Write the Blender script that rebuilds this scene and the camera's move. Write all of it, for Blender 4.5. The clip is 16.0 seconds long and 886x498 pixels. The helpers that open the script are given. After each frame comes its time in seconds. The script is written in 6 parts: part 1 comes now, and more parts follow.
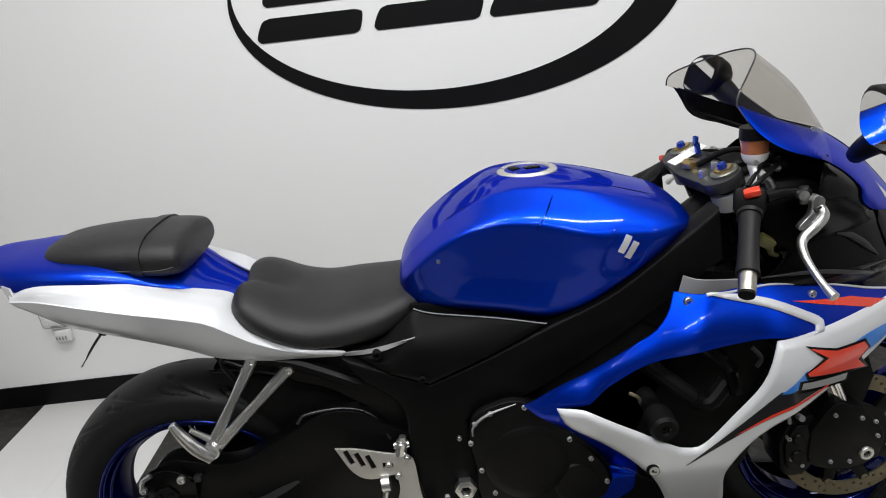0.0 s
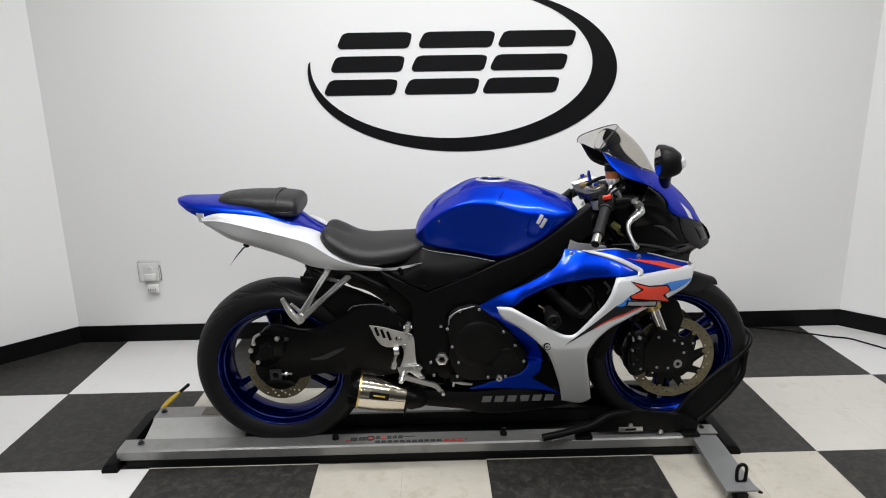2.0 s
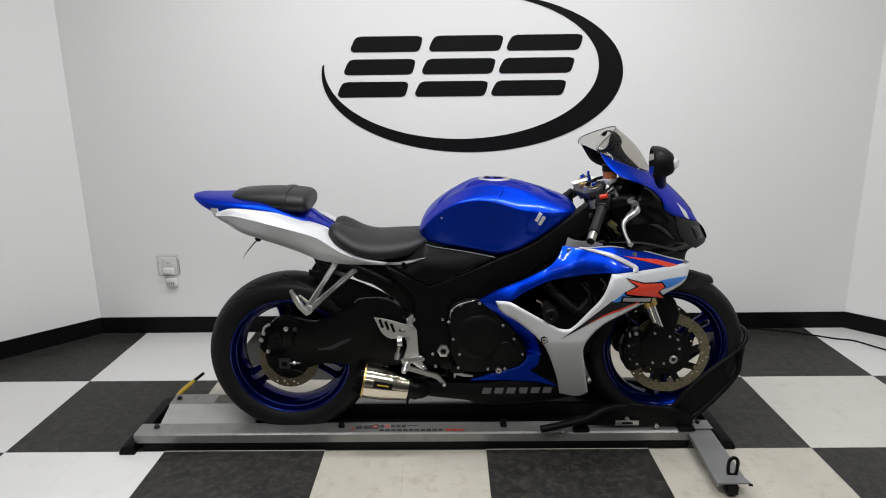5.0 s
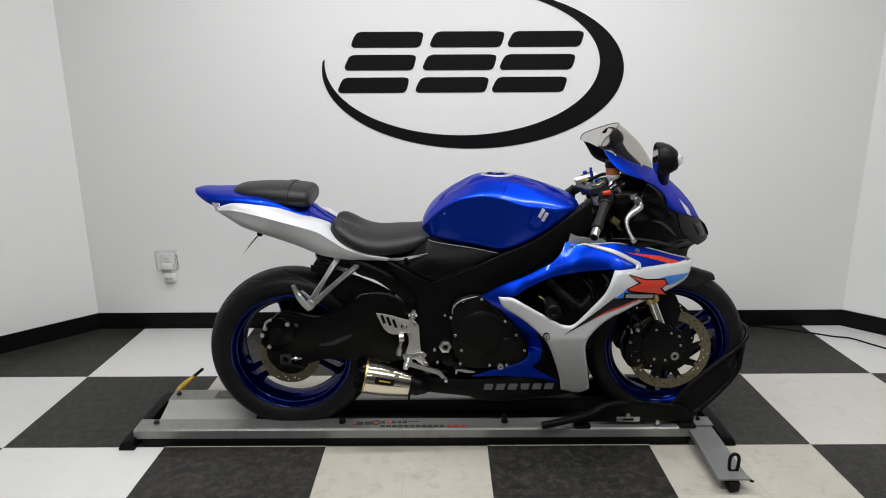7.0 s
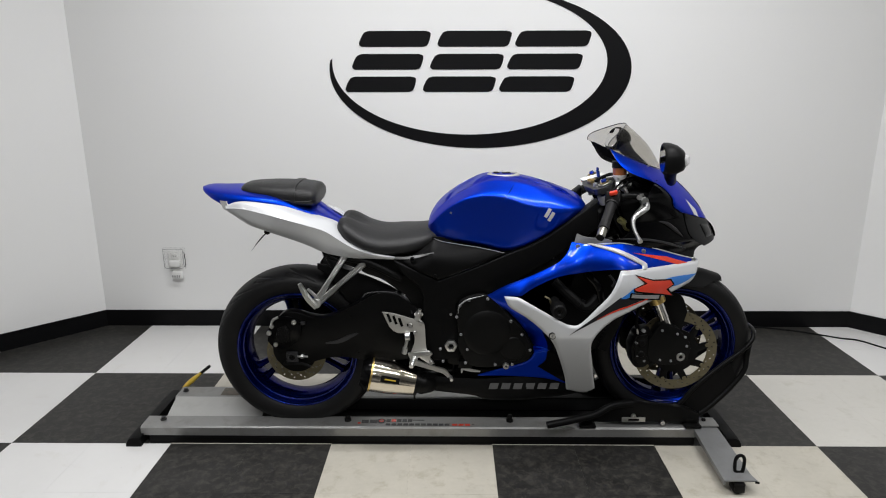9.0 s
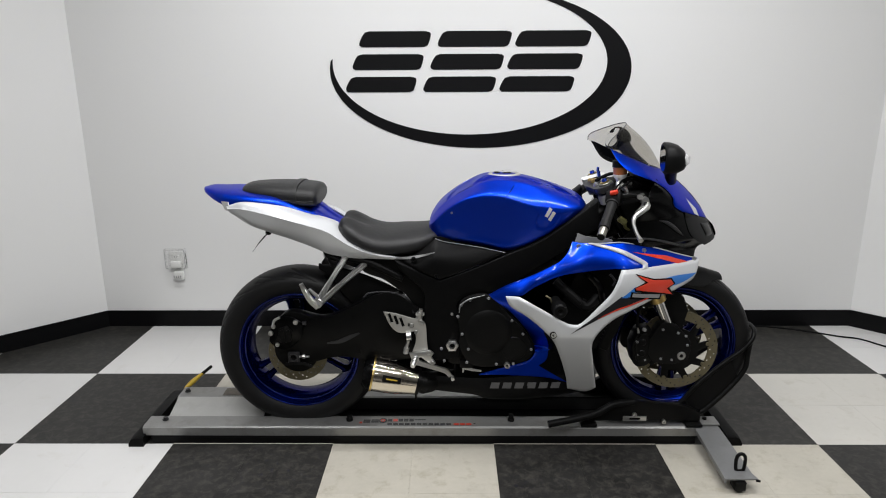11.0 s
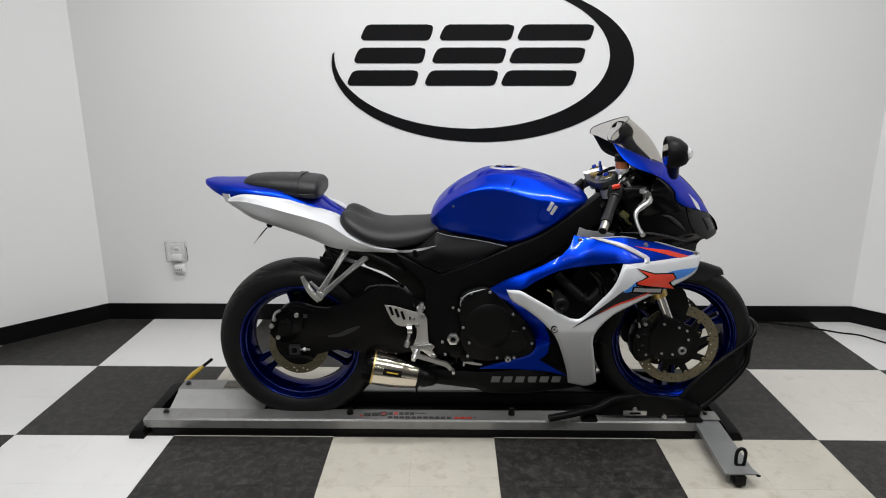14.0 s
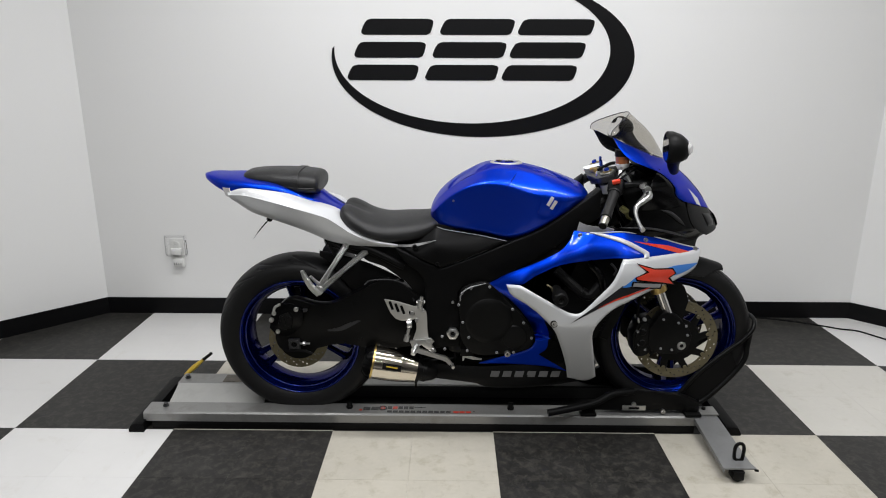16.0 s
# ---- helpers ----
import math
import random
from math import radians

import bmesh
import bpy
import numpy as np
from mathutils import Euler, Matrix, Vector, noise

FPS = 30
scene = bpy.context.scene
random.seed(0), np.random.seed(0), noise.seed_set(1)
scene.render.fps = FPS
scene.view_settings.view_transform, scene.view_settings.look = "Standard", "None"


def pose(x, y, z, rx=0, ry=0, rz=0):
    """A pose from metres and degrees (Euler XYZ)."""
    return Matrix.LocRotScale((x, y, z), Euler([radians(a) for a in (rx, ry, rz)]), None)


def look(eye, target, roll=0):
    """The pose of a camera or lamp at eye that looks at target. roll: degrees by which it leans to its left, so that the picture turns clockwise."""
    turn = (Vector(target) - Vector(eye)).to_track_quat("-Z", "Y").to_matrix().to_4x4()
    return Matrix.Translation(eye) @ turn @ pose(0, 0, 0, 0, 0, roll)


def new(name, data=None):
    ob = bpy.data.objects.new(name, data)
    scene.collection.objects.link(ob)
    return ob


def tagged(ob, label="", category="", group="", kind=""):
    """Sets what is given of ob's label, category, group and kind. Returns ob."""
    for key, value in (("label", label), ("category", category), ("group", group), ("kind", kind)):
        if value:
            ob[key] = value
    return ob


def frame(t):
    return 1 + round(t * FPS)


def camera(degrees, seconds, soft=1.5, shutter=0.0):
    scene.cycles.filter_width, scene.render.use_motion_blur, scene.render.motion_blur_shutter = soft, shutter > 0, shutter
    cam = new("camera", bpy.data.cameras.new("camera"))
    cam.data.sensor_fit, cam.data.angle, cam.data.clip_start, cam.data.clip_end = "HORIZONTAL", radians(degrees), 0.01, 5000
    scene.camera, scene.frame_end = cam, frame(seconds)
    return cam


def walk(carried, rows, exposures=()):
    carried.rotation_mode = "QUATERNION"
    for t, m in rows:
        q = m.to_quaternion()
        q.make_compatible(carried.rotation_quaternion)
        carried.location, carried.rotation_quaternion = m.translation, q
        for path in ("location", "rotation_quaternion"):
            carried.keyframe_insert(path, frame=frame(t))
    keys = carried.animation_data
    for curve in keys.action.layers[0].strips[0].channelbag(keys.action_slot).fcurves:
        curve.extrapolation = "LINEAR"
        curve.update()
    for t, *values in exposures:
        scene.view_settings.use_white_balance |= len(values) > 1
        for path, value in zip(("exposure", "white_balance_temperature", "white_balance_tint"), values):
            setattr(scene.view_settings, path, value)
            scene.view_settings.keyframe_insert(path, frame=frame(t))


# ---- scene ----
cam = camera(68.1, 16.0, soft=1.05)
PATH = [
    (0, (-0.135, -1.097, 1.318), (-0.155, 0.782, 0.632), -6.7),
    (0.1, (-0.136, -1.197, 1.315), (-0.142, 0.692, 0.658), -7.3),
    (0.3, (-0.200, -1.283, 1.328), (-0.143, 0.579, 0.600), -2.5),
    (0.5, (-0.189, -1.402, 1.331), (-0.112, 0.466, 0.621), -1.2),
    (0.7, (-0.162, -1.515, 1.330), (-0.146, 0.374, 0.675), -2.1),
    (1, (-0.07, -1.704, 1.314), (-0.166, 0.194, 0.69), -3.3),
    (1.2, (-0.052, -1.790, 1.320), (-0.126, 0.100, 0.669), -4.2),
    (1.5, (-0.074, -1.919, 1.33), (-0.118, 0.004, 0.786), -2.1),
    (1.7, (-0.124, -2.004, 1.321), (-0.133, -0.075, 0.792), -2.3),
    (2, (-0.188, -2.116, 1.35), (-0.15, -0.181, 0.845), -0.9),
    (2.2, (-0.196, -2.155, 1.350), (-0.146, -0.210, 0.888), 0.8),
    (2.5, (-0.193, -2.191, 1.374), (-0.191, -0.24, 0.937), 0.2),
    (2.7, (-0.164, -2.188, 1.366), (-0.175, -0.246, 0.891), -1.2),
    (3, (-0.152, -2.2, 1.35), (-0.15, -0.265, 0.845), -0.7),
    (3.5, (-0.133, -2.201, 1.347), (-0.148, -0.268, 0.836), -0.9),
    (4, (-0.126, -2.205, 1.356), (-0.146, -0.267, 0.864), -0.9),
    (6.5, (-0.154, -2.209, 1.34), (-0.165, -0.274, 0.832), -0.2),
    (7, (-0.16, -2.206, 1.342), (-0.163, -0.27, 0.838), -0.3),
    (7.5, (-0.154, -2.212, 1.344), (-0.17, -0.275, 0.847), -0.3),
    (8, (-0.151, -2.217, 1.344), (-0.165, -0.28, 0.846), -0.5),
    (8.5, (-0.153, -2.213, 1.347), (-0.171, -0.277, 0.843), -0.2),
    (9, (-0.16, -2.21, 1.344), (-0.182, -0.275, 0.837), -0.1),
    (11.5, (-0.163, -2.216, 1.346), (-0.186, -0.282, 0.838), -0.3),
    (12, (-0.165, -2.214, 1.343), (-0.187, -0.281, 0.831), -0.2),
    (12.5, (-0.168, -2.213, 1.343), (-0.189, -0.28, 0.831), -0.2),
    (13, (-0.166, -2.216, 1.345), (-0.189, -0.283, 0.831), -0.2),
    (13.5, (-0.165, -2.217, 1.342), (-0.19, -0.285, 0.825), -0.1),
    (14, (-0.166, -2.214, 1.337), (-0.19, -0.283, 0.817), -0.0),
    (14.5, (-0.169, -2.215, 1.338), (-0.189, -0.286, 0.813), 0.1),
    (15, (-0.17, -2.217, 1.337), (-0.192, -0.287, 0.813), 0.3),
    (15.5, (-0.17, -2.216, 1.333), (-0.189, -0.288, 0.804), 0.3),
    (16, (-0.169, -2.216, 1.334), (-0.19, -0.289, 0.801), 0.2),
]
walk(cam, [(t, look(eye, target, roll)) for t, eye, target, roll in PATH],
     exposures=[(0, 0.0), (0.3, 0.06), (0.5, 0.18), (0.7, 0.23), (1, 0.20), (1.5, 0.27), (2, 0.13), (2.5, -0.06), (3, -0.08), (4, -0.05), (9, -0.05), (14.5, 0.0), (16, 0.0)])

# ---- light: white ceiling with fluorescent troffers ----
sky = bpy.data.worlds.new("room_world")
scene.world = sky
sky.use_nodes = True
sky.node_tree.nodes["Background"].inputs[0].default_value = (0.8, 0.9, 1, 1)
sky.node_tree.nodes["Background"].inputs[1].default_value = 0.05
CEIL = 2.75


def tube_light(x, y, lx, ly, watts, tint=(0.98, 0.98, 0.99)):
    lamp = bpy.data.lights.new("ceiling_lamp", "AREA")
    lamp.shape, lamp.size, lamp.size_y, lamp.energy, lamp.color = "RECTANGLE", lx, ly, watts, tint
    ob = new("ceiling_lamp", lamp)
    ob.matrix_world = pose(x, y, CEIL - 0.03)
    return ob


# the two side lamps and the rear one are unseen, added as fill
for lx0, ly0, watts in ((-0.75, -0.10, 28.5), (0.75, -0.10, 28.5), (-0.75, -1.6, 31), (0.75, -1.6, 31), (-2.5, -1.3, 4), (2.5, -1.3, 9), (0.0, -4.3, 20)):
    tube_light(lx0, ly0, 1.2, 0.14, watts)


# ---- materials ----
def mat(name, color, rough=0.5, metal=0.0, coat=0.0, vary=0.12, scale=6.0, fine=90.0, bump=0.0, bump_scale=200.0,
        spec=0.5, rvary=0.1, flake=0.0, edge=None, per_object=0.0, dirt=None, dirt_scale=5.0, dirt_amount=0.5, dirt_from=0.52, warp=0.0):
    m = bpy.data.materials.new(name)
    m.use_nodes = True
    nt = m.node_tree
    b = nt.nodes["Principled BSDF"]
    b.inputs["Metallic"].default_value = metal
    b.inputs["Coat Weight"].default_value = coat
    b.inputs["Coat Roughness"].default_value = 0.04
    b.inputs["Specular IOR Level"].default_value = spec
    if edge:
        b.inputs["Specular Tint"].default_value = (*edge, 1)
    co = nt.nodes.new("ShaderNodeNewGeometry")

    def noise_tex(s, detail=4.0, rough_n=0.6):
        n = nt.nodes.new("ShaderNodeTexNoise")
        n.inputs["Scale"].default_value, n.inputs["Detail"].default_value = s, detail
        n.inputs["Roughness"].default_value = rough_n
        n.inputs["Distortion"].default_value = warp
        nt.links.new(co.outputs["Position"], n.inputs["Vector"])
        return n

    def math_node(op, a, b2, c=None):
        n = nt.nodes.new("ShaderNodeMath")
        n.operation = op
        for k, v in enumerate((a, b2, c)):
            if v is None:
                continue
            if isinstance(v, (int, float)):
                n.inputs[k].default_value = v
            else:
                nt.links.new(v, n.inputs[k])
        return n.outputs[0]

    big, small = noise_tex(scale), noise_tex(fine, 3.0)
    f = math_node("MULTIPLY_ADD", big.outputs["Fac"], 0.65, math_node("MULTIPLY", small.outputs["Fac"], 0.35))
    gain = math_node("MULTIPLY_ADD", math_node("SUBTRACT", f, 0.5), 2.2 * vary, 1.0)
    if per_object:
        info = nt.nodes.new("ShaderNodeObjectInfo")
        gain = math_node("MULTIPLY", gain, math_node("MULTIPLY_ADD", info.outputs["Random"], per_object, 1 - per_object / 2))
    tone = nt.nodes.new("ShaderNodeVectorMath")
    tone.operation = "SCALE"
    tone.inputs[0].default_value = color
    nt.links.new(gain, tone.inputs["Scale"])
    out = tone.outputs[0]
    if dirt:
        dn = noise_tex(dirt_scale, 8.0, 0.7)
        ramp = nt.nodes.new("ShaderNodeMapRange")
        ramp.inputs["From Min"].default_value, ramp.inputs["From Max"].default_value = dirt_from, dirt_from + 0.23
        ramp.inputs["To Max"].default_value = dirt_amount
        nt.links.new(dn.outputs["Fac"], ramp.inputs["Value"])
        mix = nt.nodes.new("ShaderNodeMix")
        mix.data_type = "RGBA"
        nt.links.new(ramp.outputs[0], mix.inputs["Factor"])
        nt.links.new(out, mix.inputs["A"])
        mix.inputs["B"].default_value = (*dirt, 1)
        out = mix.outputs["Result"]
    nt.links.new(out, b.inputs["Base Color"])
    r = math_node("MULTIPLY_ADD", math_node("SUBTRACT", f, 0.5), 2 * rvary, rough)
    nt.links.new(r, b.inputs["Roughness"])
    if bump or flake:
        bn = nt.nodes.new("ShaderNodeBump")
        bn.inputs["Strength"].default_value = bump or flake
        bn.inputs["Distance"].default_value = 0.001 if bump else 0.0003
        t2 = noise_tex(bump_scale if bump else 1500, 3.0)
        nt.links.new(t2.outputs["Fac"], bn.inputs["Height"])
        nt.links.new(bn.outputs[0], b.inputs["Normal"])
    return m


def glassy(name, color, rough=0.02, alpha_mix=0.0):
    """A thin pane: straight-through tint with a gloss on top."""
    m = bpy.data.materials.new(name)
    m.use_nodes = True
    nt = m.node_tree
    nt.nodes.remove(nt.nodes["Principled BSDF"])
    tr, gl, mx = (nt.nodes.new("ShaderNode" + k) for k in ("BsdfTransparent", "BsdfGlossy", "MixShader"))
    lw, pw, fr = (nt.nodes.new("ShaderNode" + k) for k in ("LayerWeight", "Math", "Math"))
    pw.operation, fr.operation = "POWER", "MULTIPLY_ADD"
    pw.inputs[1].default_value, fr.inputs[1].default_value, fr.inputs[2].default_value = 5.0, 0.6, 0.04
    nt.links.new(lw.outputs["Facing"], pw.inputs[0])
    nt.links.new(pw.outputs[0], fr.inputs[0])
    tr.inputs["Color"].default_value = (*color, 1)
    gl.inputs["Roughness"].default_value = rough
    nt.links.new(fr.outputs[0], mx.inputs[0])
    nt.links.new(tr.outputs[0], mx.inputs[1])
    nt.links.new(gl.outputs[0], mx.inputs[2])
    nt.links.new(mx.outputs[0], nt.nodes["Material Output"].inputs[0])
    return m


WALL = mat("wall_paint", (0.80, 0.80, 0.79), 0.55, vary=0.02, scale=1.2, bump=0.15, bump_scale=180)
# for the unseen south wall: grey chosen to darken reflections in the blue paint
UNSEEN_WALL = mat("unseen_wall_grey", (0.26, 0.26, 0.255), 0.7, vary=0.05, scale=1.2, bump=0.15, bump_scale=180)
CEILING = mat("ceiling_paint", (0.78, 0.78, 0.76), 0.8, vary=0.03)
COVE = mat("rubber_cove", (0.004, 0.004, 0.0045), 0.45, vary=0.2, scale=3, spec=0.12)
VINYL = mat("wall_vinyl", (0.005, 0.005, 0.0055), 0.5, vary=0.1, spec=0.12)
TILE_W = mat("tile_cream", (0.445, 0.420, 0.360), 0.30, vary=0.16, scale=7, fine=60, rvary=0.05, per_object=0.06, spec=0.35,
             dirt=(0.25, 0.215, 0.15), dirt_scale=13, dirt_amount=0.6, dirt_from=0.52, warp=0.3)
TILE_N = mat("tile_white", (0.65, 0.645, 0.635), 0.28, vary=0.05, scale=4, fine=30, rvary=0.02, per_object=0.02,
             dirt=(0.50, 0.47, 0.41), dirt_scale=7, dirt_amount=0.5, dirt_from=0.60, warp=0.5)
TILE_B = mat("tile_charcoal", (0.020, 0.0195, 0.0185), 0.42, vary=1.05, scale=11, fine=240, rvary=0.15, per_object=0.25, spec=0.2,
             dirt=(0.085, 0.080, 0.069), dirt_scale=30, dirt_amount=0.5, dirt_from=0.46, warp=0.5)
GROUT = mat("floor_adhesive", (0.05, 0.045, 0.04), 0.8, vary=0.3)
# for the added floor out of view
UNSEEN_FLOOR = mat("unseen_floor_grey", (0.13, 0.128, 0.12), 0.5, vary=0.25, scale=2.5, fine=60)
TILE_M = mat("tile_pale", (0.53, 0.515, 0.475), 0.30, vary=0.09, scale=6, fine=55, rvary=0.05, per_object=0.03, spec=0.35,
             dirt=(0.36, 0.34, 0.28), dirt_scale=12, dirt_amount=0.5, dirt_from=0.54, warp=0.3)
BLUE = mat("blue_pearl_paint", (0.0004, 0.035, 0.50), 0.40, metal=0.92, coat=0.38, vary=0.05, fine=700, flake=0.15, rvary=0.03, spec=0.15, edge=(0.02, 0.16, 0.72))
BLUE_RIM = mat("blue_rim_paint", (0.0003, 0.0052, 0.088), 0.22, metal=0.85, coat=0.35, vary=0.12, rvary=0.05, spec=0.15, edge=(0.01, 0.05, 0.35))
# brighter copy of the rim paint, for the highlight lines on the lips
RIM_LIP = mat("blue_rim_shine_paint", (0.0004, 0.010, 0.155), 0.16, metal=0.85, coat=0.8, vary=0.12, rvary=0.05, spec=0.15)
WHITE = mat("silver_white_paint", (0.56, 0.57, 0.58), 0.34, metal=0.15, coat=0.6, vary=0.02, rvary=0.03)
BLACK_P = mat("black_plastic", (0.0044, 0.0044, 0.0045), 0.46, vary=0.25, scale=12, bump=0.1, bump_scale=500, spec=0.11)
BLACK_G = mat("gloss_black", (0.0016, 0.0016, 0.0018), 0.16, vary=0.2, scale=8, rvary=0.05, spec=0.16)
BLACK_M = mat("black_painted_metal", (0.0042, 0.0042, 0.0042), 0.36, vary=0.35, scale=20, bump=0.1, bump_scale=300, spec=0.13)
ENGINE = mat("dark_engine_casting", (0.0044, 0.0044, 0.0043), 0.40, vary=0.5, scale=30, bump=0.3, bump_scale=250, spec=0.13)
DARKMARK = mat("worn_black_print", (0.03, 0.03, 0.031), 0.5, vary=0.5, scale=60, dirt=(0.16, 0.16, 0.155), dirt_scale=55, dirt_amount=0.6)
OLIVE = mat("olive_plastic", (0.10, 0.095, 0.03), 0.4, vary=0.2, scale=60)
RUBBER = mat("tyre_rubber", (0.0078, 0.0078, 0.0080), 0.50, vary=0.35, scale=14, bump=0.15, bump_scale=300, spec=0.22)
SEAT = mat("seat_vinyl", (0.010, 0.010, 0.0105), 0.46, vary=0.2, scale=10, bump=0.5, bump_scale=900, spec=0.34)
ALU = mat("cast_aluminium", (0.62, 0.62, 0.61), 0.32, metal=1.0, vary=0.1, scale=25)
RAMP = mat("bright_aluminium", (0.44, 0.44, 0.425), 0.4, metal=0.4, vary=0.14, scale=12, fine=160, dirt=(0.30, 0.29, 0.27), dirt_scale=10, dirt_amount=0.4)
RAIL = mat("mill_aluminium", (0.285, 0.285, 0.277), 0.42, metal=0.6, vary=0.2, scale=9, fine=160, dirt=(0.17, 0.16, 0.145), dirt_scale=12, dirt_amount=0.6)
OUTRIG = mat("outrigger_grey", (0.20, 0.203, 0.205), 0.45, metal=0.4, vary=0.2, scale=14, dirt=(0.14, 0.13, 0.115), dirt_scale=20, dirt_amount=0.4)
TROUGH = mat("trough_rubber", (0.012, 0.012, 0.0125), 0.6, vary=0.4, scale=18, fine=140)
ARM_GREY = mat("grey_painted_steel", (0.32, 0.325, 0.33), 0.4, metal=0.4, vary=0.12)
HEEL = mat("satin_heel_plate", (0.50, 0.49, 0.46), 0.42, metal=0.7, vary=0.08)
EMBLEM = mat("satin_emblem", (0.80, 0.80, 0.80), 0.18, metal=0.45, vary=0.02)
CANSTEEL = mat("heat_tinted_steel", (0.76, 0.70, 0.60), 0.12, metal=1.0, vary=0.08, scale=14, rvary=0.06)
CHROME = mat("polished_steel", (0.78, 0.76, 0.73), 0.09, metal=1.0, vary=0.05, rvary=0.04)
DISC = mat("brake_steel", (0.180, 0.158, 0.098), 0.46, metal=0.7, vary=0.25, scale=40)
DARKLID = mat("grey_cap_alloy", (0.07, 0.07, 0.072), 0.35, metal=0.5, vary=0.2, scale=40)
YOKE = mat("dark_grey_alloy", (0.03, 0.03, 0.032), 0.35, metal=0.3, vary=0.2, scale=30, spec=0.4)
SATIN = mat("satin_dark_plastic", (0.006, 0.006, 0.0062), 0.5, vary=0.25, scale=25, bump=0.15, bump_scale=600, spec=0.22)
SWING = mat("black_swingarm_paint", (0.0040, 0.0040, 0.0040), 0.3, vary=0.35, scale=14, bump=0.12, bump_scale=260, spec=0.14)
FRAME = mat("black_frame_paint", (0.0036, 0.0036, 0.0037), 0.42, vary=0.35, scale=18, bump=0.1, bump_scale=300, spec=0.08)
GOLD = mat("gold_anodised", (0.62, 0.44, 0.16), 0.3, metal=1.0, vary=0.1)
RED = mat("red_decal", (0.58, 0.036, 0.012), 0.3, coat=0.5, vary=0.06)
CYAN = mat("blue_decal", (0.02, 0.16, 0.52), 0.3, coat=0.5, vary=0.06)
DARKDEC = mat("graphite_decal", (0.010, 0.010, 0.012), 0.35, coat=0.25, vary=0.25, spec=0.2)
DIMTXT = mat("dim_grey_lettering", (0.10, 0.10, 0.10), 0.5, vary=0.2)
INFILL = mat("grey_plastic", (0.30, 0.30, 0.30), 0.45, vary=0.1)
SATIN_ALU = mat("satin_aluminium", (0.42, 0.42, 0.41), 0.45, metal=0.35, vary=0.12, scale=40)
BAREND = mat("dull_machined_alloy", (0.40, 0.385, 0.34), 0.34, metal=1.0, vary=0.2, scale=60)
CAPGREY = mat("weathered_alloy", (0.20, 0.20, 0.17), 0.42, metal=0.8, vary=0.4, scale=90)
GREYTXT = mat("grey_lettering", (0.22, 0.22, 0.22), 0.45, vary=0.1)
BROWN = mat("amber_fluid_cup", (0.30, 0.10, 0.035), 0.2, coat=0.4, vary=0.2, scale=30)
YELLOW = mat("yellow_grip", (0.50, 0.34, 0.03), 0.42, vary=0.3, scale=40)
BLUEANO = mat("blue_anodised", (0.03, 0.08, 0.5), 0.25, metal=0.8)
PLASTW = mat("white_plastic", (0.72, 0.72, 0.70), 0.35, vary=0.04)
TANLABEL = mat("worn_label", (0.10, 0.085, 0.065), 0.5, vary=1.3, scale=45, fine=120)
MIRROR = mat("mirror_glass", (0.85, 0.86, 0.87), 0.01, metal=1.0, vary=0.0, rvary=0.0)
LENS = mat("clear_lens", (0.55, 0.55, 0.55), 0.12, coat=1.0, vary=0.1, scale=80)
TAILRED = mat("dark_red_lens", (0.05, 0.006, 0.006), 0.2, coat=0.6, vary=0.1)
SMOKE = glassy("smoked_screen", (0.74, 0.72, 0.68))
CLEAR = glassy("clear_cover", (0.985, 0.985, 0.985))


# ---- shape tools ----
def cr(pts, n):
    """n points evenly spread along a smooth curve through pts."""
    p = np.array(pts, float)
    if len(p) == 2:
        return p[0] + np.linspace(0, 1, n)[:, None] * (p[1] - p[0])
    q = np.vstack([2 * p[0] - p[1], p, 2 * p[-1] - p[-2]])
    out = []
    for i in range(len(p) - 1):
        a, b, c, d = q[i:i + 4]
        for t in np.linspace(0, 1, 13)[:-1]:
            out.append(0.5 * (2 * b + (c - a) * t + (2 * a - 5 * b + 4 * c - d) * t * t + (3 * b - a - 3 * c + d) * t ** 3))
    out.append(p[-1])
    out = np.array(out)
    s = np.r_[0, np.cumsum(np.linalg.norm(np.diff(out, axis=0), axis=1))]
    u = np.linspace(0, s[-1], n)
    return np.stack([np.interp(u, s, out[:, k]) for k in range(out.shape[1])], 1)


def edge_path(*runs, n=5):
    """A closed outline: runs of smooth curve that meet in corners."""
    out = []
    for run in runs:
        pts = cr(run, n * (len(run) - 1) + 1)
        out += [tuple(p) for p in (pts[1:] if out and np.linalg.norm(np.array(out[-1]) - pts[0]) < 1e-6 else pts)]
    if np.linalg.norm(np.array(out[0]) - np.array(out[-1])) < 1e-6:
        out.pop()
    return out


def thing(name, label, category, at=(0, 0, 0), group=""):
    ob = new(name)
    ob.location = at
    ob.empty_display_size = 0.1
    return tagged(ob, label, category, group)


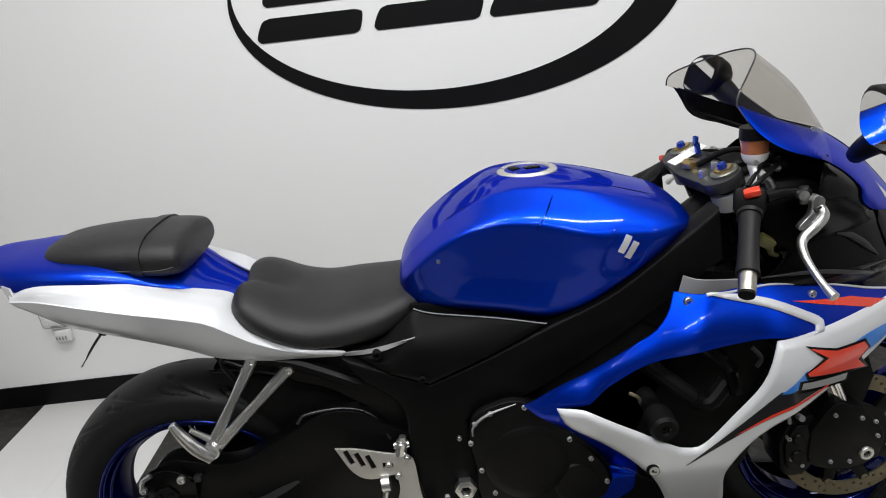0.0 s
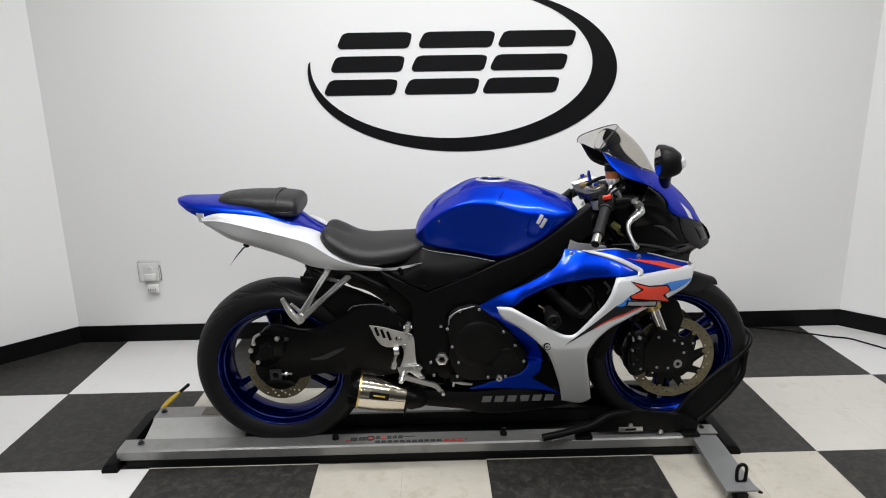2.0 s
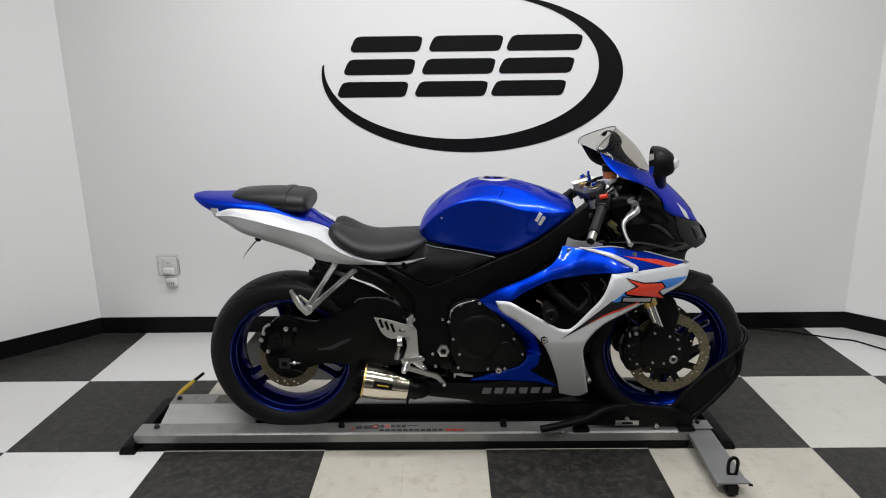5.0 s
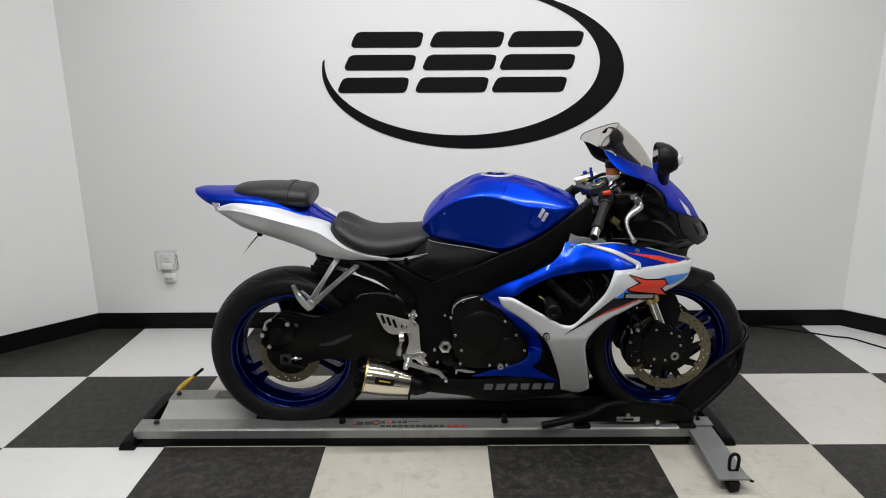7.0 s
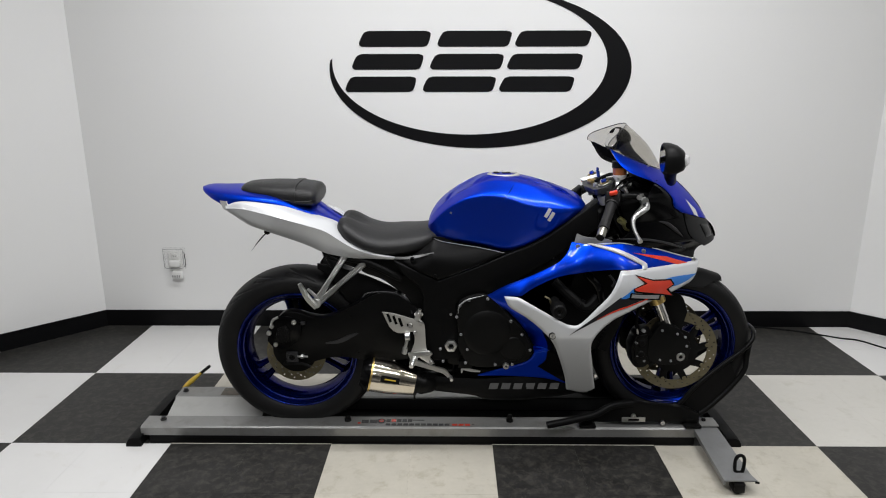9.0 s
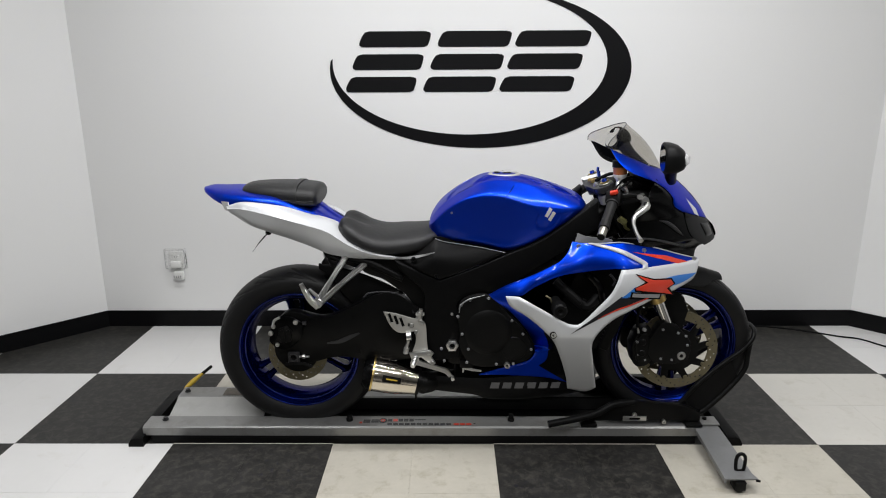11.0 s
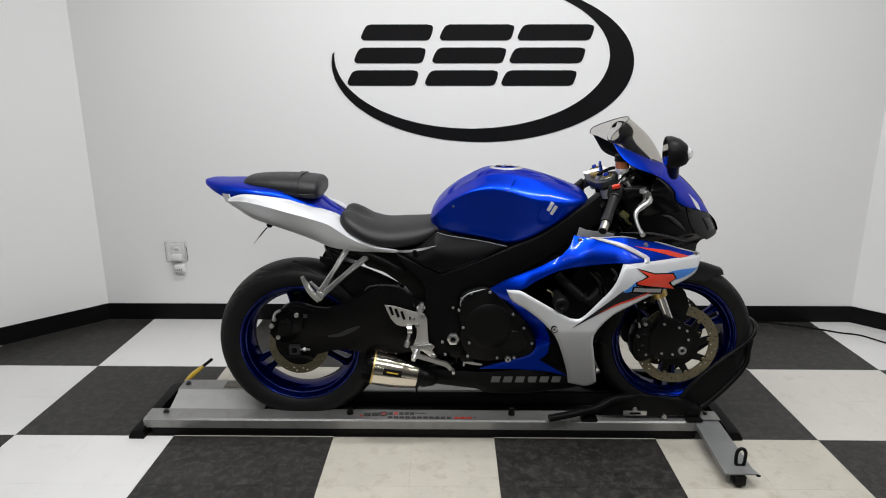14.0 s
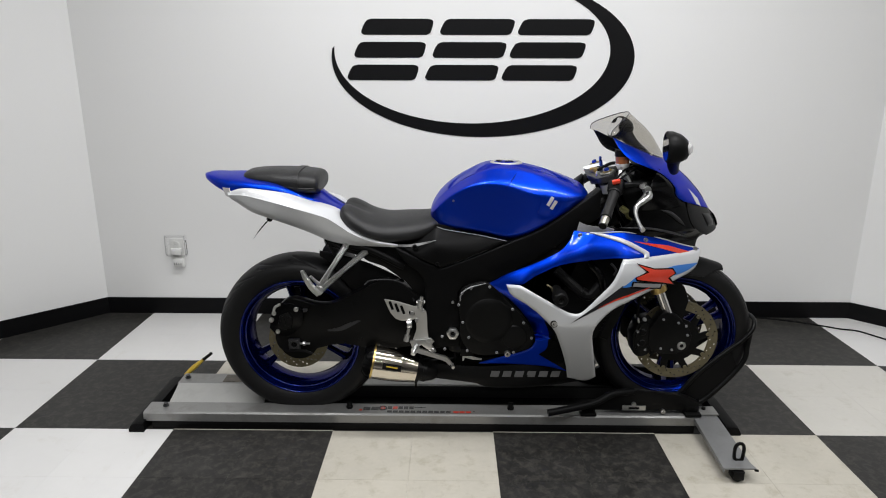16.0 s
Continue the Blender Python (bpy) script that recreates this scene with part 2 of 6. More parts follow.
def part(name, bm, material, parent=None, label="", smooth=35):
    me = bpy.data.meshes.new(name)
    bmesh.ops.recalc_face_normals(bm, faces=bm.faces[:])
    bm.to_mesh(me)
    bm.free()
    me.materials.append(material)
    true_n = me.attributes.get("true_normal")
    if smooth:
        me.shade_smooth()
        me.set_sharp_from_angle(angle=radians(smooth))
        if true_n:
            vn = np.zeros(3 * len(me.vertices), np.float32)
            true_n.data.foreach_get("vector", vn)
            vn = vn.reshape(-1, 3)
            loops = np.zeros((len(me.loops), 3), np.float32)
            for f in me.polygons:
                k = list(f.vertices)
                if all(abs(vn[i]).sum() > 0.1 for i in k) and all(f.normal.dot(Vector(vn[i])) > 0.3 for i in k):
                    loops[f.loop_start:f.loop_start + f.loop_total] = vn[k]
            me.normals_split_custom_set(loops.tolist())
    if me.attributes.get("true_normal"):
        me.attributes.remove(me.attributes["true_normal"])
    ob = new(name, me)
    if parent is not None:
        ob.parent = parent
    if label:
        ob["label"] = label
    return ob


def flip(bm):
    """The same shape on the other side of the middle plane."""
    other = bm.copy()
    lay = other.verts.layers.float_vector.get("true_normal")
    for v in other.verts:
        v.co.y = -v.co.y
        if lay:
            v[lay] = v[lay] * Vector((1, -1, 1))
    bmesh.ops.reverse_faces(other, faces=other.faces[:])
    return other


def both(name, bm, material, parent, label="", smooth=35):
    other = flip(bm)
    a = part(name, bm, material, parent, label, smooth)
    part(name, other, material, parent, label, smooth)
    return a


def grid_mesh(rows, wrap=False, caps=False):
    bm = bmesh.new()
    vs = [[bm.verts.new(p) for p in r] for r in rows]
    k = len(vs[0])
    for a, b in zip(vs, vs[1:]):
        for j in range(k if wrap else k - 1):
            bm.faces.new((a[j], a[(j + 1) % k], b[(j + 1) % k], b[j]))
    if caps:
        bm.faces.new(vs[0])
        bm.faces.new(vs[-1][::-1])
    return bm


def thicken(bm, t, way=None):
    """Gives a sheet a back face t away (along way, or against its normals) and closes its edge."""
    bm.normal_update()
    faces, rim = bm.faces[:], [e for e in bm.edges if len(e.link_faces) == 1]
    twin = {v: bm.verts.new(v.co + (Vector(way) if way else -v.normal) * t) for v in bm.verts[:]}
    for f in faces:
        bm.faces.new([twin[v] for v in reversed(f.verts[:])])
    for e in rim:
        a, b = e.verts
        bm.faces.new((a, b, twin[b], twin[a]))
    return bm


def skin(curves, n=24, m=10, thick=0.0):
    lines = [cr(c, n) for c in curves]
    rows = [cr([l[i] for l in lines], m) for i in range(n)]
    bm = grid_mesh(rows)
    bmesh.ops.remove_doubles(bm, verts=bm.verts[:], dist=1e-5)
    if thick:
        bmesh.ops.recalc_face_normals(bm, faces=bm.faces[:])
        thicken(bm, thick)
    return bm


def loft(stations, n=40, m=32, power=2.4):
    """Closed body along x. Station: x, z_low, z_high, half width, height share of the widest place."""
    st = cr(stations, n)
    rows = []
    for x, z0, z1, w, k in st:
        zc = z0 + (z1 - z0) * k
        ring = []
        for a in np.linspace(0, 2 * math.pi, m, endpoint=False):
            c, s = math.cos(a), math.sin(a)
            y = w * math.copysign(abs(c) ** (2 / power), c)
            z = zc + (z1 - zc if s > 0 else zc - z0) * math.copysign(abs(s) ** (2 / power), s)
            ring.append((x, y, z))
        rows.append(ring)
    return grid_mesh(rows, True, True)


def tube(path, r, seg=10, n=0):
    p = cr(path, n) if n else np.array(path, float)
    rad = np.interp(np.linspace(0, 1, len(p)), np.linspace(0, 1, len(r)), r) if hasattr(r, "__len__") else [r] * len(p)
    tan = [Vector(t).normalized() for t in np.gradient(p, axis=0)]
    side_v = tan[0].orthogonal().normalized()
    rows = []
    for q, t, rr in zip(p, tan, rad):
        side_v = (side_v - t * side_v.dot(t)).normalized()
        up = t.cross(side_v)
        rows.append([Vector(q) + float(rr) * (math.cos(a) * side_v + math.sin(a) * up) for a in np.linspace(0, 2 * math.pi, seg, endpoint=False)])
    return grid_mesh(rows, True, True)


def beam(path, widths, depths, n=14):
    """A cast bar: a rounded box section swept along a path, its width in the x-z plane and its depth along y."""
    p = cr(path, n)
    u = np.linspace(0, 1, n)
    wid, dep = (np.interp(u, np.linspace(0, 1, len(k)), k) / 2 for k in (widths, depths))
    rows = []
    for q, t, w, d in zip(p, np.gradient(p, axis=0), wid, dep):
        side_v = Vector((-t[2], 0, t[0])).normalized()
        rows.append([Vector(q) + side_v * (a * w) + Vector((0, b * d, 0)) for a, b in ((-1, -0.4), (-0.7, -1), (-0.28, -1), (-0.16, -0.7), (0.16, -0.7), (0.28, -1), (0.7, -1), (1, -0.4), (1, 0.6), (0.7, 1), (-0.7, 1), (-1, 0.6))])
    return grid_mesh(rows, True, True)


def lathe(profile, x, z, seg=64, y0=0.0, turn=None):
    """Profile of (radius, y), closed, turned about an axle along y."""
    rows = []
    for a in np.linspace(0, 2 * math.pi, seg + 1)[:-1]:
        rows.append([(x + r * math.cos(a), y0 + y, z + r * math.sin(a)) for r, y in profile])
    rows.append(rows[0])
    bm = grid_mesh(rows, True)
    bmesh.ops.remove_doubles(bm, verts=bm.verts[:], dist=1e-6)
    return bm


def ring_solid(x, z, r0, r1, ya, yb, seg=64):
    return lathe([(r0, ya), (r1, ya), (r1, yb), (r0, yb)], x, z, seg)


def box(x, y, z, sx, sy, sz, bev=0.003, seg=2):
    bm = bmesh.new()
    bmesh.ops.create_cube(bm, size=1.0, matrix=Matrix.Translation((x, y, z)) @ Matrix.Diagonal((sx, sy, sz, 1)))
    if bev:
        bmesh.ops.bevel(bm, geom=bm.edges[:], offset=bev, segments=seg, affect="EDGES", profile=0.5)
    return bm


def moved(bm, m):
    bmesh.ops.transform(bm, matrix=m, verts=bm.verts[:])
    return bm


def join(*bms):
    out = bmesh.new()
    for b in bms:
        me = bpy.data.meshes.new("tmp")
        b.to_mesh(me)
        out.from_mesh(me)
        b.free()
        bpy.data.meshes.remove(me)
    return out


def plate(outline, ya, yb, holes=(), bev=0.002):
    """A flat plate in the x-z plane, ya to yb thick, with holes through it."""
    bm = bmesh.new()
    edges = []
    for loop in (outline, *holes):
        vs = [bm.verts.new((x, ya, z)) for x, z in loop]
        edges += [bm.edges.new((vs[i], vs[(i + 1) % len(vs)])) for i in range(len(vs))]
    rim = list(edges)
    bmesh.ops.triangle_fill(bm, edges=edges, use_beauty=True)
    res = bmesh.ops.extrude_face_region(bm, geom=bm.faces[:])
    for v in res["geom"]:
        if isinstance(v, bmesh.types.BMVert):
            v.co.y = yb
    bmesh.ops.recalc_face_normals(bm, faces=bm.faces[:])
    if bev:
        sharp = [e for e in bm.edges if len(e.link_faces) == 2 and e.calc_face_angle(0) > 1.2 and abs(e.verts[0].co.y - e.verts[1].co.y) < 1e-6]
        bmesh.ops.bevel(bm, geom=sharp, offset=bev, segments=2, affect="EDGES", profile=0.5, clamp_overlap=True)
    return bm


def eased(surf, reach=0.009):
    """A surface with its kinks rounded off."""
    around = [(0.0, 0.0)] + [(reach * math.cos(k * math.pi / 4), reach * math.sin(k * math.pi / 4)) for k in range(8)]
    return lambda x, z: sum(surf(x + a, z + b) for a, b in around) / 9


def panel(outline, surf, thick=0.004, step=0.014, lift=0.0, roll=0.006, reach=0.014):
    """A curved shell cut to an outline (x, z); surf gives its y; its edge rolls in, and its normals are those of the true surface."""
    bm = bmesh.new()
    lay = bm.verts.layers.float_vector.new("true_normal")
    bm.faces.new([bm.verts.new((x, 0, z)) for x, z in outline])
    o = np.array(outline)
    for axis, no in ((0, (1, 0, 0)), (1, (0, 0, 1))):
        for c in np.arange(o[:, axis].min() + step / 2, o[:, axis].max(), step):
            bmesh.ops.bisect_plane(bm, geom=bm.verts[:] + bm.edges[:] + bm.faces[:], plane_co=(c, 0, c), plane_no=no)
    bmesh.ops.triangulate(bm, faces=[f for f in bm.faces if len(f.verts) > 4])
    a, b = o, np.roll(o, -1, axis=0)
    ab = b - a
    turn = np.sign((a[:, 0] * b[:, 1] - b[:, 0] * a[:, 1]).sum())
    inward = np.stack([-ab[:, 1], ab[:, 0]], 1) * turn
    e = 0.0012
    for v in bm.verts:
        x, z = v.co.x, v.co.z
        q = np.array((x, z))
        t = np.clip(((q - a) * ab).sum(1) / np.maximum((ab ** 2).sum(1), 1e-12), 0, 1)
        off = q - (a + t[:, None] * ab)
        k = int((off ** 2).sum(1).argmin())
        d = float(np.sqrt((off[k] ** 2).sum()))
        g = off[k] / d if d > 1e-5 else inward[k] / max(1e-9, float(np.sqrt((inward[k] ** 2).sum())))
        rest = max(0.0, 1 - d / reach)
        slope = -2 * roll * rest / reach
        v.co.y = surf(x, z) - lift + roll * rest * rest
        hx = (surf(x + e, z) - surf(x - e, z)) / (2 * e) + slope * g[0]
        hz = (surf(x, z + e) - surf(x, z - e)) / (2 * e) + slope * g[1]
        v[lay] = Vector((hx, -1, hz)).normalized()
    if thick:
        thicken(bm, thick, (0, 1, 0))
    return bm


def bolt(x, y, z, r=0.006, h=0.006, seg=8):
    """A bolt head with a socket, facing the near side."""
    return lathe([(0.0005, y - h * 0.4), (r * 0.45, y - h * 0.4), (r * 0.5, y - h), (r * 0.85, y - h), (r, y - h * 0.7), (r, y), (0.0005, y)], x, z, seg * 2)


# ---- the room ----
ROOM = [(-2.08, 1.225), (2.045, 1.225), (4.6, -1.33), (4.6, -8.5), (-4.6, -8.5), (-4.6, -1.37)]
WALL_NAMES = ("wall_north", "wall_north_east", "wall_east", "wall_south", "wall_west", "wall_north_west")


def wall_run(name, p, q, z0, z1, t0, t1, material, kind, label, category):
    """A slab along p to q, from t0 to t1 metres outside the line."""
    p, q = Vector((*p, 0)), Vector((*q, 0))
    d = (q - p).normalized()
    n = Vector((-d.y, d.x, 0))
    bm = bmesh.new()
    ring = [p + n * t0, q + n * t0, q + n * t1 + d * t1 * 0.4, p + n * t1 - d * t1 * 0.4]
    lo = [bm.verts.new(v + Vector((0, 0, z0))) for v in ring]
    hi = [bm.verts.new(v + Vector((0, 0, z1))) for v in ring]
    bm.faces.new(lo), bm.faces.new(hi)
    for k in range(4):
        bm.faces.new((lo[k], lo[(k + 1) % 4], hi[(k + 1) % 4], hi[k]))
    return tagged(part(name, bm, material, smooth=0), label, category, kind=kind)


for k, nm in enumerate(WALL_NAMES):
    # the south wall is never in view; its grey only shapes reflections
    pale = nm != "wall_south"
    wall_run(nm, ROOM[k], ROOM[(k + 1) % 6], 0, CEIL, 0.0, 0.12, WALL if pale else UNSEEN_WALL, "structure", "white painted showroom wall" if pale else "unseen closing wall, grey to darken reflections", "wall")
    wall_run("baseboard", ROOM[k], ROOM[(k + 1) % 6], 0.0, 0.092, -0.006, -0.0005, COVE, "structure", "black rubber cove baseboard along the wall", "baseboard")
bm = bmesh.new()
bm.faces.new([bm.verts.new((x * 1.05, y * 1.05, CEIL)) for x, y in ROOM])
thicken(bm, 0.1, (0, 0, 1))
tagged(part("ceiling", bm, CEILING, smooth=0), "plain white showroom ceiling", "ceiling", kind="structure")
bm = bmesh.new()
bm.faces.new([bm.verts.new((x * 1.05, y * 1.05, -0.004)) for x, y in ROOM])
ex = bmesh.ops.extrude_face_region(bm, geom=bm.faces[:])
for v in ex["geom"]:
    if isinstance(v, bmesh.types.BMVert):
        v.co.z = -0.12
floor = tagged(part("floor", bm, GROUT, smooth=0), "floor of black and cream checkered vinyl tiles", "floor", kind="structure")

# the wall sign: a tapering oval sweep and three groups of slanted bars
sign = thing("wall_sign", "black oval sweep with slanted bars on the white wall", "sign", (0, 1.225, 0))
outer = [(-0.01 + 0.762 * math.cos(a), 1.378 + 0.39 * math.sin(a)) for a in np.linspace(radians(173), radians(453), 90)]
inner = [(-0.064 + 0.693 * math.cos(a), 1.412 + 0.355 * math.sin(a)) for a in np.linspace(radians(176), radians(450), 90)]
part("oval_sweep", grid_mesh([[(a[0], -0.003, a[1]), (a[0], -0.0005, a[1]), (b[0], -0.0005, b[1]), (b[0], -0.003, b[1])] for a, b in zip(outer, inner)], True, True), VINYL, sign, smooth=0)
for x0, wd in ((-0.682, 0.362), (-0.288, 0.372), (0.100, 0.380)):
    for z0, dx, cut in ((1.272, 0.0, 0.0), (1.382, 0.012, 0.0), (1.492, 0.024, 0.0)):
        sl = 0.26
        run = [(x0 + dx + sl * (z0 - 1.272) * 0.9, z0), (x0 + dx + wd - 0.05 + sl * (z0 - 1.272) * 0.9, z0)]
        hgt = 0.076
        quad = edge_path([run[0], run[1]], [run[1], (run[1][0] + 0.022, z0 + 0.012), (run[1][0] + sl * hgt + 0.016, z0 + hgt - 0.012), (run[1][0] + sl * hgt - 0.01, z0 + hgt)],
                         [(run[1][0] + sl * hgt - 0.01, z0 + hgt), (run[0][0] + sl * hgt + 0.02, z0 + hgt)],
                         [(run[0][0] + sl * hgt + 0.02, z0 + hgt), (run[0][0] + sl * hgt - 0.008, z0 + hgt - 0.012), (run[0][0] - 0.012, z0 + 0.016), (run[0][0], z0)])
        part("bar", plate(quad, -0.003, -0.0005, bev=0), VINYL, sign, smooth=0)

# the wall outlet with its clear cover and a plugged-in adapter
outlet = thing("wall_outlet", "white wall socket under a clear cover with a plug-in adapter", "socket", (-1.66, 1.225, 0.376))
part("face_plate", box(0, -0.004, 0.0, 0.075, 0.006, 0.112, 0.002), PLASTW, outlet)
for dz in (-0.024, 0.026):
    part("receptacle", lathe([(0.0005, -0.0115), (0.015, -0.0115), (0.017, -0.0095), (0.017, -0.0065), (0.0005, -0.0065)], 0, dz, 24), PLASTW, outlet)
    for dx in (-0.006, 0.006):
        part("slot", box(dx, -0.0122, dz + 0.002, 0.002, 0.001, 0.008, 0), BLACK_P, outlet, smooth=0)
for sx, sz, dx, dz in ((0.112, 0.004, 0, 0.075), (0.112, 0.004, 0, -0.037), (0.004, 0.112, 0.056, 0.019), (0.004, 0.112, -0.056, 0.019)):
    part("cover_edge", box(dx, -0.014, dz, sx, 0.024, sz, 0.001), CLEAR, outlet).visible_shadow = False
part("cover_latch", tube([(0.05, -0.012, 0.05), (0.058, -0.02, 0.045), (0.060, -0.02, -0.02), (0.05, -0.012, -0.03)], 0.0016, 6, 12), BLACK_P, outlet)
part("cover_frame", tube([(-0.044, -0.027, -0.036), (-0.053, -0.027, -0.026), (-0.054, -0.027, 0.070), (0.053, -0.027, 0.071), (0.054, -0.027, -0.026), (0.044, -0.027, -0.036), (-0.044, -0.027, -0.036)], 0.0013, 6), GREYTXT, outlet, "grey cover edge")
part("plug", box(0.002, -0.020, -0.012, 0.058, 0.022, 0.036, 0.006), PLASTW, outlet)
part("cover", box(0, -0.027, 0.019, 0.108, 0.002, 0.110, 0.0006), CLEAR, outlet).visible_shadow = False
plug = part("adapter", box(0.012, -0.02, -0.074, 0.056, 0.024, 0.046, 0.006), PLASTW, outlet)
for dx in (-0.016, -0.004, 0.008, 0.020):
    part("port", box(0.008 + dx - 0.002, -0.036, -0.078, 0.004, 0.002, 0.013, 0), GREYTXT, plug, smooth=0)

# a cable along the floor
cable = tagged(part("power_cable", tube([(1.40, 1.214, 0.0045), (1.525, 1.208, 0.0045), (1.628, 1.182, 0.0045), (1.72, 1.150, 0.0045), (1.813, 1.102, 0.0045), (1.906, 1.050, 0.0045), (1.985, 1.020, 0.0045), (2.053, 0.925, 0.0045), (2.16, 0.80, 0.0045), (2.45, 0.65, 0.0045)], 0.0042, 8, 80), BLACK_P),
               "thin black power cable lying on the floor tiles", "cable")

# ---- the rolling motorcycle dolly ----
MID = 0.155
FIT, DX, DZ = 1.0106, 0.0018, -0.0142   # true size of the machine and its place over the floor
dolly = thing("motorcycle_dolly", "low aluminium rolling dolly carrying the motorcycle", "dolly", (DX, 0.026, DZ))
dolly.scale = (FIT, FIT, FIT)
# near rail: a folded channel with a lip
prof = [(0.058, 0.083), (-0.012, 0.081), (-0.019, 0.076), (-0.019, 0.045), (-0.014, 0.045), (-0.014, 0.074), (-0.010, 0.077), (0.054, 0.079), (0.054, 0.045), (0.058, 0.045)]
near_rail = part("near_rail", grid_mesh([[(x, y, z) for y, z in prof] for x in (-1.320, -1.31, 0.2, 0.755)], True, True), RAIL, dolly, "brushed aluminium rail", smooth=20)
part("rail_skid", box(-0.27, 0.012, 0.0295, 2.04, 0.068, 0.031, 0.003), BLACK_P, dolly, "black skid bar")
prof = [(0.285, 0.092), (0.205, 0.092), (0.196, 0.088), (0.192, 0.045), (0.197, 0.045), (0.281, 0.045), (0.285, 0.045)]
part("far_rail", grid_mesh([[(x, y, z) for y, z in prof] for x in (-1.275, -0.5, 0.3, 0.80)], True, True), RAIL, dolly, "brushed aluminium rail", smooth=20)
part("rail_skid", box(-0.25, 0.245, 0.0295, 2.04, 0.05, 0.031, 0.003), BLACK_P, dolly, "black skid bar")
part("trough_wall", box(-0.05, 0.1905, 0.067, 1.70, 0.004, 0.050, 0.001), TROUGH, dolly, "black trough wall")
part("wheel_trough", box(-0.24, 0.125, 0.036, 2.08, 0.13, 0.006, 0.001), TROUGH, dolly, "black wheel trough between the rails")
ramp = [(0.192, 0.0925), (0.192, 0.0955), (0.066, 0.058), (0.066, 0.0545)]
part("ramp_plate", grid_mesh([[(x, y, z) for y, z in ramp] for x in (-1.266, -1.1, -0.895)], True, True), RAMP, dolly, "sloping aluminium ramp plate", smooth=20)
for x, y0, y1 in ((-1.335, -0.048, 0.345), (0.888, -0.034, 0.34)):
    out_x = -1 if x < 0 else 1
    sect = [(0.024, 0.0144), (0.024, 0.0524), (-0.006, 0.0524), (-0.022, 0.046), (-0.032, 0.026), (-0.032, 0.0144)]
    part("end_bar", grid_mesh([[(x - out_x * a, y, b * k) for a, b in sect] for y, k in ((y0, 0.92), (y0 + 0.012, 1.0), (y1 - 0.012, 1.0), (y1, 0.92))], True, True), FRAME, dolly, "black end bar", smooth=30)
for x, y in ((-1.252, 0.030), (-1.249, 0.245), (0.797, 0.030)):
    part("bolt", join(moved(lathe([(0.0005, 0), (0.012, 0), (0.012, -0.003), (0.008, -0.004), (0.008, -0.011), (0.0005, -0.011)], 0, 0, 12), pose(x, y, 0.084 if y < 0.1 else 0.093, -90, 0, 0))), YOKE if x < 0 else BLACK_M, dolly)
for x in (-0.548, 0.066):
    part("peg", moved(lathe([(0.0005, 0), (0.013, 0), (0.013, -0.008), (0.010, -0.010), (0.010, -0.024), (0.0005, -0.026)], 0, 0, 16), pose(x, 0.030, 0.082, -90, 0, 0)), BLACK_M, dolly, "black locating peg")
part("rail_label", box(-1.040, 0.242, 0.0930, 0.110, 0.062, 0.0016, 0), TANLABEL, dolly, "worn round sticker")
# the maker's markings on the near rail, as plain bars and a ring
for x, w, y, deep, tone in ([(-0.508, 0.010, 0.012, 0.010, 1), (-0.494, 0.026, 0.022, 0.022, 0), (-0.464, 0.028, 0.024, 0.022, 0)]
                            + [(-0.402 + 0.0205 * k, 0.0165, 0.030, 0.018, 1 if k == 1 else 0) for k in range(5)] + [(-0.300, 0.042, 0.033, 0.004, 0)]
                            + [(-0.402 + 0.0222 * k, 0.0175, 0.002, 0.013, 0) for k in range(11)] + [(-0.152 + 0.0235 * k, 0.0195, 0.001, 0.013, 1) for k in range(3)] + [(-0.078, 0.008, 0.005, 0.004, 0)]):
    part("marking", box(x + w / 2, y, 0.0826 if y > 0.01 else 0.0822, w, deep, 0.001, 0), RED if tone else DARKMARK, near_rail, smooth=0)
part("marking", moved(lathe([(0.010, -0.0005), (0.0165, -0.0005), (0.0165, 0.0005), (0.010, 0.0005)], 0, 0, 28), pose(-0.420, 0.026, 0.0832, -90, 0, 0)), DARKMARK, near_rail, "dark ring mark")
part("marking", moved(lathe([(0.005, -0.0005), (0.009, -0.0005), (0.009, 0.0005), (0.005, 0.0005)], 0, 0, 20), pose(-0.420, 0.026, 0.0834, -90, 0, 0)), RED, near_rail, "red ring mark")
# outrigger with its caster and lock ring
part("mount_plate", box(0.797, 0.022, 0.0855, 0.088, 0.062, 0.005, 0.001), RAIL, dolly)
arm_rows = [(0.008, 0.746, 0.836, 0.080), (-0.06, 0.745, 0.837, 0.076), (-0.29, 0.738, 0.838, 0.067), (-0.320, 0.737, 0.846, 0.066)]
part("outrigger", grid_mesh([[(a, y, z), (b, y, z), (b, y, z - 0.005), (a + 0.005, y, z - 0.005), (a + 0.005, y, z - 0.016), (a, y, z - 0.016)] for y, a, b, z in arm_rows], True, True), OUTRIG, dolly, "grey steel outrigger arm", smooth=20)
caster = part("caster", lathe([(0.004, -0.016), (0.017, -0.016), (0.020, -0.011), (0.020, 0.011), (0.017, 0.016), (0.004, 0.016)], 0.788, 0.0345, 24, y0=-0.306), BLACK_P, dolly, "black caster wheel")
part("fork", join(box(0.788, -0.286, 0.040, 0.034, 0.003, 0.03, 0.001), box(0.788, -0.326, 0.040, 0.034, 0.003, 0.03, 0.001), box(0.788, -0.306, 0.0545, 0.036, 0.045, 0.003, 0.001)), BLACK_M, caster)
ring_pts = [(-0.008, 0.066), (-0.014, 0.078), (-0.014, 0.116), (0.0, 0.129), (0.014, 0.116), (0.014, 0.078), (0.008, 0.066), (-0.008, 0.066)]
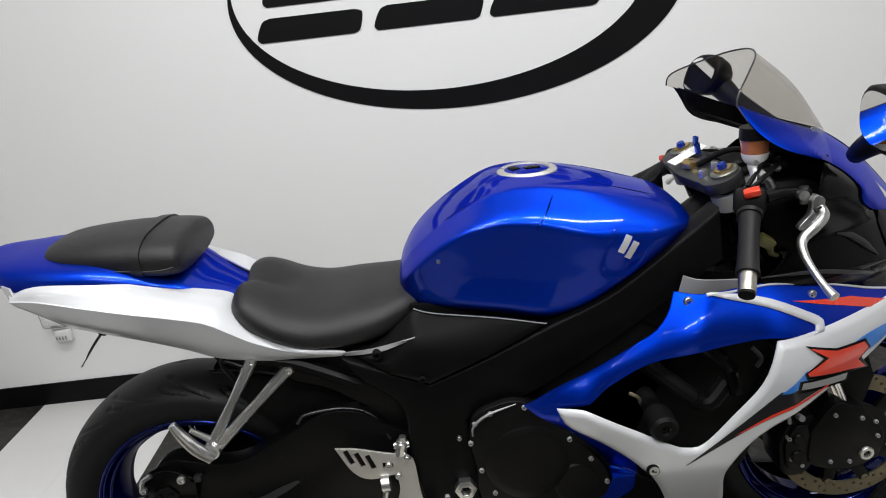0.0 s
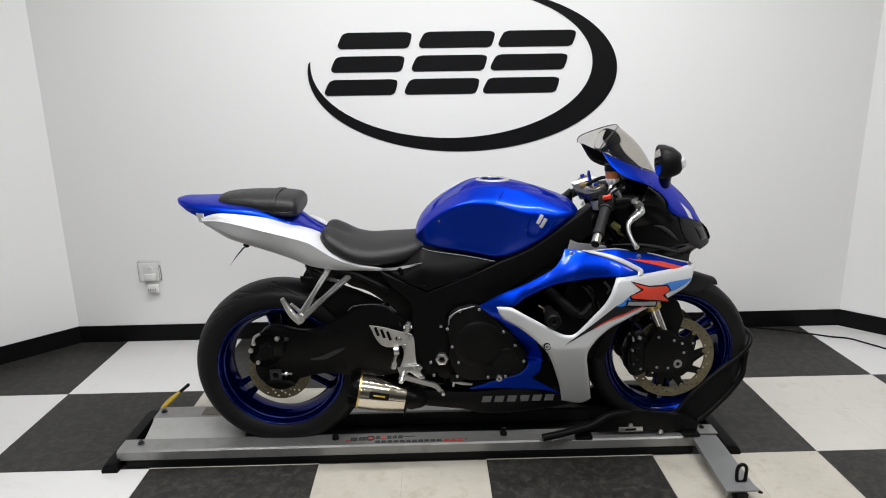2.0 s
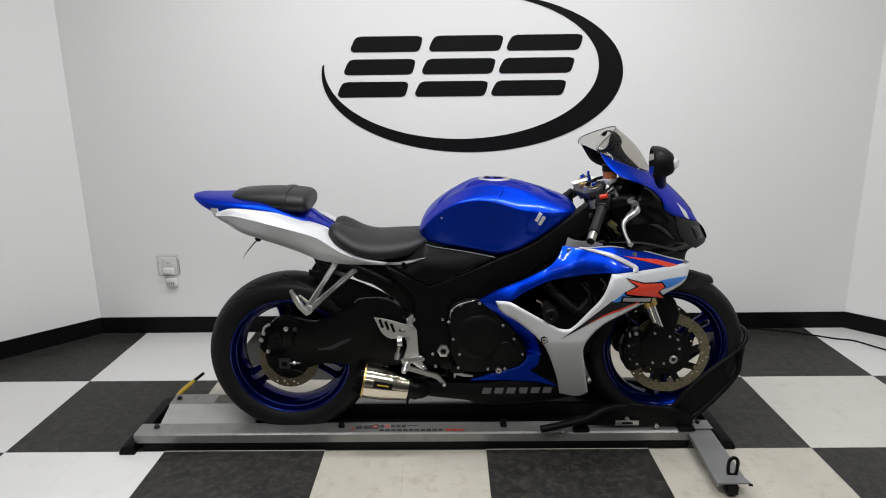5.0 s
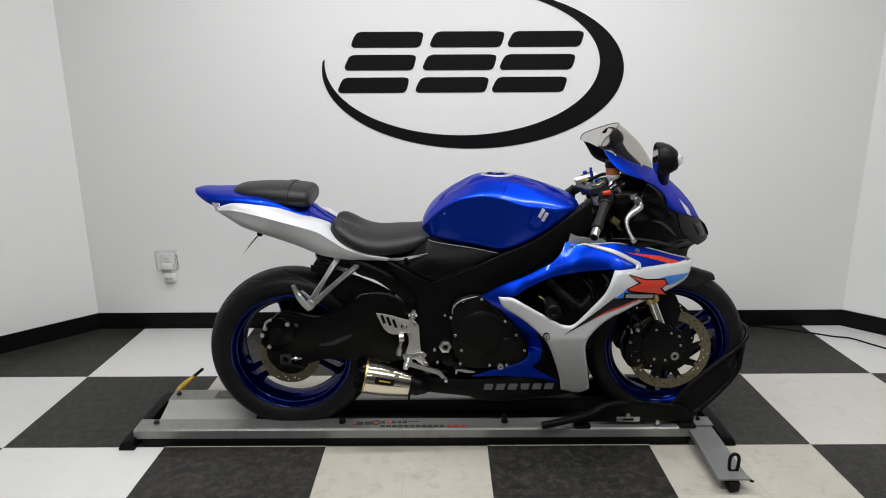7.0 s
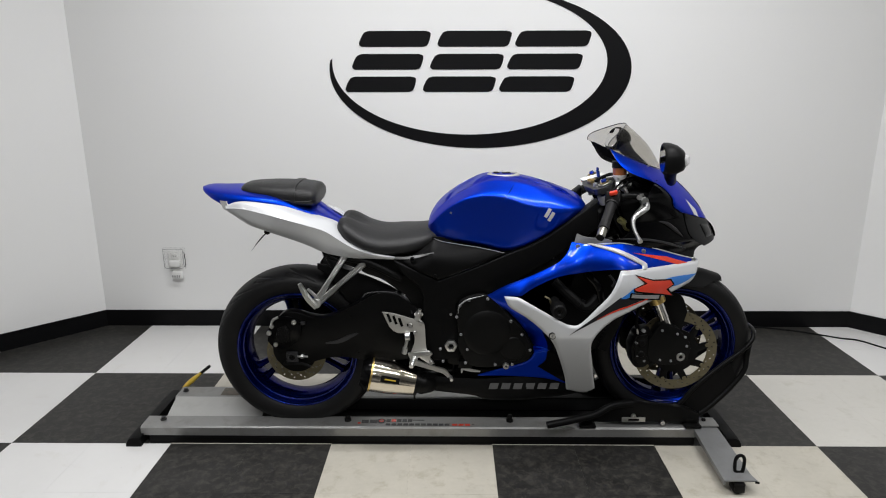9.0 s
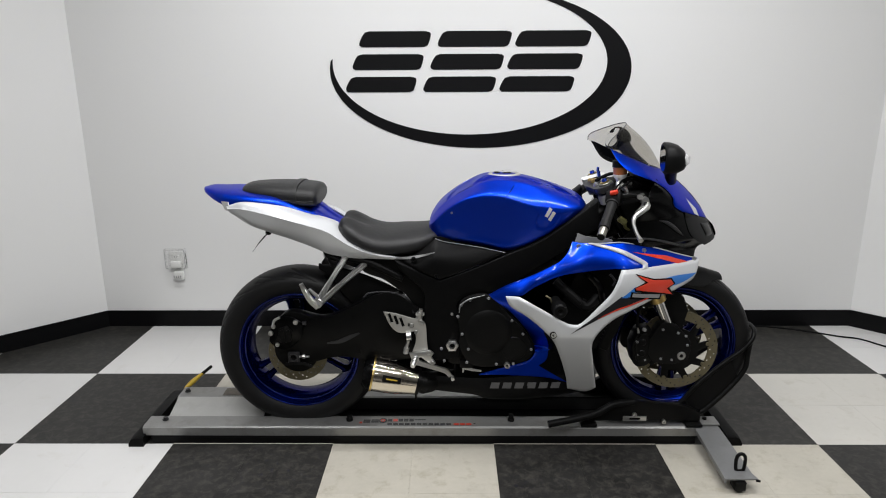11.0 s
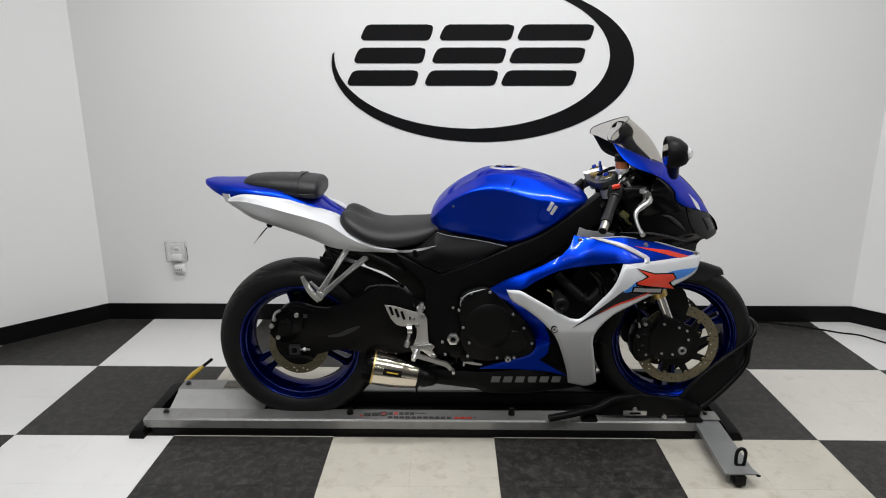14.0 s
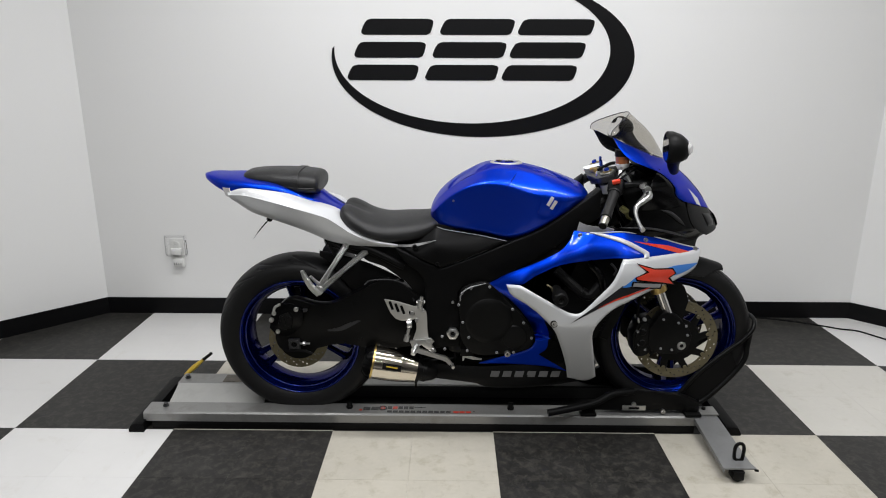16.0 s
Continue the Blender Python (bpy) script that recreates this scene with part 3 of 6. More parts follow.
part("lock_ring", tube([(0.804 + a, -0.272, z) for a, z in ring_pts], 0.006, 8, 40), BLACK_M, dolly, "black lock ring")
part("arm_pin", tube([(0.836, -0.326, 0.064), (0.848, -0.328, 0.063)], 0.004, 8), BLACK_M, dolly)

# wheel chock on the dolly
chock = thing("wheel_chock", "black tubular front wheel chock bolted to the dolly", "wheel chock", (DX, MID, DZ))
chock.scale = (FIT, FIT, FIT)
for y0, y1 in ((-0.128, -0.106), (0.096, 0.116)):
    part("side_plate", plate(edge_path([(0.36, 0.102), (0.44, 0.165), (0.51, 0.178), (0.60, 0.168), (0.71, 0.156), (0.765, 0.130)], [(0.765, 0.140), (0.768, 0.098)], [(0.768, 0.098), (0.36, 0.098)], [(0.36, 0.098), (0.36, 0.102)]), y0, y1), BLACK_M, chock)
part("base_plate", box(0.475, 0.112, 0.0975, 0.66, 0.115, 0.007, 0.002), BLACK_P, chock, "black base plate")
part("release_handle", tube([(0.196, -0.172, 0.108), (0.30, -0.160, 0.124), (0.38, -0.146, 0.140), (0.44, -0.132, 0.166), (0.52, -0.120, 0.172)], 0.0135, 12, 24), BLACK_P, chock, "black release handle")
near = [(0.700, -0.092, 0.150), (0.759, -0.085, 0.222), (0.817, -0.080, 0.276), (0.875, -0.076, 0.324), (0.916, -0.075, 0.357), (0.948, -0.073, 0.392), (0.962, -0.062, 0.414), (0.972, -0.035, 0.426)]
part("hoop", tube(near + [(0.975, 0, 0.429)] + [(x, -y, z) for x, y, z in near[::-1]], 0.0085, 12, 90), BLACK_M, chock, "black steel hoop round the wheel")
low = [(0.700, -0.095, 0.100), (0.776, -0.090, 0.112), (0.824, -0.088, 0.148), (0.898, -0.080, 0.225), (0.938, -0.075, 0.285), (0.944, -0.070, 0.335), (0.950, -0.066, 0.385)]
part("cradle", tube(low, 0.010, 12, 50), BLACK_M, chock)
part("cradle", tube([(x, -y, z) for x, y, z in low], 0.010, 12, 50), BLACK_M, chock)
part("cradle_plate", skin([[(0.720, -0.088, 0.165), (0.800, -0.082, 0.250), (0.880, -0.076, 0.320)], [(0.745, -0.092, 0.104), (0.830, -0.088, 0.155), (0.915, -0.078, 0.250)]], 12, 6, 0.004), BLACK_P, chock, "black cradle side plate")
for x in (0.352, 0.742):
    part("foot", join(box(x, -0.128, 0.0875, 0.060, 0.044, 0.010, 0.002), box(x, -0.120, 0.102, 0.044, 0.018, 0.026, 0.003)), BLACK_M, chock)
tag_pl = part("data_plate", box(0.524, -0.1295, 0.108, 0.088, 0.003, 0.020, 0.002), ALU, chock, "small silver data plate")
part("marking", box(0.524, -0.1313, 0.108, 0.04, 0.001, 0.008, 0), BLACK_P, tag_pl, smooth=0)
part("pin", bolt(0.522, -0.128, 0.124, 0.009, 0.008), ALU, chock)
part("pin", bolt(0.632, -0.128, 0.097, 0.009, 0.01), ALU, chock)

# strap handle lying behind the dolly end
handle = tagged(part("ratchet_handle", tube([(-1.290, 0.313, 0.072), (-1.270, 0.362, 0.084), (-1.248, 0.412, 0.096)], [0.006, 0.010, 0.0115, 0.009, 0.006], 12, 16), YELLOW), "yellow-handled tool leaning on the dolly end", "tool")
part("shank", tube([(-1.250, 0.408, 0.095), (-1.226, 0.458, 0.107)], 0.007, 8), BLACK_M, handle)

# ---- the motorcycle ----
bike = thing("motorcycle", "blue, white and black sport motorcycle standing on a dolly", "motorcycle", (DX, MID, DZ))
bike.scale = (FIT, FIT, FIT)
RX, RZ, RR = -0.731, 0.354, 0.313
FX, FZ, FR = 0.672, 0.364, 0.297


def wheel(name, x, z, radius, half, rim_r, label):
    """Tyre, blue cast rim with split spokes, hub and axle."""
    w = thing(name, label, "wheel")
    w.parent = bike
    del w["category"]
    prof_t = [(rim_r - 0.004, -half * 0.72), (rim_r + 0.012, -half * 0.86), (rim_r + (radius - rim_r) * 0.45, -half)]
    for a in np.linspace(8, 172, 57):
        prof_t.append((radius - 0.052 * half / 0.09 + 0.052 * half / 0.09 * math.sin(radians(a)) ** 0.9, -half * 0.985 * math.cos(radians(a))))
    prof_t += [(rim_r + (radius - rim_r) * 0.45, half), (rim_r + 0.012, half * 0.86), (rim_r - 0.004, half * 0.72), (rim_r - 0.012, 0)]
    body = lathe(prof_t, x, z, 640)
    crown, cut = 0.052 * half / 0.09, 15 if half > 0.07 else 17
    for v in body.verts:   # curved tread grooves, cut 3 mm deep
        dx, dz = v.co.x - x, v.co.z - z
        r = math.hypot(dx, dz)
        if r < radius - crown * 0.86:
            continue
        b = math.degrees(math.acos(max(-1.0, min(1.0, abs(v.co.y) / (half * 0.985)))))
        deep = 0.0
        for b0, b1, sweep, shift in ((24, 74, 0.36, 0.0), (30, 52, 0.16, 0.21)):
            q = (b - b0) / (b1 - b0)
            if 0 < q < 1:
                a = math.atan2(dz, dx) - sweep * q - 0.07 * math.sin(3 * q) - shift
                gap = abs((a * cut / (2 * math.pi) + 0.5) % 1 - 0.5) * 2 * math.pi / cut * r * 0.5
                deep = max(deep, min(1.0, max(0.0, (0.0042 - gap) / 0.0016)) * min(1.0, q * 8, (1 - q) * 8))
        v.co.x -= dx / r * 0.0032 * deep
        v.co.z -= dz / r * 0.0032 * deep
    tyre = part("tyre", body, RUBBER, w, "black rubber sport tyre with curved tread grooves", smooth=60)
    hr = half * 0.78
    prof_r = [(rim_r + 0.004, -hr), (rim_r + 0.008, -hr + 0.004), (rim_r + 0.004, -hr + 0.010), (rim_r - 0.012, -hr * 0.55), (rim_r - 0.014, hr * 0.55),
              (rim_r + 0.004, hr - 0.010), (rim_r + 0.008, hr - 0.004), (rim_r + 0.004, hr), (rim_r - 0.004, hr), (rim_r - 0.016, hr * 0.75), (rim_r - 0.030, hr * 0.35),
              (rim_r - 0.030, -hr * 0.35), (rim_r - 0.016, -hr * 0.75), (rim_r - 0.004, -hr)]
    rim = part("rim", lathe(prof_r, x, z, 96), BLUE_RIM, w, "metallic blue wheel rim")
    for r_l, y_l, k_l in ((rim_r + 0.003, -hr - 0.001, 0.0042), (rim_r - 0.013, -hr * 0.80, 0.0034)):
        part("rim_lip", lathe([(r_l + k_l * math.cos(a), y_l + k_l * math.sin(a)) for a in np.linspace(0, 2 * math.pi, 12, endpoint=False)], x, z, 96), RIM_LIP, rim)
    part("hub", lathe([(0.012, -0.055), (0.034, -0.055), (0.038, -0.045), (0.030, -0.02), (0.030, 0.02), (0.038, 0.045), (0.034, 0.055), (0.012, 0.055)], x, z, 32), BLUE_RIM, w)
    for k in range(3):
        for off in (-0.11, 0.11):
            a = radians((95 if radius > 0.31 else 29) + 120 * k)
            p0 = Vector((x + 0.032 * math.cos(a + off * 1.6), 0, z + 0.032 * math.sin(a + off * 1.6)))
            p1 = Vector((x + (rim_r - 0.026) * math.cos(a + off * 1.25), 0, z + (rim_r - 0.026) * math.sin(a + off * 1.25)))
            d = (p1 - p0).normalized()
            s = Vector((-d.z, 0, d.x))
            rows = []
            for t, hw, hy in ((0, 0.013, 0.026), (0.5, 0.010, 0.020), (0.9, 0.012, 0.018), (1, 0.017, 0.020)):
                c = p0.lerp(p1, t)
                rows.append([c + s * hw * q[0] + Vector((0, hy * q[1], 0)) for q in ((-1, -0.5), (-0.5, -1), (0.5, -1), (1, -0.5), (1, 0.5), (0.5, 1), (-0.5, 1), (-1, 0.5))])
            part("spoke", grid_mesh(rows, True, True), BLUE_RIM, rim)
    return w, tyre


rear_wheel, rear_tyre = wheel("rear_wheel", RX, RZ, RR, 0.087, 0.220, "wide rear wheel with blue cast rim and black tyre")
front_wheel, front_tyre = wheel("front_wheel", FX, FZ, FR, 0.060, 0.226, "front wheel with blue cast rim and black tyre")


def brake_disc(parent, x, z, r0, r1, y, holes):
    """A drilled steel rotor."""
    outline = [(x + r1 * math.cos(a), z + r1 * math.sin(a)) for a in np.linspace(0, 2 * math.pi, 72, endpoint=False)]
    cut = [[(x + r0 * math.cos(a), z + r0 * math.sin(a)) for a in np.linspace(0, 2 * math.pi, 60, endpoint=False)]]
    for k in range(holes):
        for row in range(3):
            a = 2 * math.pi * (k + row / 3) / holes
            r = r0 + (r1 - r0) * (0.25 + 0.25 * row)
            cx, cz = x + r * math.cos(a), z + r * math.sin(a)
            cut.append([(cx + 0.0036 * math.cos(b), cz + 0.0036 * math.sin(b)) for b in np.linspace(0, 2 * math.pi, 8, endpoint=False)])
    return part("brake_disc", plate(outline, y - 0.0025, y + 0.0025, cut, bev=0), DISC, parent, "drilled steel brake disc")


rear_disc = brake_disc(rear_wheel, RX, RZ, 0.072, 0.110, -0.085, 16)
part("carrier", ring_solid(RX, RZ, 0.02, 0.075, -0.088, -0.078, 32), BLACK_M, rear_disc)
for y in (-0.078, 0.078):
    d = brake_disc(front_wheel, FX, FZ, 0.118, 0.153, y, 18)
    part("carrier", ring_solid(FX, FZ, 0.03, 0.084, y - 0.004, y + 0.004, 40), BLACK_M, d)
    for k in range(9):
        a = 2 * math.pi * k / 9 + 0.2
        spoke = [(FX + r * math.cos(a + t), FZ + r * math.sin(a + t)) for r, t in ((0.080, -0.30), (0.092, -0.21), (0.106, -0.14), (0.122, -0.095), (0.122, 0.095), (0.108, 0.10), (0.094, 0.09), (0.080, 0.08))]
        part("carrier_arm", plate(spoke, y - 0.0038, y + 0.0038, bev=0.001), BLACK_M, d)
        part("rivet", bolt(FX + 0.117 * math.cos(a), y - 0.004, FZ + 0.117 * math.sin(a), 0.0075, 0.003), DISC, d, "steel disc bobbin")
part("axle_nut", lathe([(0.006, -0.130), (0.008, -0.138), (0.014, -0.138), (0.0165, -0.134), (0.0165, -0.10), (0.006, -0.10)], FX + 0.002, FZ - 0.001, 12), ALU, front_wheel, "bright axle nut")

# swingarm and rear brake
sw = edge_path([(-0.800, 0.420), (-0.785, 0.500), (-0.735, 0.535), (-0.646, 0.514), (-0.590, 0.518), (-0.500, 0.560), (-0.420, 0.603), (-0.350, 0.600), (-0.295, 0.560), (-0.22, 0.52)],
               [(-0.22, 0.52), (-0.20, 0.40)], [(-0.20, 0.40), (-0.33, 0.352), (-0.458, 0.350), (-0.571, 0.362), (-0.690, 0.335), (-0.770, 0.332), (-0.800, 0.37), (-0.800, 0.42)])
arm = part("swingarm", plate(sw, -0.140, -0.098, bev=0.012), SWING, bike, "black alloy swingarm", smooth=50)
part("swingarm", plate([(x, min(z, 0.50)) for x, z in sw if x < -0.30], 0.098, 0.135, bev=0.01), BLACK_M, bike, "black alloy swingarm", smooth=50)
part("cross_brace", box(-0.36, 0, 0.46, 0.09, 0.22, 0.10, 0.015), BLACK_M, arm)
# the slot's lit rim, drawn as a strip of lighter grey
part("slot_trim", skin([[(-0.610, -0.1415, 0.418), (-0.57, -0.1435, 0.428), (-0.53, -0.1435, 0.446), (-0.495, -0.1415, 0.456)], [(-0.610, -0.1415, 0.412), (-0.56, -0.1435, 0.416), (-0.52, -0.1435, 0.434), (-0.490, -0.1415, 0.452)]], 12, 4, 0.002), YOKE, arm)
part("axle_block", plate([(-0.752, 0.345), (-0.712, 0.345), (-0.712, 0.383), (-0.752, 0.383)], -0.153, -0.139, [[(-0.732 + 0.012 * math.cos(a), 0.364 + 0.012 * math.sin(a)) for a in np.linspace(0, 6.283, 12, endpoint=False)]]), YOKE, arm, "axle adjuster block")
part("block_rim", ring_solid(-0.732, 0.364, 0.012, 0.016, -0.156, -0.152, 16), YOKE, arm)
part("axle_end", lathe([(0.004, -0.147), (0.011, -0.149), (0.011, -0.13), (0.004, -0.13)], -0.732, 0.364, 16), ENGINE, arm)
part("adjuster_bolt", join(tube([(-0.712, -0.147, 0.366), (-0.676, -0.147, 0.366)], 0.004, 8), tube([(-0.700, -0.147, 0.366), (-0.692, -0.147, 0.366)], 0.008, 6)), ALU, arm)
cal = part("rear_caliper", plate(edge_path([(-0.815, 0.43), (-0.795, 0.505), (-0.74, 0.525), (-0.690, 0.50)], [(-0.690, 0.50), (-0.70, 0.44), (-0.75, 0.40), (-0.79, 0.405), (-0.815, 0.43)]), -0.158, -0.140, bev=0.006), BLACK_G, bike, "black rear brake caliper", smooth=50)
part("caliper_bridge", plate([(-0.775, 0.480), (-0.745, 0.492), (-0.728, 0.470), (-0.735, 0.430), (-0.765, 0.425), (-0.782, 0.448)], -0.166, -0.157, bev=0.004), ENGINE, cal)
for px0 in (-0.768, -0.745):
    part("caliper_rib", plate([(px0, 0.440), (px0 + 0.012, 0.445), (px0 + 0.008, 0.480), (px0 - 0.004, 0.475)], -0.170, -0.165, bev=0.001), BLACK_M, cal)
part("sensor", box(-0.690, -0.150, 0.496, 0.024, 0.016, 0.012, 0.003), YOKE, cal)
for x, z, r in ((-0.795, 0.487, 0.008), (-0.715, 0.503, 0.009), (-0.785, 0.418, 0.008), (-0.806, 0.462, 0.009)):
    part("bolt", bolt(x, -0.157, z, r, 0.008), ALU, cal)
part("brake_hose_end", tube([(-0.797, -0.16, 0.49), (-0.788, -0.165, 0.512), (-0.770, -0.163, 0.522)], 0.005, 8, 8), ALU, cal)
part("lower_link", tube([(-0.765, -0.148, 0.337), (-0.70, -0.148, 0.338), (-0.668, -0.148, 0.325)], 0.006, 8, 8), BLACK_M, arm)

# frame, engine and covers
fr = edge_path([(0.335, 0.945), (0.27, 0.895), (0.15, 0.808), (0.035, 0.757), (-0.08, 0.707), (-0.199, 0.662)],
               [(-0.199, 0.662), (-0.270, 0.695), (-0.356, 0.736)], [(-0.356, 0.736), (-0.33, 0.690), (-0.26, 0.62), (-0.255, 0.50), (-0.235, 0.36)],
               [(-0.235, 0.36), (-0.13, 0.37)], [(-0.13, 0.37), (-0.120, 0.50), (-0.135, 0.585), (-0.02, 0.615), (0.116, 0.69), (0.225, 0.765), (0.345, 0.85)], [(0.345, 0.85), (0.335, 0.945)])
part("frame_gusset", plate(edge_path([(-0.475, 0.738), (-0.473, 0.684), (-0.402, 0.653), (-0.352, 0.617), (-0.318, 0.590), (-0.27, 0.52)], [(-0.27, 0.52), (-0.20, 0.52)], [(-0.20, 0.52), (-0.20, 0.74)], [(-0.20, 0.74), (-0.475, 0.738)]), -0.128, -0.095, bev=0.006), BLACK_M, bike, "black subframe gusset", smooth=50)
spar = part("main_frame", plate(fr, -0.172, -0.120, bev=0.012), FRAME, bike, "black twin-spar frame", smooth=50)
part("main_frame", plate(fr, 0.120, 0.172, bev=0.012), FRAME, bike, "black twin-spar frame", smooth=50)
part("pivot_bolt", lathe([(0.009, -0.184), (0.0115, -0.190), (0.017, -0.190), (0.0225, -0.187), (0.0225, -0.172), (0.009, -0.172)], -0.157, 0.424, 6), ALU, spar, "bright pivot nut")
part("pivot_core", lathe([(0.0005, -0.179), (0.009, -0.179), (0.009, -0.172), (0.0005, -0.172)], -0.157, 0.424, 16), BLACK_P, spar)
side_cover = edge_path([(-0.345, 0.737), (-0.290, 0.747), (-0.235, 0.784), (-0.212, 0.799), (-0.18, 0.791), (-0.063, 0.777), (0.030, 0.760)], [(0.030, 0.760), (-0.05, 0.727), (-0.13, 0.695), (-0.20, 0.668)],
                       [(-0.20, 0.668), (-0.275, 0.701), (-0.345, 0.737)])


def cover_y(x, z):
    """The side cover: it leans out from under the tank's edge to the frame's width."""
    top = np.interp(x, (-0.345, -0.285, -0.215, -0.18, -0.063, 0.03), (0.745, 0.756, 0.800, 0.791, 0.777, 0.760))
    inner = np.interp(x, (-0.345, -0.215, -0.18, -0.063, 0.03), (0.140, 0.124, 0.134, 0.154, 0.168))
    t = max(0.0, min(1.0, (top - z) / 0.075))
    return -float(inner + (0.180 - inner) * (1 - (1 - t) ** 2))


part("tank_rail", plate([(-0.225, 0.740), (-0.222, 0.806), (-0.05, 0.800), (0.08, 0.790), (0.08, 0.720)], -0.120, -0.110, bev=0.002), BLACK_P, spar, "black rail under the tank")
part("side_cover", panel(side_cover, eased(cover_y, 0.010), step=0.009, roll=0.003, reach=0.010), FRAME, spar, "matt black side cover", smooth=60)
part("frame_bolt", bolt(-0.212, -0.181, 0.682, 0.007), BLACK_M, spar)
part("frame_bolt", bolt(-0.290, -0.160, 0.738, 0.009, 0.018), BLACK_P, spar)
part("frame_bolt", bolt(-0.158, -0.174, 0.540, 0.005), ALU, spar)
# no real part: a pale plate added for bright floor showing through a gap
part("hanger_bracket", plate([(-0.121, 0.304), (-0.120, 0.330), (-0.116, 0.351), (-0.099, 0.351), (-0.096, 0.330), (-0.088, 0.321), (-0.050, 0.313), (-0.052, 0.307), (-0.085, 0.309), (-0.112, 0.316), (-0.116, 0.304)], -0.150, -0.145, bev=0.001), PLASTW, bike, "pale patch standing in for floor seen through a gap")
engine = part("engine", join(box(0.02, 0, 0.45, 0.40, 0.28, 0.26, 0.03), moved(box(0, 0, 0, 0.24, 0.30, 0.30, 0.02), pose(0.13, 0, 0.60, 0, 25, 0)), box(0.0, 0, 0.265, 0.30, 0.22, 0.08, 0.02), box(-0.10, 0, 0.58, 0.30, 0.22, 0.20, 0.02)), ENGINE, bike, "black engine block")
cl = edge_path([(-0.138, 0.535), (-0.130, 0.585), (-0.095, 0.608), (-0.03, 0.612), (0.045, 0.535), (0.100, 0.475), (0.128, 0.415), (0.105, 0.368), (0.0, 0.346), (-0.085, 0.352), (-0.128, 0.410), (-0.130, 0.47), (-0.138, 0.535)])
cov = part("clutch_cover", plate(cl, -0.188, -0.140, bev=0.010), ENGINE, engine, "black clutch cover", smooth=50)
part("cover_dome", lathe([(0.0005, -0.194), (0.06, -0.1935), (0.078, -0.192), (0.085, -0.187), (0.0005, -0.187)], -0.03, 0.475, 48), ENGINE, cov)
part("cover_dome", lathe([(0.0005, -0.193), (0.032, -0.1925), (0.042, -0.191), (0.046, -0.187), (0.0005, -0.187)], 0.062, 0.415, 32), ENGINE, cov)
for x, z in ((-0.137, 0.535), (-0.126, 0.577), (-0.122, 0.470), (-0.100, 0.413), (-0.105, 0.362), (0.000, 0.356), (0.060, 0.357), (0.122, 0.412), (0.092, 0.470), (0.052, 0.520), (-0.095, 0.596), (-0.03, 0.602), (-0.195, 0.415), (-0.185, 0.368)):
    part("case_bolt", bolt(x, -0.186, z, 0.005, 0.007), ARM_GREY, cov)
part("oil_filler", lathe([(0.004, -0.197), (0.010, -0.198), (0.012, -0.192), (0.012, -0.186), (0.004, -0.186)], 0.038, 0.352, 12), ALU, cov)
part("hose", tube([(-0.132, -0.185, 0.545), (-0.128, -0.198, 0.578), (-0.100, -0.202, 0.603), (-0.045, -0.197, 0.617)], [0.0015, 0.0028, 0.0024, 0.001], 8, 16), ARM_GREY, engine, "bare silver tube")
part("lower_bracket", box(-0.105, -0.16, 0.345, 0.05, 0.02, 0.03, 0.004), ENGINE, engine)
rad = part("radiator", moved(box(0, 0, 0, 0.035, 0.34, 0.32, 0.006), pose(0.44, 0, 0.55, 0, 22, 0)), BLACK_P, bike, "black radiator behind the fairing")
for k in range(20):
    part("fin", moved(box(-0.019, 0, -0.14 + k * 0.0145, 0.003, 0.32, 0.002, 0), pose(0.44, 0, 0.55, 0, 22, 0)), BLACK_M, rad, smooth=0)
part("radiator_hose", tube([(0.20, -0.17, 0.66), (0.27, -0.19, 0.60), (0.31, -0.20, 0.575), (0.35, -0.19, 0.61)], 0.017, 10, 16), BLACK_P, bike)
part("hose_clamp", tube([(0.287, -0.195, 0.588), (0.297, -0.197, 0.582)], 0.019, 12), BLACK_M, bike, "dark hose clamp")
part("airbox_duct", tube([(0.30, -0.20, 0.70), (0.34, -0.215, 0.66), (0.36, -0.21, 0.60)], 0.013, 10, 12), BLACK_G, bike)
part("wiring_clip", tube([(0.375, -0.225, 0.700), (0.392, -0.230, 0.678), (0.385, -0.228, 0.660)], 0.004, 8, 8), YOKE, bike)
part("gold_clip", tube([(0.165, -0.20, 0.615), (0.18, -0.205, 0.607), (0.187, -0.20, 0.59)], 0.0035, 8, 8), DISC, bike)
slider = part("frame_slider", lathe([(0.007, -0.284), (0.011, -0.287), (0.020, -0.287), (0.025, -0.281), (0.026, -0.24), (0.018, -0.236), (0.018, -0.17), (0.007, -0.17)], 0.203, 0.588, 32), BLACK_P, bike, "black crash bobbin")
part("slider_bolt", bolt(0.203, -0.275, 0.588, 0.007, 0.006), BLACK_M, slider)

# tail, seats and side panels
tail = part("tail_cowl", loft([(-1.050, 0.952, 0.966, 0.012, 0.5), (-1.030, 0.945, 0.970, 0.056, 0.5), (-0.985, 0.922, 0.967, 0.098, 0.45), (-0.93, 0.902, 0.966, 0.124, 0.45), (-0.85, 0.904, 0.960, 0.141, 0.45),
                               (-0.76, 0.893, 0.948, 0.138, 0.5), (-0.66, 0.868, 0.906, 0.112, 0.5), (-0.60, 0.840, 0.866, 0.080, 0.5), (-0.540, 0.805, 0.834, 0.054, 0.5)], 40, 36, 3.0), BLUE, bike, "glossy blue tail cowl", smooth=60)
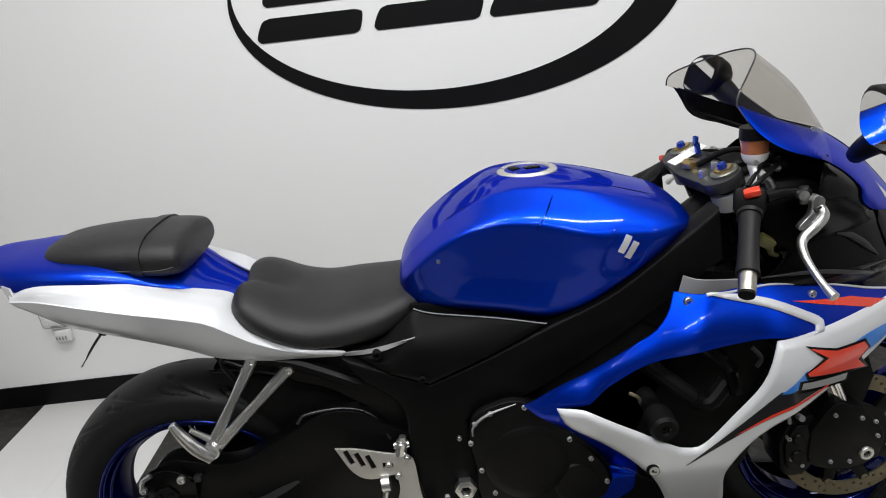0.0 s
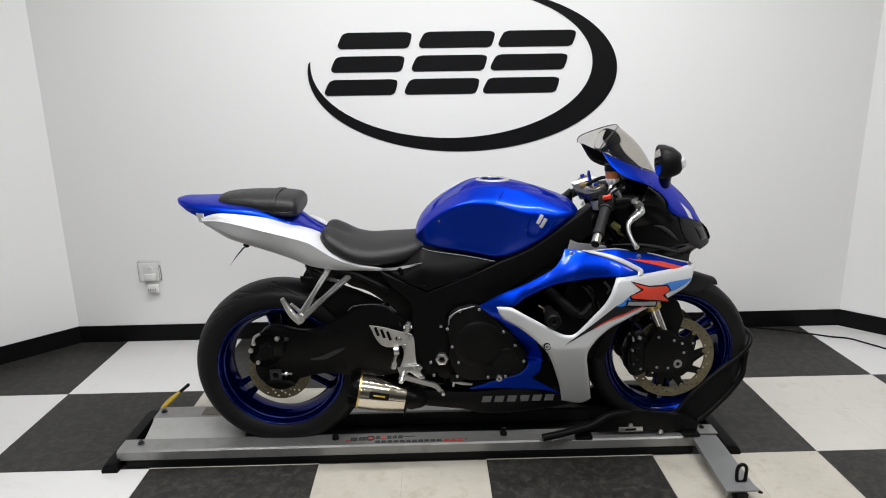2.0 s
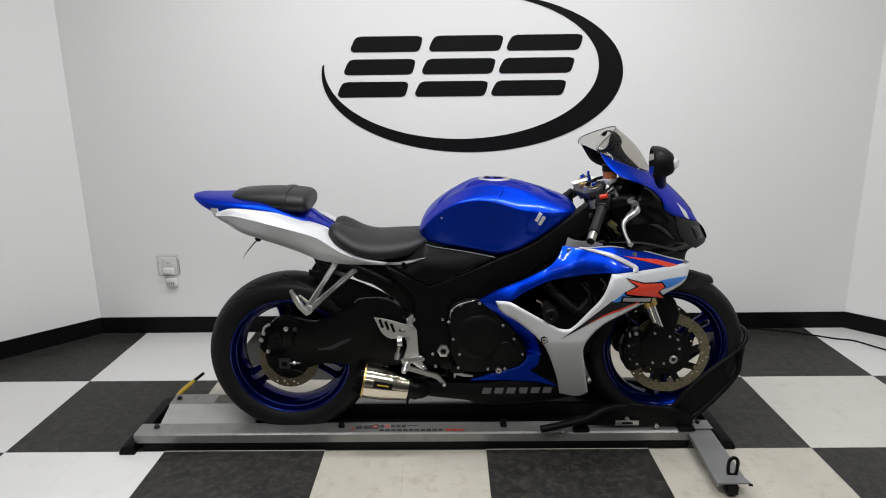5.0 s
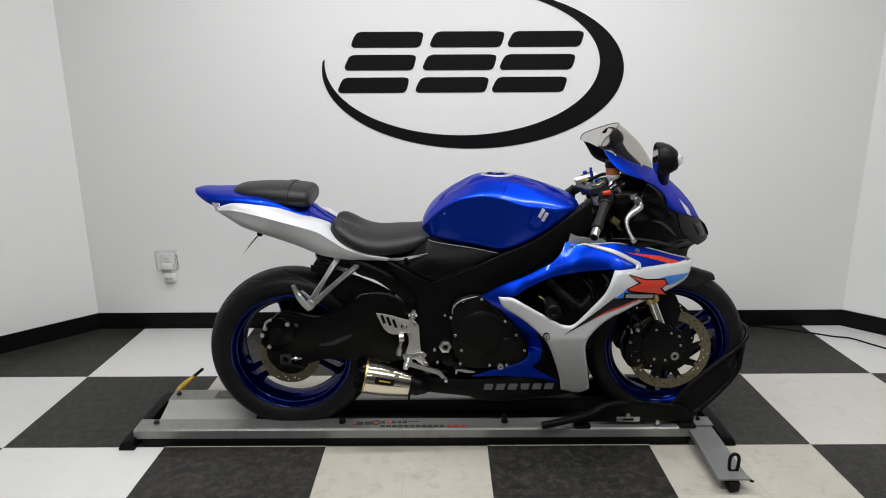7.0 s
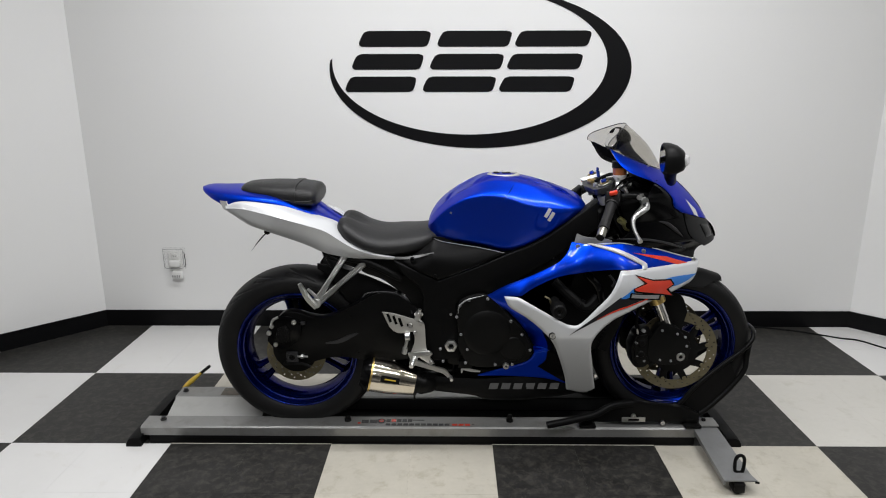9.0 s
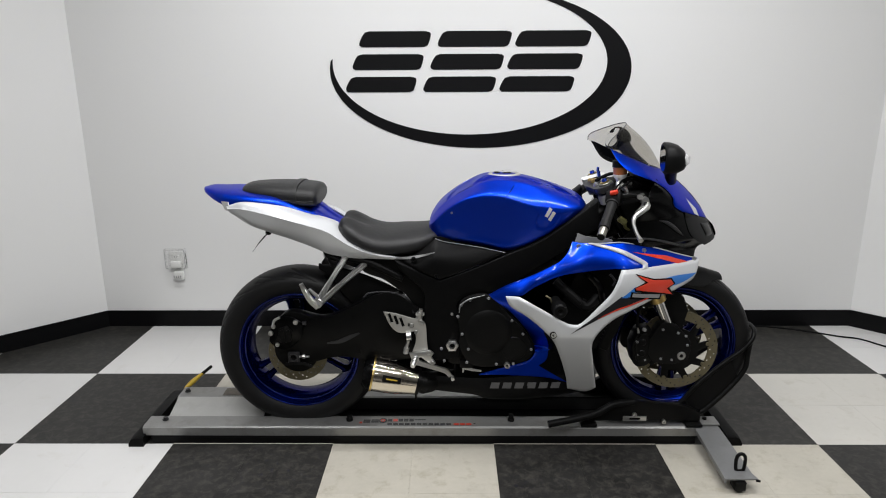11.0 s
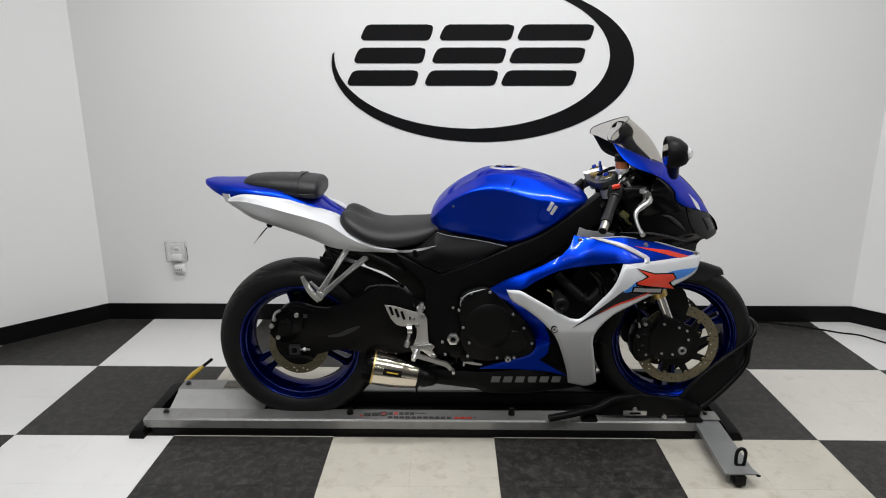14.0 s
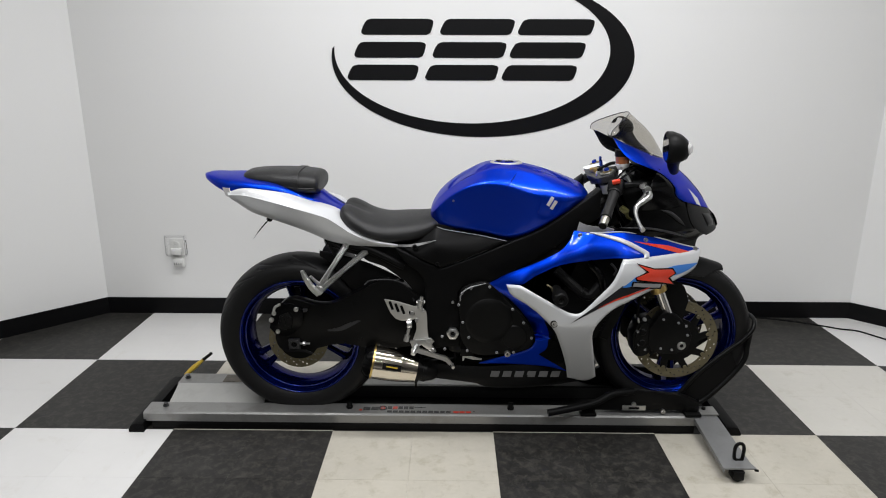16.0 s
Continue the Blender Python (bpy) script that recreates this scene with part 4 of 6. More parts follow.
under = part("undertail", loft([(-0.95, 0.885, 0.91, 0.060, 0.5), (-0.86, 0.850, 0.90, 0.080, 0.5), (-0.70, 0.800, 0.87, 0.095, 0.5), (-0.58, 0.745, 0.83, 0.10, 0.5), (-0.40, 0.71, 0.78, 0.10, 0.5), (-0.25, 0.68, 0.76, 0.10, 0.5)], 24, 24, 4.0), BLACK_P, bike, "black undertail tray", smooth=60)
rim_line = [(-0.935, -0.132, 0.919), (-0.871, -0.151, 0.937), (-0.776, -0.150, 0.928), (-0.707, -0.123, 0.910), (-0.634, -0.092, 0.881), (-0.566, -0.062, 0.850), (-0.545, -0.078, 0.826), (-0.505, -0.115, 0.793), (-0.435, -0.146, 0.760), (-0.350, -0.150, 0.742)]
crease = [(-0.927, -0.148, 0.914), (-0.863, -0.174, 0.917), (-0.784, -0.185, 0.901), (-0.708, -0.183, 0.879), (-0.646, -0.175, 0.859), (-0.588, -0.168, 0.838), (-0.549, -0.164, 0.812), (-0.505, -0.159, 0.782), (-0.435, -0.156, 0.754), (-0.350, -0.152, 0.740)]
flank = [(-0.919, -0.141, 0.900), (-0.854, -0.156, 0.876), (-0.780, -0.163, 0.853), (-0.708, -0.161, 0.832), (-0.646, -0.156, 0.808), (-0.593, -0.153, 0.785), (-0.549, -0.152, 0.772), (-0.500, -0.151, 0.757), (-0.435, -0.151, 0.745), (-0.350, -0.151, 0.737)]
foot_l = [(-0.915, -0.130, 0.894), (-0.854, -0.136, 0.854), (-0.790, -0.139, 0.831), (-0.708, -0.138, 0.802), (-0.646, -0.136, 0.777), (-0.593, -0.136, 0.753), (-0.549, -0.137, 0.743), (-0.500, -0.138, 0.736), (-0.435, -0.142, 0.735), (-0.350, -0.150, 0.734)]
crest = [(-0.931, -0.140, 0.918), (-0.867, -0.164, 0.931), (-0.780, -0.169, 0.918), (-0.708, -0.155, 0.899), (-0.640, -0.138, 0.877), (-0.577, -0.120, 0.856), (-0.549, -0.124, 0.827), (-0.508, -0.140, 0.791), (-0.435, -0.152, 0.758), (-0.350, -0.151, 0.7413)]
side_panel = join(skin([rim_line, crest, crease], 44, 10, 0.003), skin([crease, flank, foot_l], 44, 12, 0.003))
both("tail_side_panel", side_panel, WHITE, bike, "pearl white tail side panel", smooth=40)
# the lit edge of the black plastic, put in as a grey strip
spearw = skin([[(-0.35, -0.157, 0.743), (-0.31, -0.160, 0.745), (-0.27, -0.164, 0.752), (-0.215, -0.164, 0.762)], [(-0.35, -0.155, 0.735), (-0.31, -0.162, 0.737), (-0.27, -0.168, 0.744), (-0.215, -0.158, 0.759)]], 20, 4, 0.002)
both("seat_trim", spearw, GREYTXT, bike)
lamp_b = skin([[(-0.957, -0.116, 0.933), (-0.925, -0.142, 0.935)], [(-0.944, -0.124, 0.905), (-0.917, -0.147, 0.901)]], 6, 5, 0.003)
both("tail_indicator", lamp_b, LENS, bike, "clear tail indicator lens")
part("tail_light", loft([(-0.985, 0.912, 0.925, 0.055, 0.5), (-0.965, 0.900, 0.925, 0.072, 0.5), (-0.94, 0.893, 0.92, 0.085, 0.5)], 10, 20), TAILRED, bike, "dark red tail light")
stub = part("plate_light_arm", tube([(-0.80, -0.03, 0.838), (-0.800, -0.09, 0.828), (-0.800, -0.118, 0.822)], 0.011, 8, 8), BLACK_P, bike)
part("stub_blade", skin([[(-0.797, -0.112, 0.822), (-0.825, -0.112, 0.794), (-0.858, -0.112, 0.757)], [(-0.814, -0.112, 0.812), (-0.842, -0.112, 0.780), (-0.860, -0.112, 0.752)]], 8, 3, 0.008), YOKE, stub)
seat_bm = loft([(-0.562, 0.800, 0.838, 0.090, 0.5), (-0.552, 0.790, 0.861, 0.120, 0.42), (-0.530, 0.780, 0.867, 0.140, 0.38), (-0.500, 0.770, 0.855, 0.152, 0.35), (-0.455, 0.753, 0.830, 0.160, 0.34), (-0.40, 0.741, 0.817, 0.162, 0.34),
                (-0.33, 0.736, 0.820, 0.158, 0.38), (-0.27, 0.740, 0.823, 0.140, 0.45), (-0.22, 0.752, 0.830, 0.114, 0.5), (-0.185, 0.766, 0.832, 0.09, 0.5), (-0.165, 0.783, 0.826, 0.07, 0.5)], 60, 48, 2.7)
for v in seat_bm.verts:   # the cleft between the two rear humps
    if v.co.x < -0.44 and v.co.z > 0.82:
        v.co.z -= 0.020 * math.exp(-(v.co.y / 0.035) ** 2) * min(1.0, (-0.44 - v.co.x) / 0.06)
seat = part("rider_seat", seat_bm, SEAT, bike, "black vinyl rider seat", smooth=80)
pil = [(-0.903, 0.944, 0.964, 0.040, 0.5), (-0.899, 0.936, 0.974, 0.058, 0.45), (-0.885, 0.929, 0.981, 0.076, 0.42), (-0.85, 0.924, 0.985, 0.094, 0.40), (-0.78, 0.916, 0.987, 0.109, 0.38), (-0.70, 0.906, 0.984, 0.117, 0.38), (-0.660, 0.902, 0.980, 0.117, 0.42), (-0.638, 0.904, 0.974, 0.113, 0.46), (-0.628, 0.914, 0.962, 0.100, 0.5)]
pillion = part("pillion_seat", loft(pil, 64, 48, 2.8), SEAT, bike, "black vinyl passenger seat", smooth=80)
for sgn in (1, -1):
    part("piping", tube([(-0.885, sgn * -0.0765, 0.948), (-0.85, sgn * -0.0945, 0.944), (-0.78, sgn * -0.1095, 0.938), (-0.70, sgn * -0.1175, 0.931), (-0.660, sgn * -0.1175, 0.929), (-0.640, sgn * -0.1140, 0.931)], 0.0018, 6, 30), SEAT, pillion, "seat piping")
strap_rows = [(x, z0 - 0.002, z1 + 0.0035, w + 0.0035, k) for x, z0, z1, w, k in ((-0.716, 0.908, 0.985, 0.1155, 0.38), (-0.706, 0.9065, 0.9845, 0.117, 0.38), (-0.696, 0.906, 0.984, 0.117, 0.38))]
part("grab_strap", loft(strap_rows, 4, 48, 2.8), SEAT, pillion, "black grab strap", smooth=60)

# fuel tank: rings of key points, rear to front
TANK = [(-0.238, 0.805, 0.842, 0.060), (-0.228, 0.800, 0.868, 0.092), (-0.205, 0.795, 0.902, 0.120), (-0.165, 0.792, 0.937, 0.142), (-0.105, 0.785, 0.974, 0.160), (-0.04, 0.775, 1.006, 0.172), (0.03, 0.762, 1.013, 0.182),
        (0.095, 0.778, 1.005, 0.188), (0.16, 0.812, 0.989, 0.185), (0.22, 0.850, 0.968, 0.176), (0.265, 0.876, 0.951, 0.160), (0.295, 0.886, 0.938, 0.135), (0.308, 0.893, 0.926, 0.105), (0.313, 0.898, 0.918, 0.075)]
TANK_SHOULDER = ((-0.238, 0.826), (-0.228, 0.848), (-0.205, 0.876), (-0.165, 0.915), (-0.105, 0.950), (-0.04, 0.963), (0.02, 0.958), (0.06, 0.945), (0.10, 0.931), (0.16, 0.918), (0.22, 0.914), (0.265, 0.914), (0.295, 0.914), (0.308, 0.911), (0.313, 0.909))

SPREAD = np.linspace(-0.022, 0.022, 9)


def tank_half(x, z0, z1, w, n=60):
    """Half a cross-section: knee hollow, tight shoulder, sloping flank, crowned top. Pairs of (half width, height)."""
    zs = float(np.interp(x + SPREAD, [t[0] for t in TANK_SHOULDER], [t[1] for t in TANK_SHOULDER]).mean())
    lo, up = zs - z0, z1 - zs
    pts = [(0.80 * w, z0), (0.885 * w, z0 + 0.10 * lo), (0.935 * w, z0 + 0.36 * lo), (0.962 * w, z0 + 0.62 * lo), (0.990 * w, z0 + 0.86 * lo), (w, z0 + 0.96 * lo), (0.988 * w, zs + 0.05 * up),
           (0.90 * w, zs + 0.27 * up), (0.72 * w, zs + 0.58 * up), (0.615 * w, zs + 0.765 * up), (0.585 * w, zs + 0.81 * up), (0.53 * w, zs + 0.845 * up), (0.36 * w, zs + 0.915 * up), (0.18 * w, zs + 0.975 * up), (0, z1)]
    soft = [(0.80 * w, z0), (0.90 * w, z0 + 0.12 * lo), (0.955 * w, z0 + 0.36 * lo), (0.985 * w, z0 + 0.60 * lo), (w, z0 + 0.80 * lo), (0.992 * w, z0 + 0.96 * lo), (0.972 * w, zs + 0.10 * up),
            (0.90 * w, zs + 0.31 * up), (0.765 * w, zs + 0.57 * up), (0.66 * w, zs + 0.72 * up), (0.60 * w, zs + 0.79 * up), (0.53 * w, zs + 0.845 * up), (0.36 * w, zs + 0.915 * up), (0.18 * w, zs + 0.975 * up), (0, z1)]
    f = max(0.0, min(1.0, (x - 0.09) / 0.09))
    f = f * f * (3 - 2 * f)
    pts = [(a + (c - a) * f, b + (d - b) * f) for (a, b), (c, d) in zip(pts, soft)]
    half = []
    for y, z in cr(pts, n):
        v = (z - 0.893) / 0.054
        u = (x - 0.171 - 0.30 * (z - 0.893)) / 0.043
        m = max(0.0, min(1.0, (1.0 - (abs(u) ** 2.8 + abs(v) ** 2.8) ** (1 / 2.8)) / 0.22))
        half.append((y - m * m * (3 - 2 * m) * (0.0038 - 0.0012 * u) * max(0.0, min(1.0, 0.62 - 0.62 * v)), z))
    return half


rows = []
for x, z0, z1, w in cr(TANK, 190):
    c = tank_half(x, z0, z1, w, 84)
    rows.append([(x, -y, z) for y, z in c] + [(x, y, z) for y, z in c[::-1][1:]])
tank = part("fuel_tank", grid_mesh(rows, True, True), BLUE, bike, "glossy metallic blue fuel tank", smooth=70)
cap = part("filler_cap", moved(lathe([(0.0005, -0.006), (0.041, -0.006), (0.044, -0.013), (0.052, -0.014), (0.058, -0.010), (0.060, 0.004), (0.0005, 0.004)], 0, 0, 56), pose(0.030, 0.0, 0.999, -90, 0, 2)), HEEL, tank, "pale silver filler cap ring")
lid = part("cap_lid", moved(lathe([(0.0005, -0.0115), (0.030, -0.0115), (0.037, -0.010), (0.0415, -0.0075), (0.0415, -0.005), (0.0005, -0.005)], 0, 0, 48), pose(0.030, 0, 0.999, -90, 0, 2)), DARKLID, cap, "dark grey cap lid")
part("key_flap", moved(box(0, 0, 0, 0.030, 0.018, 0.005, 0.002), pose(0.040, 0.0, 1.0125, 0, 2, 15)), BLACK_G, cap)
part("lid_hinge", moved(box(0, 0, 0, 0.018, 0.024, 0.006, 0.002), pose(0.006, 0.004, 1.0125, 0, 2, 15)), BLACK_P, cap)
for k in range(5):
    a = k * 2 * math.pi / 5 + 0.3
    part("cap_bolt", moved(lathe([(0.0005, -0.0152), (0.0022, -0.0152), (0.0025, -0.012), (0.0005, -0.012)], 0.049 * math.cos(a), 0.049 * math.sin(a), 8), pose(0.030, 0, 0.999, -90, 0, 2)), ARM_GREY, cap)


def tank_y(x, z):
    """Near side of the tank at a place."""
    xs = [t[0] for t in TANK]
    z0, z1, w = (np.interp(x, xs, [t[k] for t in TANK]) for k in (1, 2, 3))
    c = tank_half(x, z0, z1, w)
    return -np.interp(z, [t[1] for t in c], [t[0] for t in c])


def tank_top(x, y):
    """Height of the tank's top at a place."""
    xs = [t[0] for t in TANK]
    c = tank_half(x, *(np.interp(x, xs, [t[k] for t in TANK]) for k in (1, 2, 3)))[::-1]
    return float(np.interp(abs(y), [t[0] for t in c], [t[1] for t in c]))


for pts in ([(0.154, 0.892), (0.164, 0.886), (0.180, 0.915), (0.170, 0.921)], [(0.166, 0.879), (0.176, 0.873), (0.192, 0.902), (0.182, 0.908)]):
    part("emblem_bar", panel(pts, tank_y, 0.003, 0.01, lift=0.003, roll=0), EMBLEM, tank, "slanted silver emblem bar", smooth=20)
seam = [(x, float(tank_y(x, z)) - 0.0002, z) for x, z in ((0.066, 0.996), (0.052, 0.984), (0.038, 0.970), (0.024, 0.957), (0.016, 0.948))]
part("tank_seam", tube(seam, [0.0008, 0.0018, 0.0008], 6, 14), BLUE_RIM, tank, "pressed seam in the tank")
for run in (((-0.035, -0.075), (-0.08, -0.082), (-0.13, -0.080), (-0.18, -0.060)), ((0.080, -0.045), (0.13, -0.066), (0.20, -0.072), (0.27, -0.065))):
    for sgn in (1, -1):
        part("tank_seam", tube([(x, sgn * y, tank_top(x, y)) for x, y in run], [0.0006, 0.0016, 0.0016, 0.0006], 6, 20), BLUE_RIM, tank, "pressed seam in the tank")
# a small reflection on the flank, modelled as a bright stud
part("tank_bolt", bolt(-0.158, float(tank_y(-0.158, 0.896)) , 0.896, 0.004), ALU, tank)
part("tank_trim", tube([(-0.215, -0.127, 0.801), (-0.18, -0.138, 0.7925), (-0.063, -0.158, 0.778), (0.025, -0.171, 0.762)], 0.0012, 8, 24), ARM_GREY, tank, "thin grey lower edge")


# fairing surfaces
def side_y(x, z):
    w = 0.279
    s = max(0.0, z - 0.655)
    w -= 3.9 * s * s
    if z < 0.5:
        w -= 0.100 * ((0.5 - z) / 0.22) ** 1.2
    k = max(0.0, min(1.0, (0.62 - z) / 0.16))
    w -= 0.28 * k * k * (3 - 2 * k) * max(0.0, 0.20 - x)
    q = 0.08 - x
    w -= 0.25 * (math.sqrt(q * q + 0.0009) + q)
    if x > 0.42:
        w -= 0.75 * (x - 0.42) ** 1.3
    return -w


def ease(t):
    t = max(0.0, min(1.0, t))
    return t * t * (3 - 2 * t)


UPPER_EDGE = [(-0.033, 0.626), (0.031, 0.666), (0.129, 0.702), (0.197, 0.735), (0.232, 0.769), (0.252, 0.803)]
EDGE_LINE = cr(UPPER_EDGE, 400)


def leg_y(x, z):
    """The blue panel: its leg turns in behind the white one, then flares to the belly."""
    k = max(0.0, min(1.0, (0.66 - z) / 0.30))
    m = max(0.0, min(1.0, (0.36 - x) / 0.20))
    j = max(0.0, min(1.0, (0.62 - z) / 0.16))
    w = -side_y(x, z) - 0.27 * j * j * (3 - 2 * j) * max(0.0, 0.20 - x) - 0.062 * k ** 1.4 * m * m * (3 - 2 * m) - 0.16 * max(0.0, 0.56 - z) * m * m * (3 - 2 * m)
    d = 0.540 * (x + 0.033) - 0.842 * (z - 0.626)
    h = max(0.0, d - 0.040)
    gap = math.sqrt(float(((EDGE_LINE[:, 0] - x) ** 2 + (EDGE_LINE[:, 1] - z) ** 2).min()))
    shift = ease((x + 0.05) / 0.18) * (1 - ease((x - 0.16) / 0.14))
    w += 0.0136 * math.exp(-(h / 0.045) ** 2) - 0.011 * max(0.0, 1 - gap / 0.045) ** 2 - 0.050 * shift * (1 - ease(gap / 0.13))
    if x > 0.06:
        edge_z = float(np.interp(x, (0.08, 0.139, 0.214, 0.289, 0.402), (0.634, 0.666, 0.700, 0.717, 0.726)))
        under = max(0.0, 1 - abs(z - edge_z) / 0.055) * max(0.0, min(1.0, (0.46 - x) / 0.08)) * min(1.0, (x - 0.06) / 0.05)
        w -= 0.017 * under * under
    if z < 0.40:
        w = max(w, 0.152 + 0.10 * max(0.0, z - 0.30))
    return -w


NOSE_A, NOSE_B, NOSE_N = Vector((0.587, 1.028)), Vector((0.802, 0.781)), Vector((0.754, 0.656))


def nose_front(t):
    p = NOSE_A.lerp(NOSE_B, t) + NOSE_N * 0.026 * 4 * t * (1 - t)
    return (p.x, p.y)


def nose_y(x, z):
    """Near side of the front cowl: round about its convex leading edge."""
    q = Vector((x, z)) - NOSE_A
    t = max(0.0, min(1.0, q.dot((NOSE_B - NOSE_A)) / (NOSE_B - NOSE_A).length_squared))
    d = max(0.0, 0.026 * 4 * t * (1 - t) - q.dot(NOSE_N))
    k = max(0.0, min(1.0, (1.105 - z) / 0.10))
    return -0.2 * max(0.0, 1 - (1 - min(d / 0.3, 1)) ** 2) ** 0.70 - 0.048 * k * k * (3 - 2 * k) * min(1.0, d / 0.07) * max(0.0, min(1.0, (z - 0.87) / 0.08))


BLUE_UP = edge_path(UPPER_EDGE, [(0.252, 0.803), (0.306, 0.802), (0.410, 0.804), (0.514, 0.786), (0.625, 0.751), (0.709, 0.724)],
                    [(0.709, 0.724), (0.620, 0.723), (0.490, 0.726), (0.402, 0.726)], [(0.402, 0.726), (0.289, 0.717), (0.214, 0.700), (0.139, 0.666), (0.080, 0.634)], [(0.080, 0.634), (0.026, 0.629)],
                    [(0.026, 0.629), (0.040, 0.595), (0.095, 0.563), (0.164, 0.503), (0.199, 0.451), (0.246, 0.324), (0.264, 0.266)], [(0.264, 0.266), (0.181, 0.286), (0.051, 0.295), (-0.060, 0.295)],
                    [(-0.060, 0.298), (0.009, 0.320), (0.091, 0.344), (0.128, 0.365), (0.139, 0.406), (0.098, 0.491), (0.041, 0.565), (-0.033, 0.626)])
WHITE_OUT = edge_path([(0.022, 0.630), (0.050, 0.633), (0.075, 0.630), (0.141, 0.593), (0.219, 0.548), (0.245, 0.539), (0.276, 0.544), (0.329, 0.600), (0.373, 0.653), (0.404, 0.724)],
                      [(0.404, 0.724), (0.490, 0.726), (0.620, 0.724), (0.711, 0.722)], [(0.711, 0.722), (0.704, 0.688), (0.679, 0.656), (0.595, 0.631), (0.505, 0.611), (0.405, 0.572), (0.345, 0.522), (0.319, 0.470), (0.332, 0.390), (0.364, 0.252)],
                      [(0.364, 0.252), (0.330, 0.229), (0.262, 0.246)], [(0.262, 0.246), (0.244, 0.324), (0.199, 0.451), (0.164, 0.503), (0.095, 0.563), (0.040, 0.595), (0.022, 0.630)])
blue_f = panel(BLUE_UP, eased(leg_y, 0.008), step=0.003, roll=0.0012, reach=0.012)
fairing = both("side_fairing", blue_f, BLUE, bike, "glossy blue side fairing", smooth=60)
# shade on the blue leg, laid over it as a black strip
inset = edge_path([(0.158, 0.492), (0.180, 0.440), (0.186, 0.400), (0.182, 0.360), (0.155, 0.335)], [(0.155, 0.335), (0.200, 0.306), (0.263, 0.268)], [(0.263, 0.268), (0.254, 0.300), (0.236, 0.372), (0.210, 0.445), (0.158, 0.492)])
part("leg_inset", panel(inset, leg_y, 0.001, 0.008, lift=0.002, roll=0), BLACK_G, fairing, "black strip for the shaded blue leg beside the white panel", smooth=60)
white_f = panel(WHITE_OUT, eased(side_y), step=0.005, lift=0.006, roll=0.006, reach=0.011)
fair_w = both("fairing_scoop", white_f, WHITE, bike, "pearl white lower fairing", smooth=60)
STRIPE = edge_path([(0.300, 0.804), (0.325, 0.803), (0.409, 0.785), (0.476, 0.754), (0.499, 0.738), (0.495, 0.722)], [(0.495, 0.722), (0.451, 0.724)], [(0.451, 0.724), (0.474, 0.724), (0.480, 0.734), (0.464, 0.745), (0.407, 0.772), (0.300, 0.804)])
part("accent_stripe", panel(STRIPE, leg_y, step=0.005, lift=0.007, roll=0.004, reach=0.008), WHITE, fairing, "white accent stripe", smooth=60)
for nm, pts, material, lift in (
        ("graphite_decal", edge_path([(0.240, 0.508), (0.331, 0.580), (0.402, 0.640)], [(0.402, 0.640), (0.535, 0.634)], [(0.535, 0.634), (0.443, 0.616), (0.350, 0.572), (0.240, 0.508)]), DARKDEC, 0.0072),
        ("red_pinstripe", edge_path([(0.325, 0.562), (0.405, 0.604), (0.510, 0.632)], [(0.510, 0.632), (0.525, 0.633)], [(0.525, 0.633), (0.410, 0.600), (0.325, 0.562)]), RED, 0.0084),
        ("blue_decal", edge_path([(0.510, 0.676), (0.592, 0.687), (0.697, 0.681)], [(0.697, 0.681), (0.654, 0.663), (0.590, 0.655), (0.510, 0.676)]), CYAN, 0.0072),
        ("blue_decal", edge_path([(0.402, 0.636), (0.448, 0.672)], [(0.448, 0.672), (0.455, 0.658), (0.425, 0.638), (0.402, 0.636)]), CYAN, 0.0076),
        ("decal_outline", [(0.448, 0.714), (0.515, 0.691), (0.589, 0.682), (0.604, 0.661), (0.580, 0.650), (0.605, 0.619), (0.548, 0.633), (0.448, 0.656), (0.443, 0.668), (0.485, 0.683)], BLACK_G, 0.0084),
        ("red_decal", [(0.456, 0.708), (0.515, 0.687), (0.585, 0.678), (0.598, 0.662), (0.570, 0.650), (0.596, 0.624), (0.550, 0.638), (0.452, 0.661), (0.448, 0.668), (0.495, 0.681)], RED, 0.0096),
        ("decal_outline", [(0.434, 0.656), (0.552, 0.636), (0.546, 0.615), (0.430, 0.633)], BLACK_G, 0.0080),
        ("silver_bar", [(0.440, 0.651), (0.545, 0.633), (0.541, 0.621), (0.437, 0.639)], GREYTXT, 0.0090),
        ("red_decal", [(0.447, 0.776), (0.576, 0.752), (0.674, 0.718), (0.632, 0.718), (0.552, 0.745)], RED, 0.0014)):
    base = fairing if lift < 0.004 else fair_w
    part(nm, panel(pts, leg_y if base is fairing else side_y, 0.0006, 0.012, lift=lift, roll=0), material, base, smooth=60)
part("edge_stripe", tube([(x, leg_y(x, z) - 0.001, z) for x, z in ((0.300, 0.8015), (0.355, 0.8025), (0.410, 0.8035), (0.462, 0.796), (0.514, 0.7855), (0.570, 0.769), (0.625, 0.7505), (0.690, 0.730))], 0.0022, 8, 50), WHITE, fairing, "thin white line along the upper edge")
for x, z in ((0.268, 0.794), (0.491, 0.776), (0.690, 0.727)):
    part("fairing_screw", bolt(x, leg_y(x, z) + 0.001, z, 0.008, 0.006), ALU, fairing, "silver fairing screw")
part("fairing_screw", bolt(0.184, side_y(0.184, 0.503) - 0.004, 0.503, 0.013, 0.004), BLACK_M, fair_w, "dark fairing bolt")
part("screw_ring", ring_solid(0.184, 0.503, 0.005, 0.009, side_y(0.184, 0.503) - 0.010, side_y(0.184, 0.503) - 0.004, 20), ALU, fair_w)
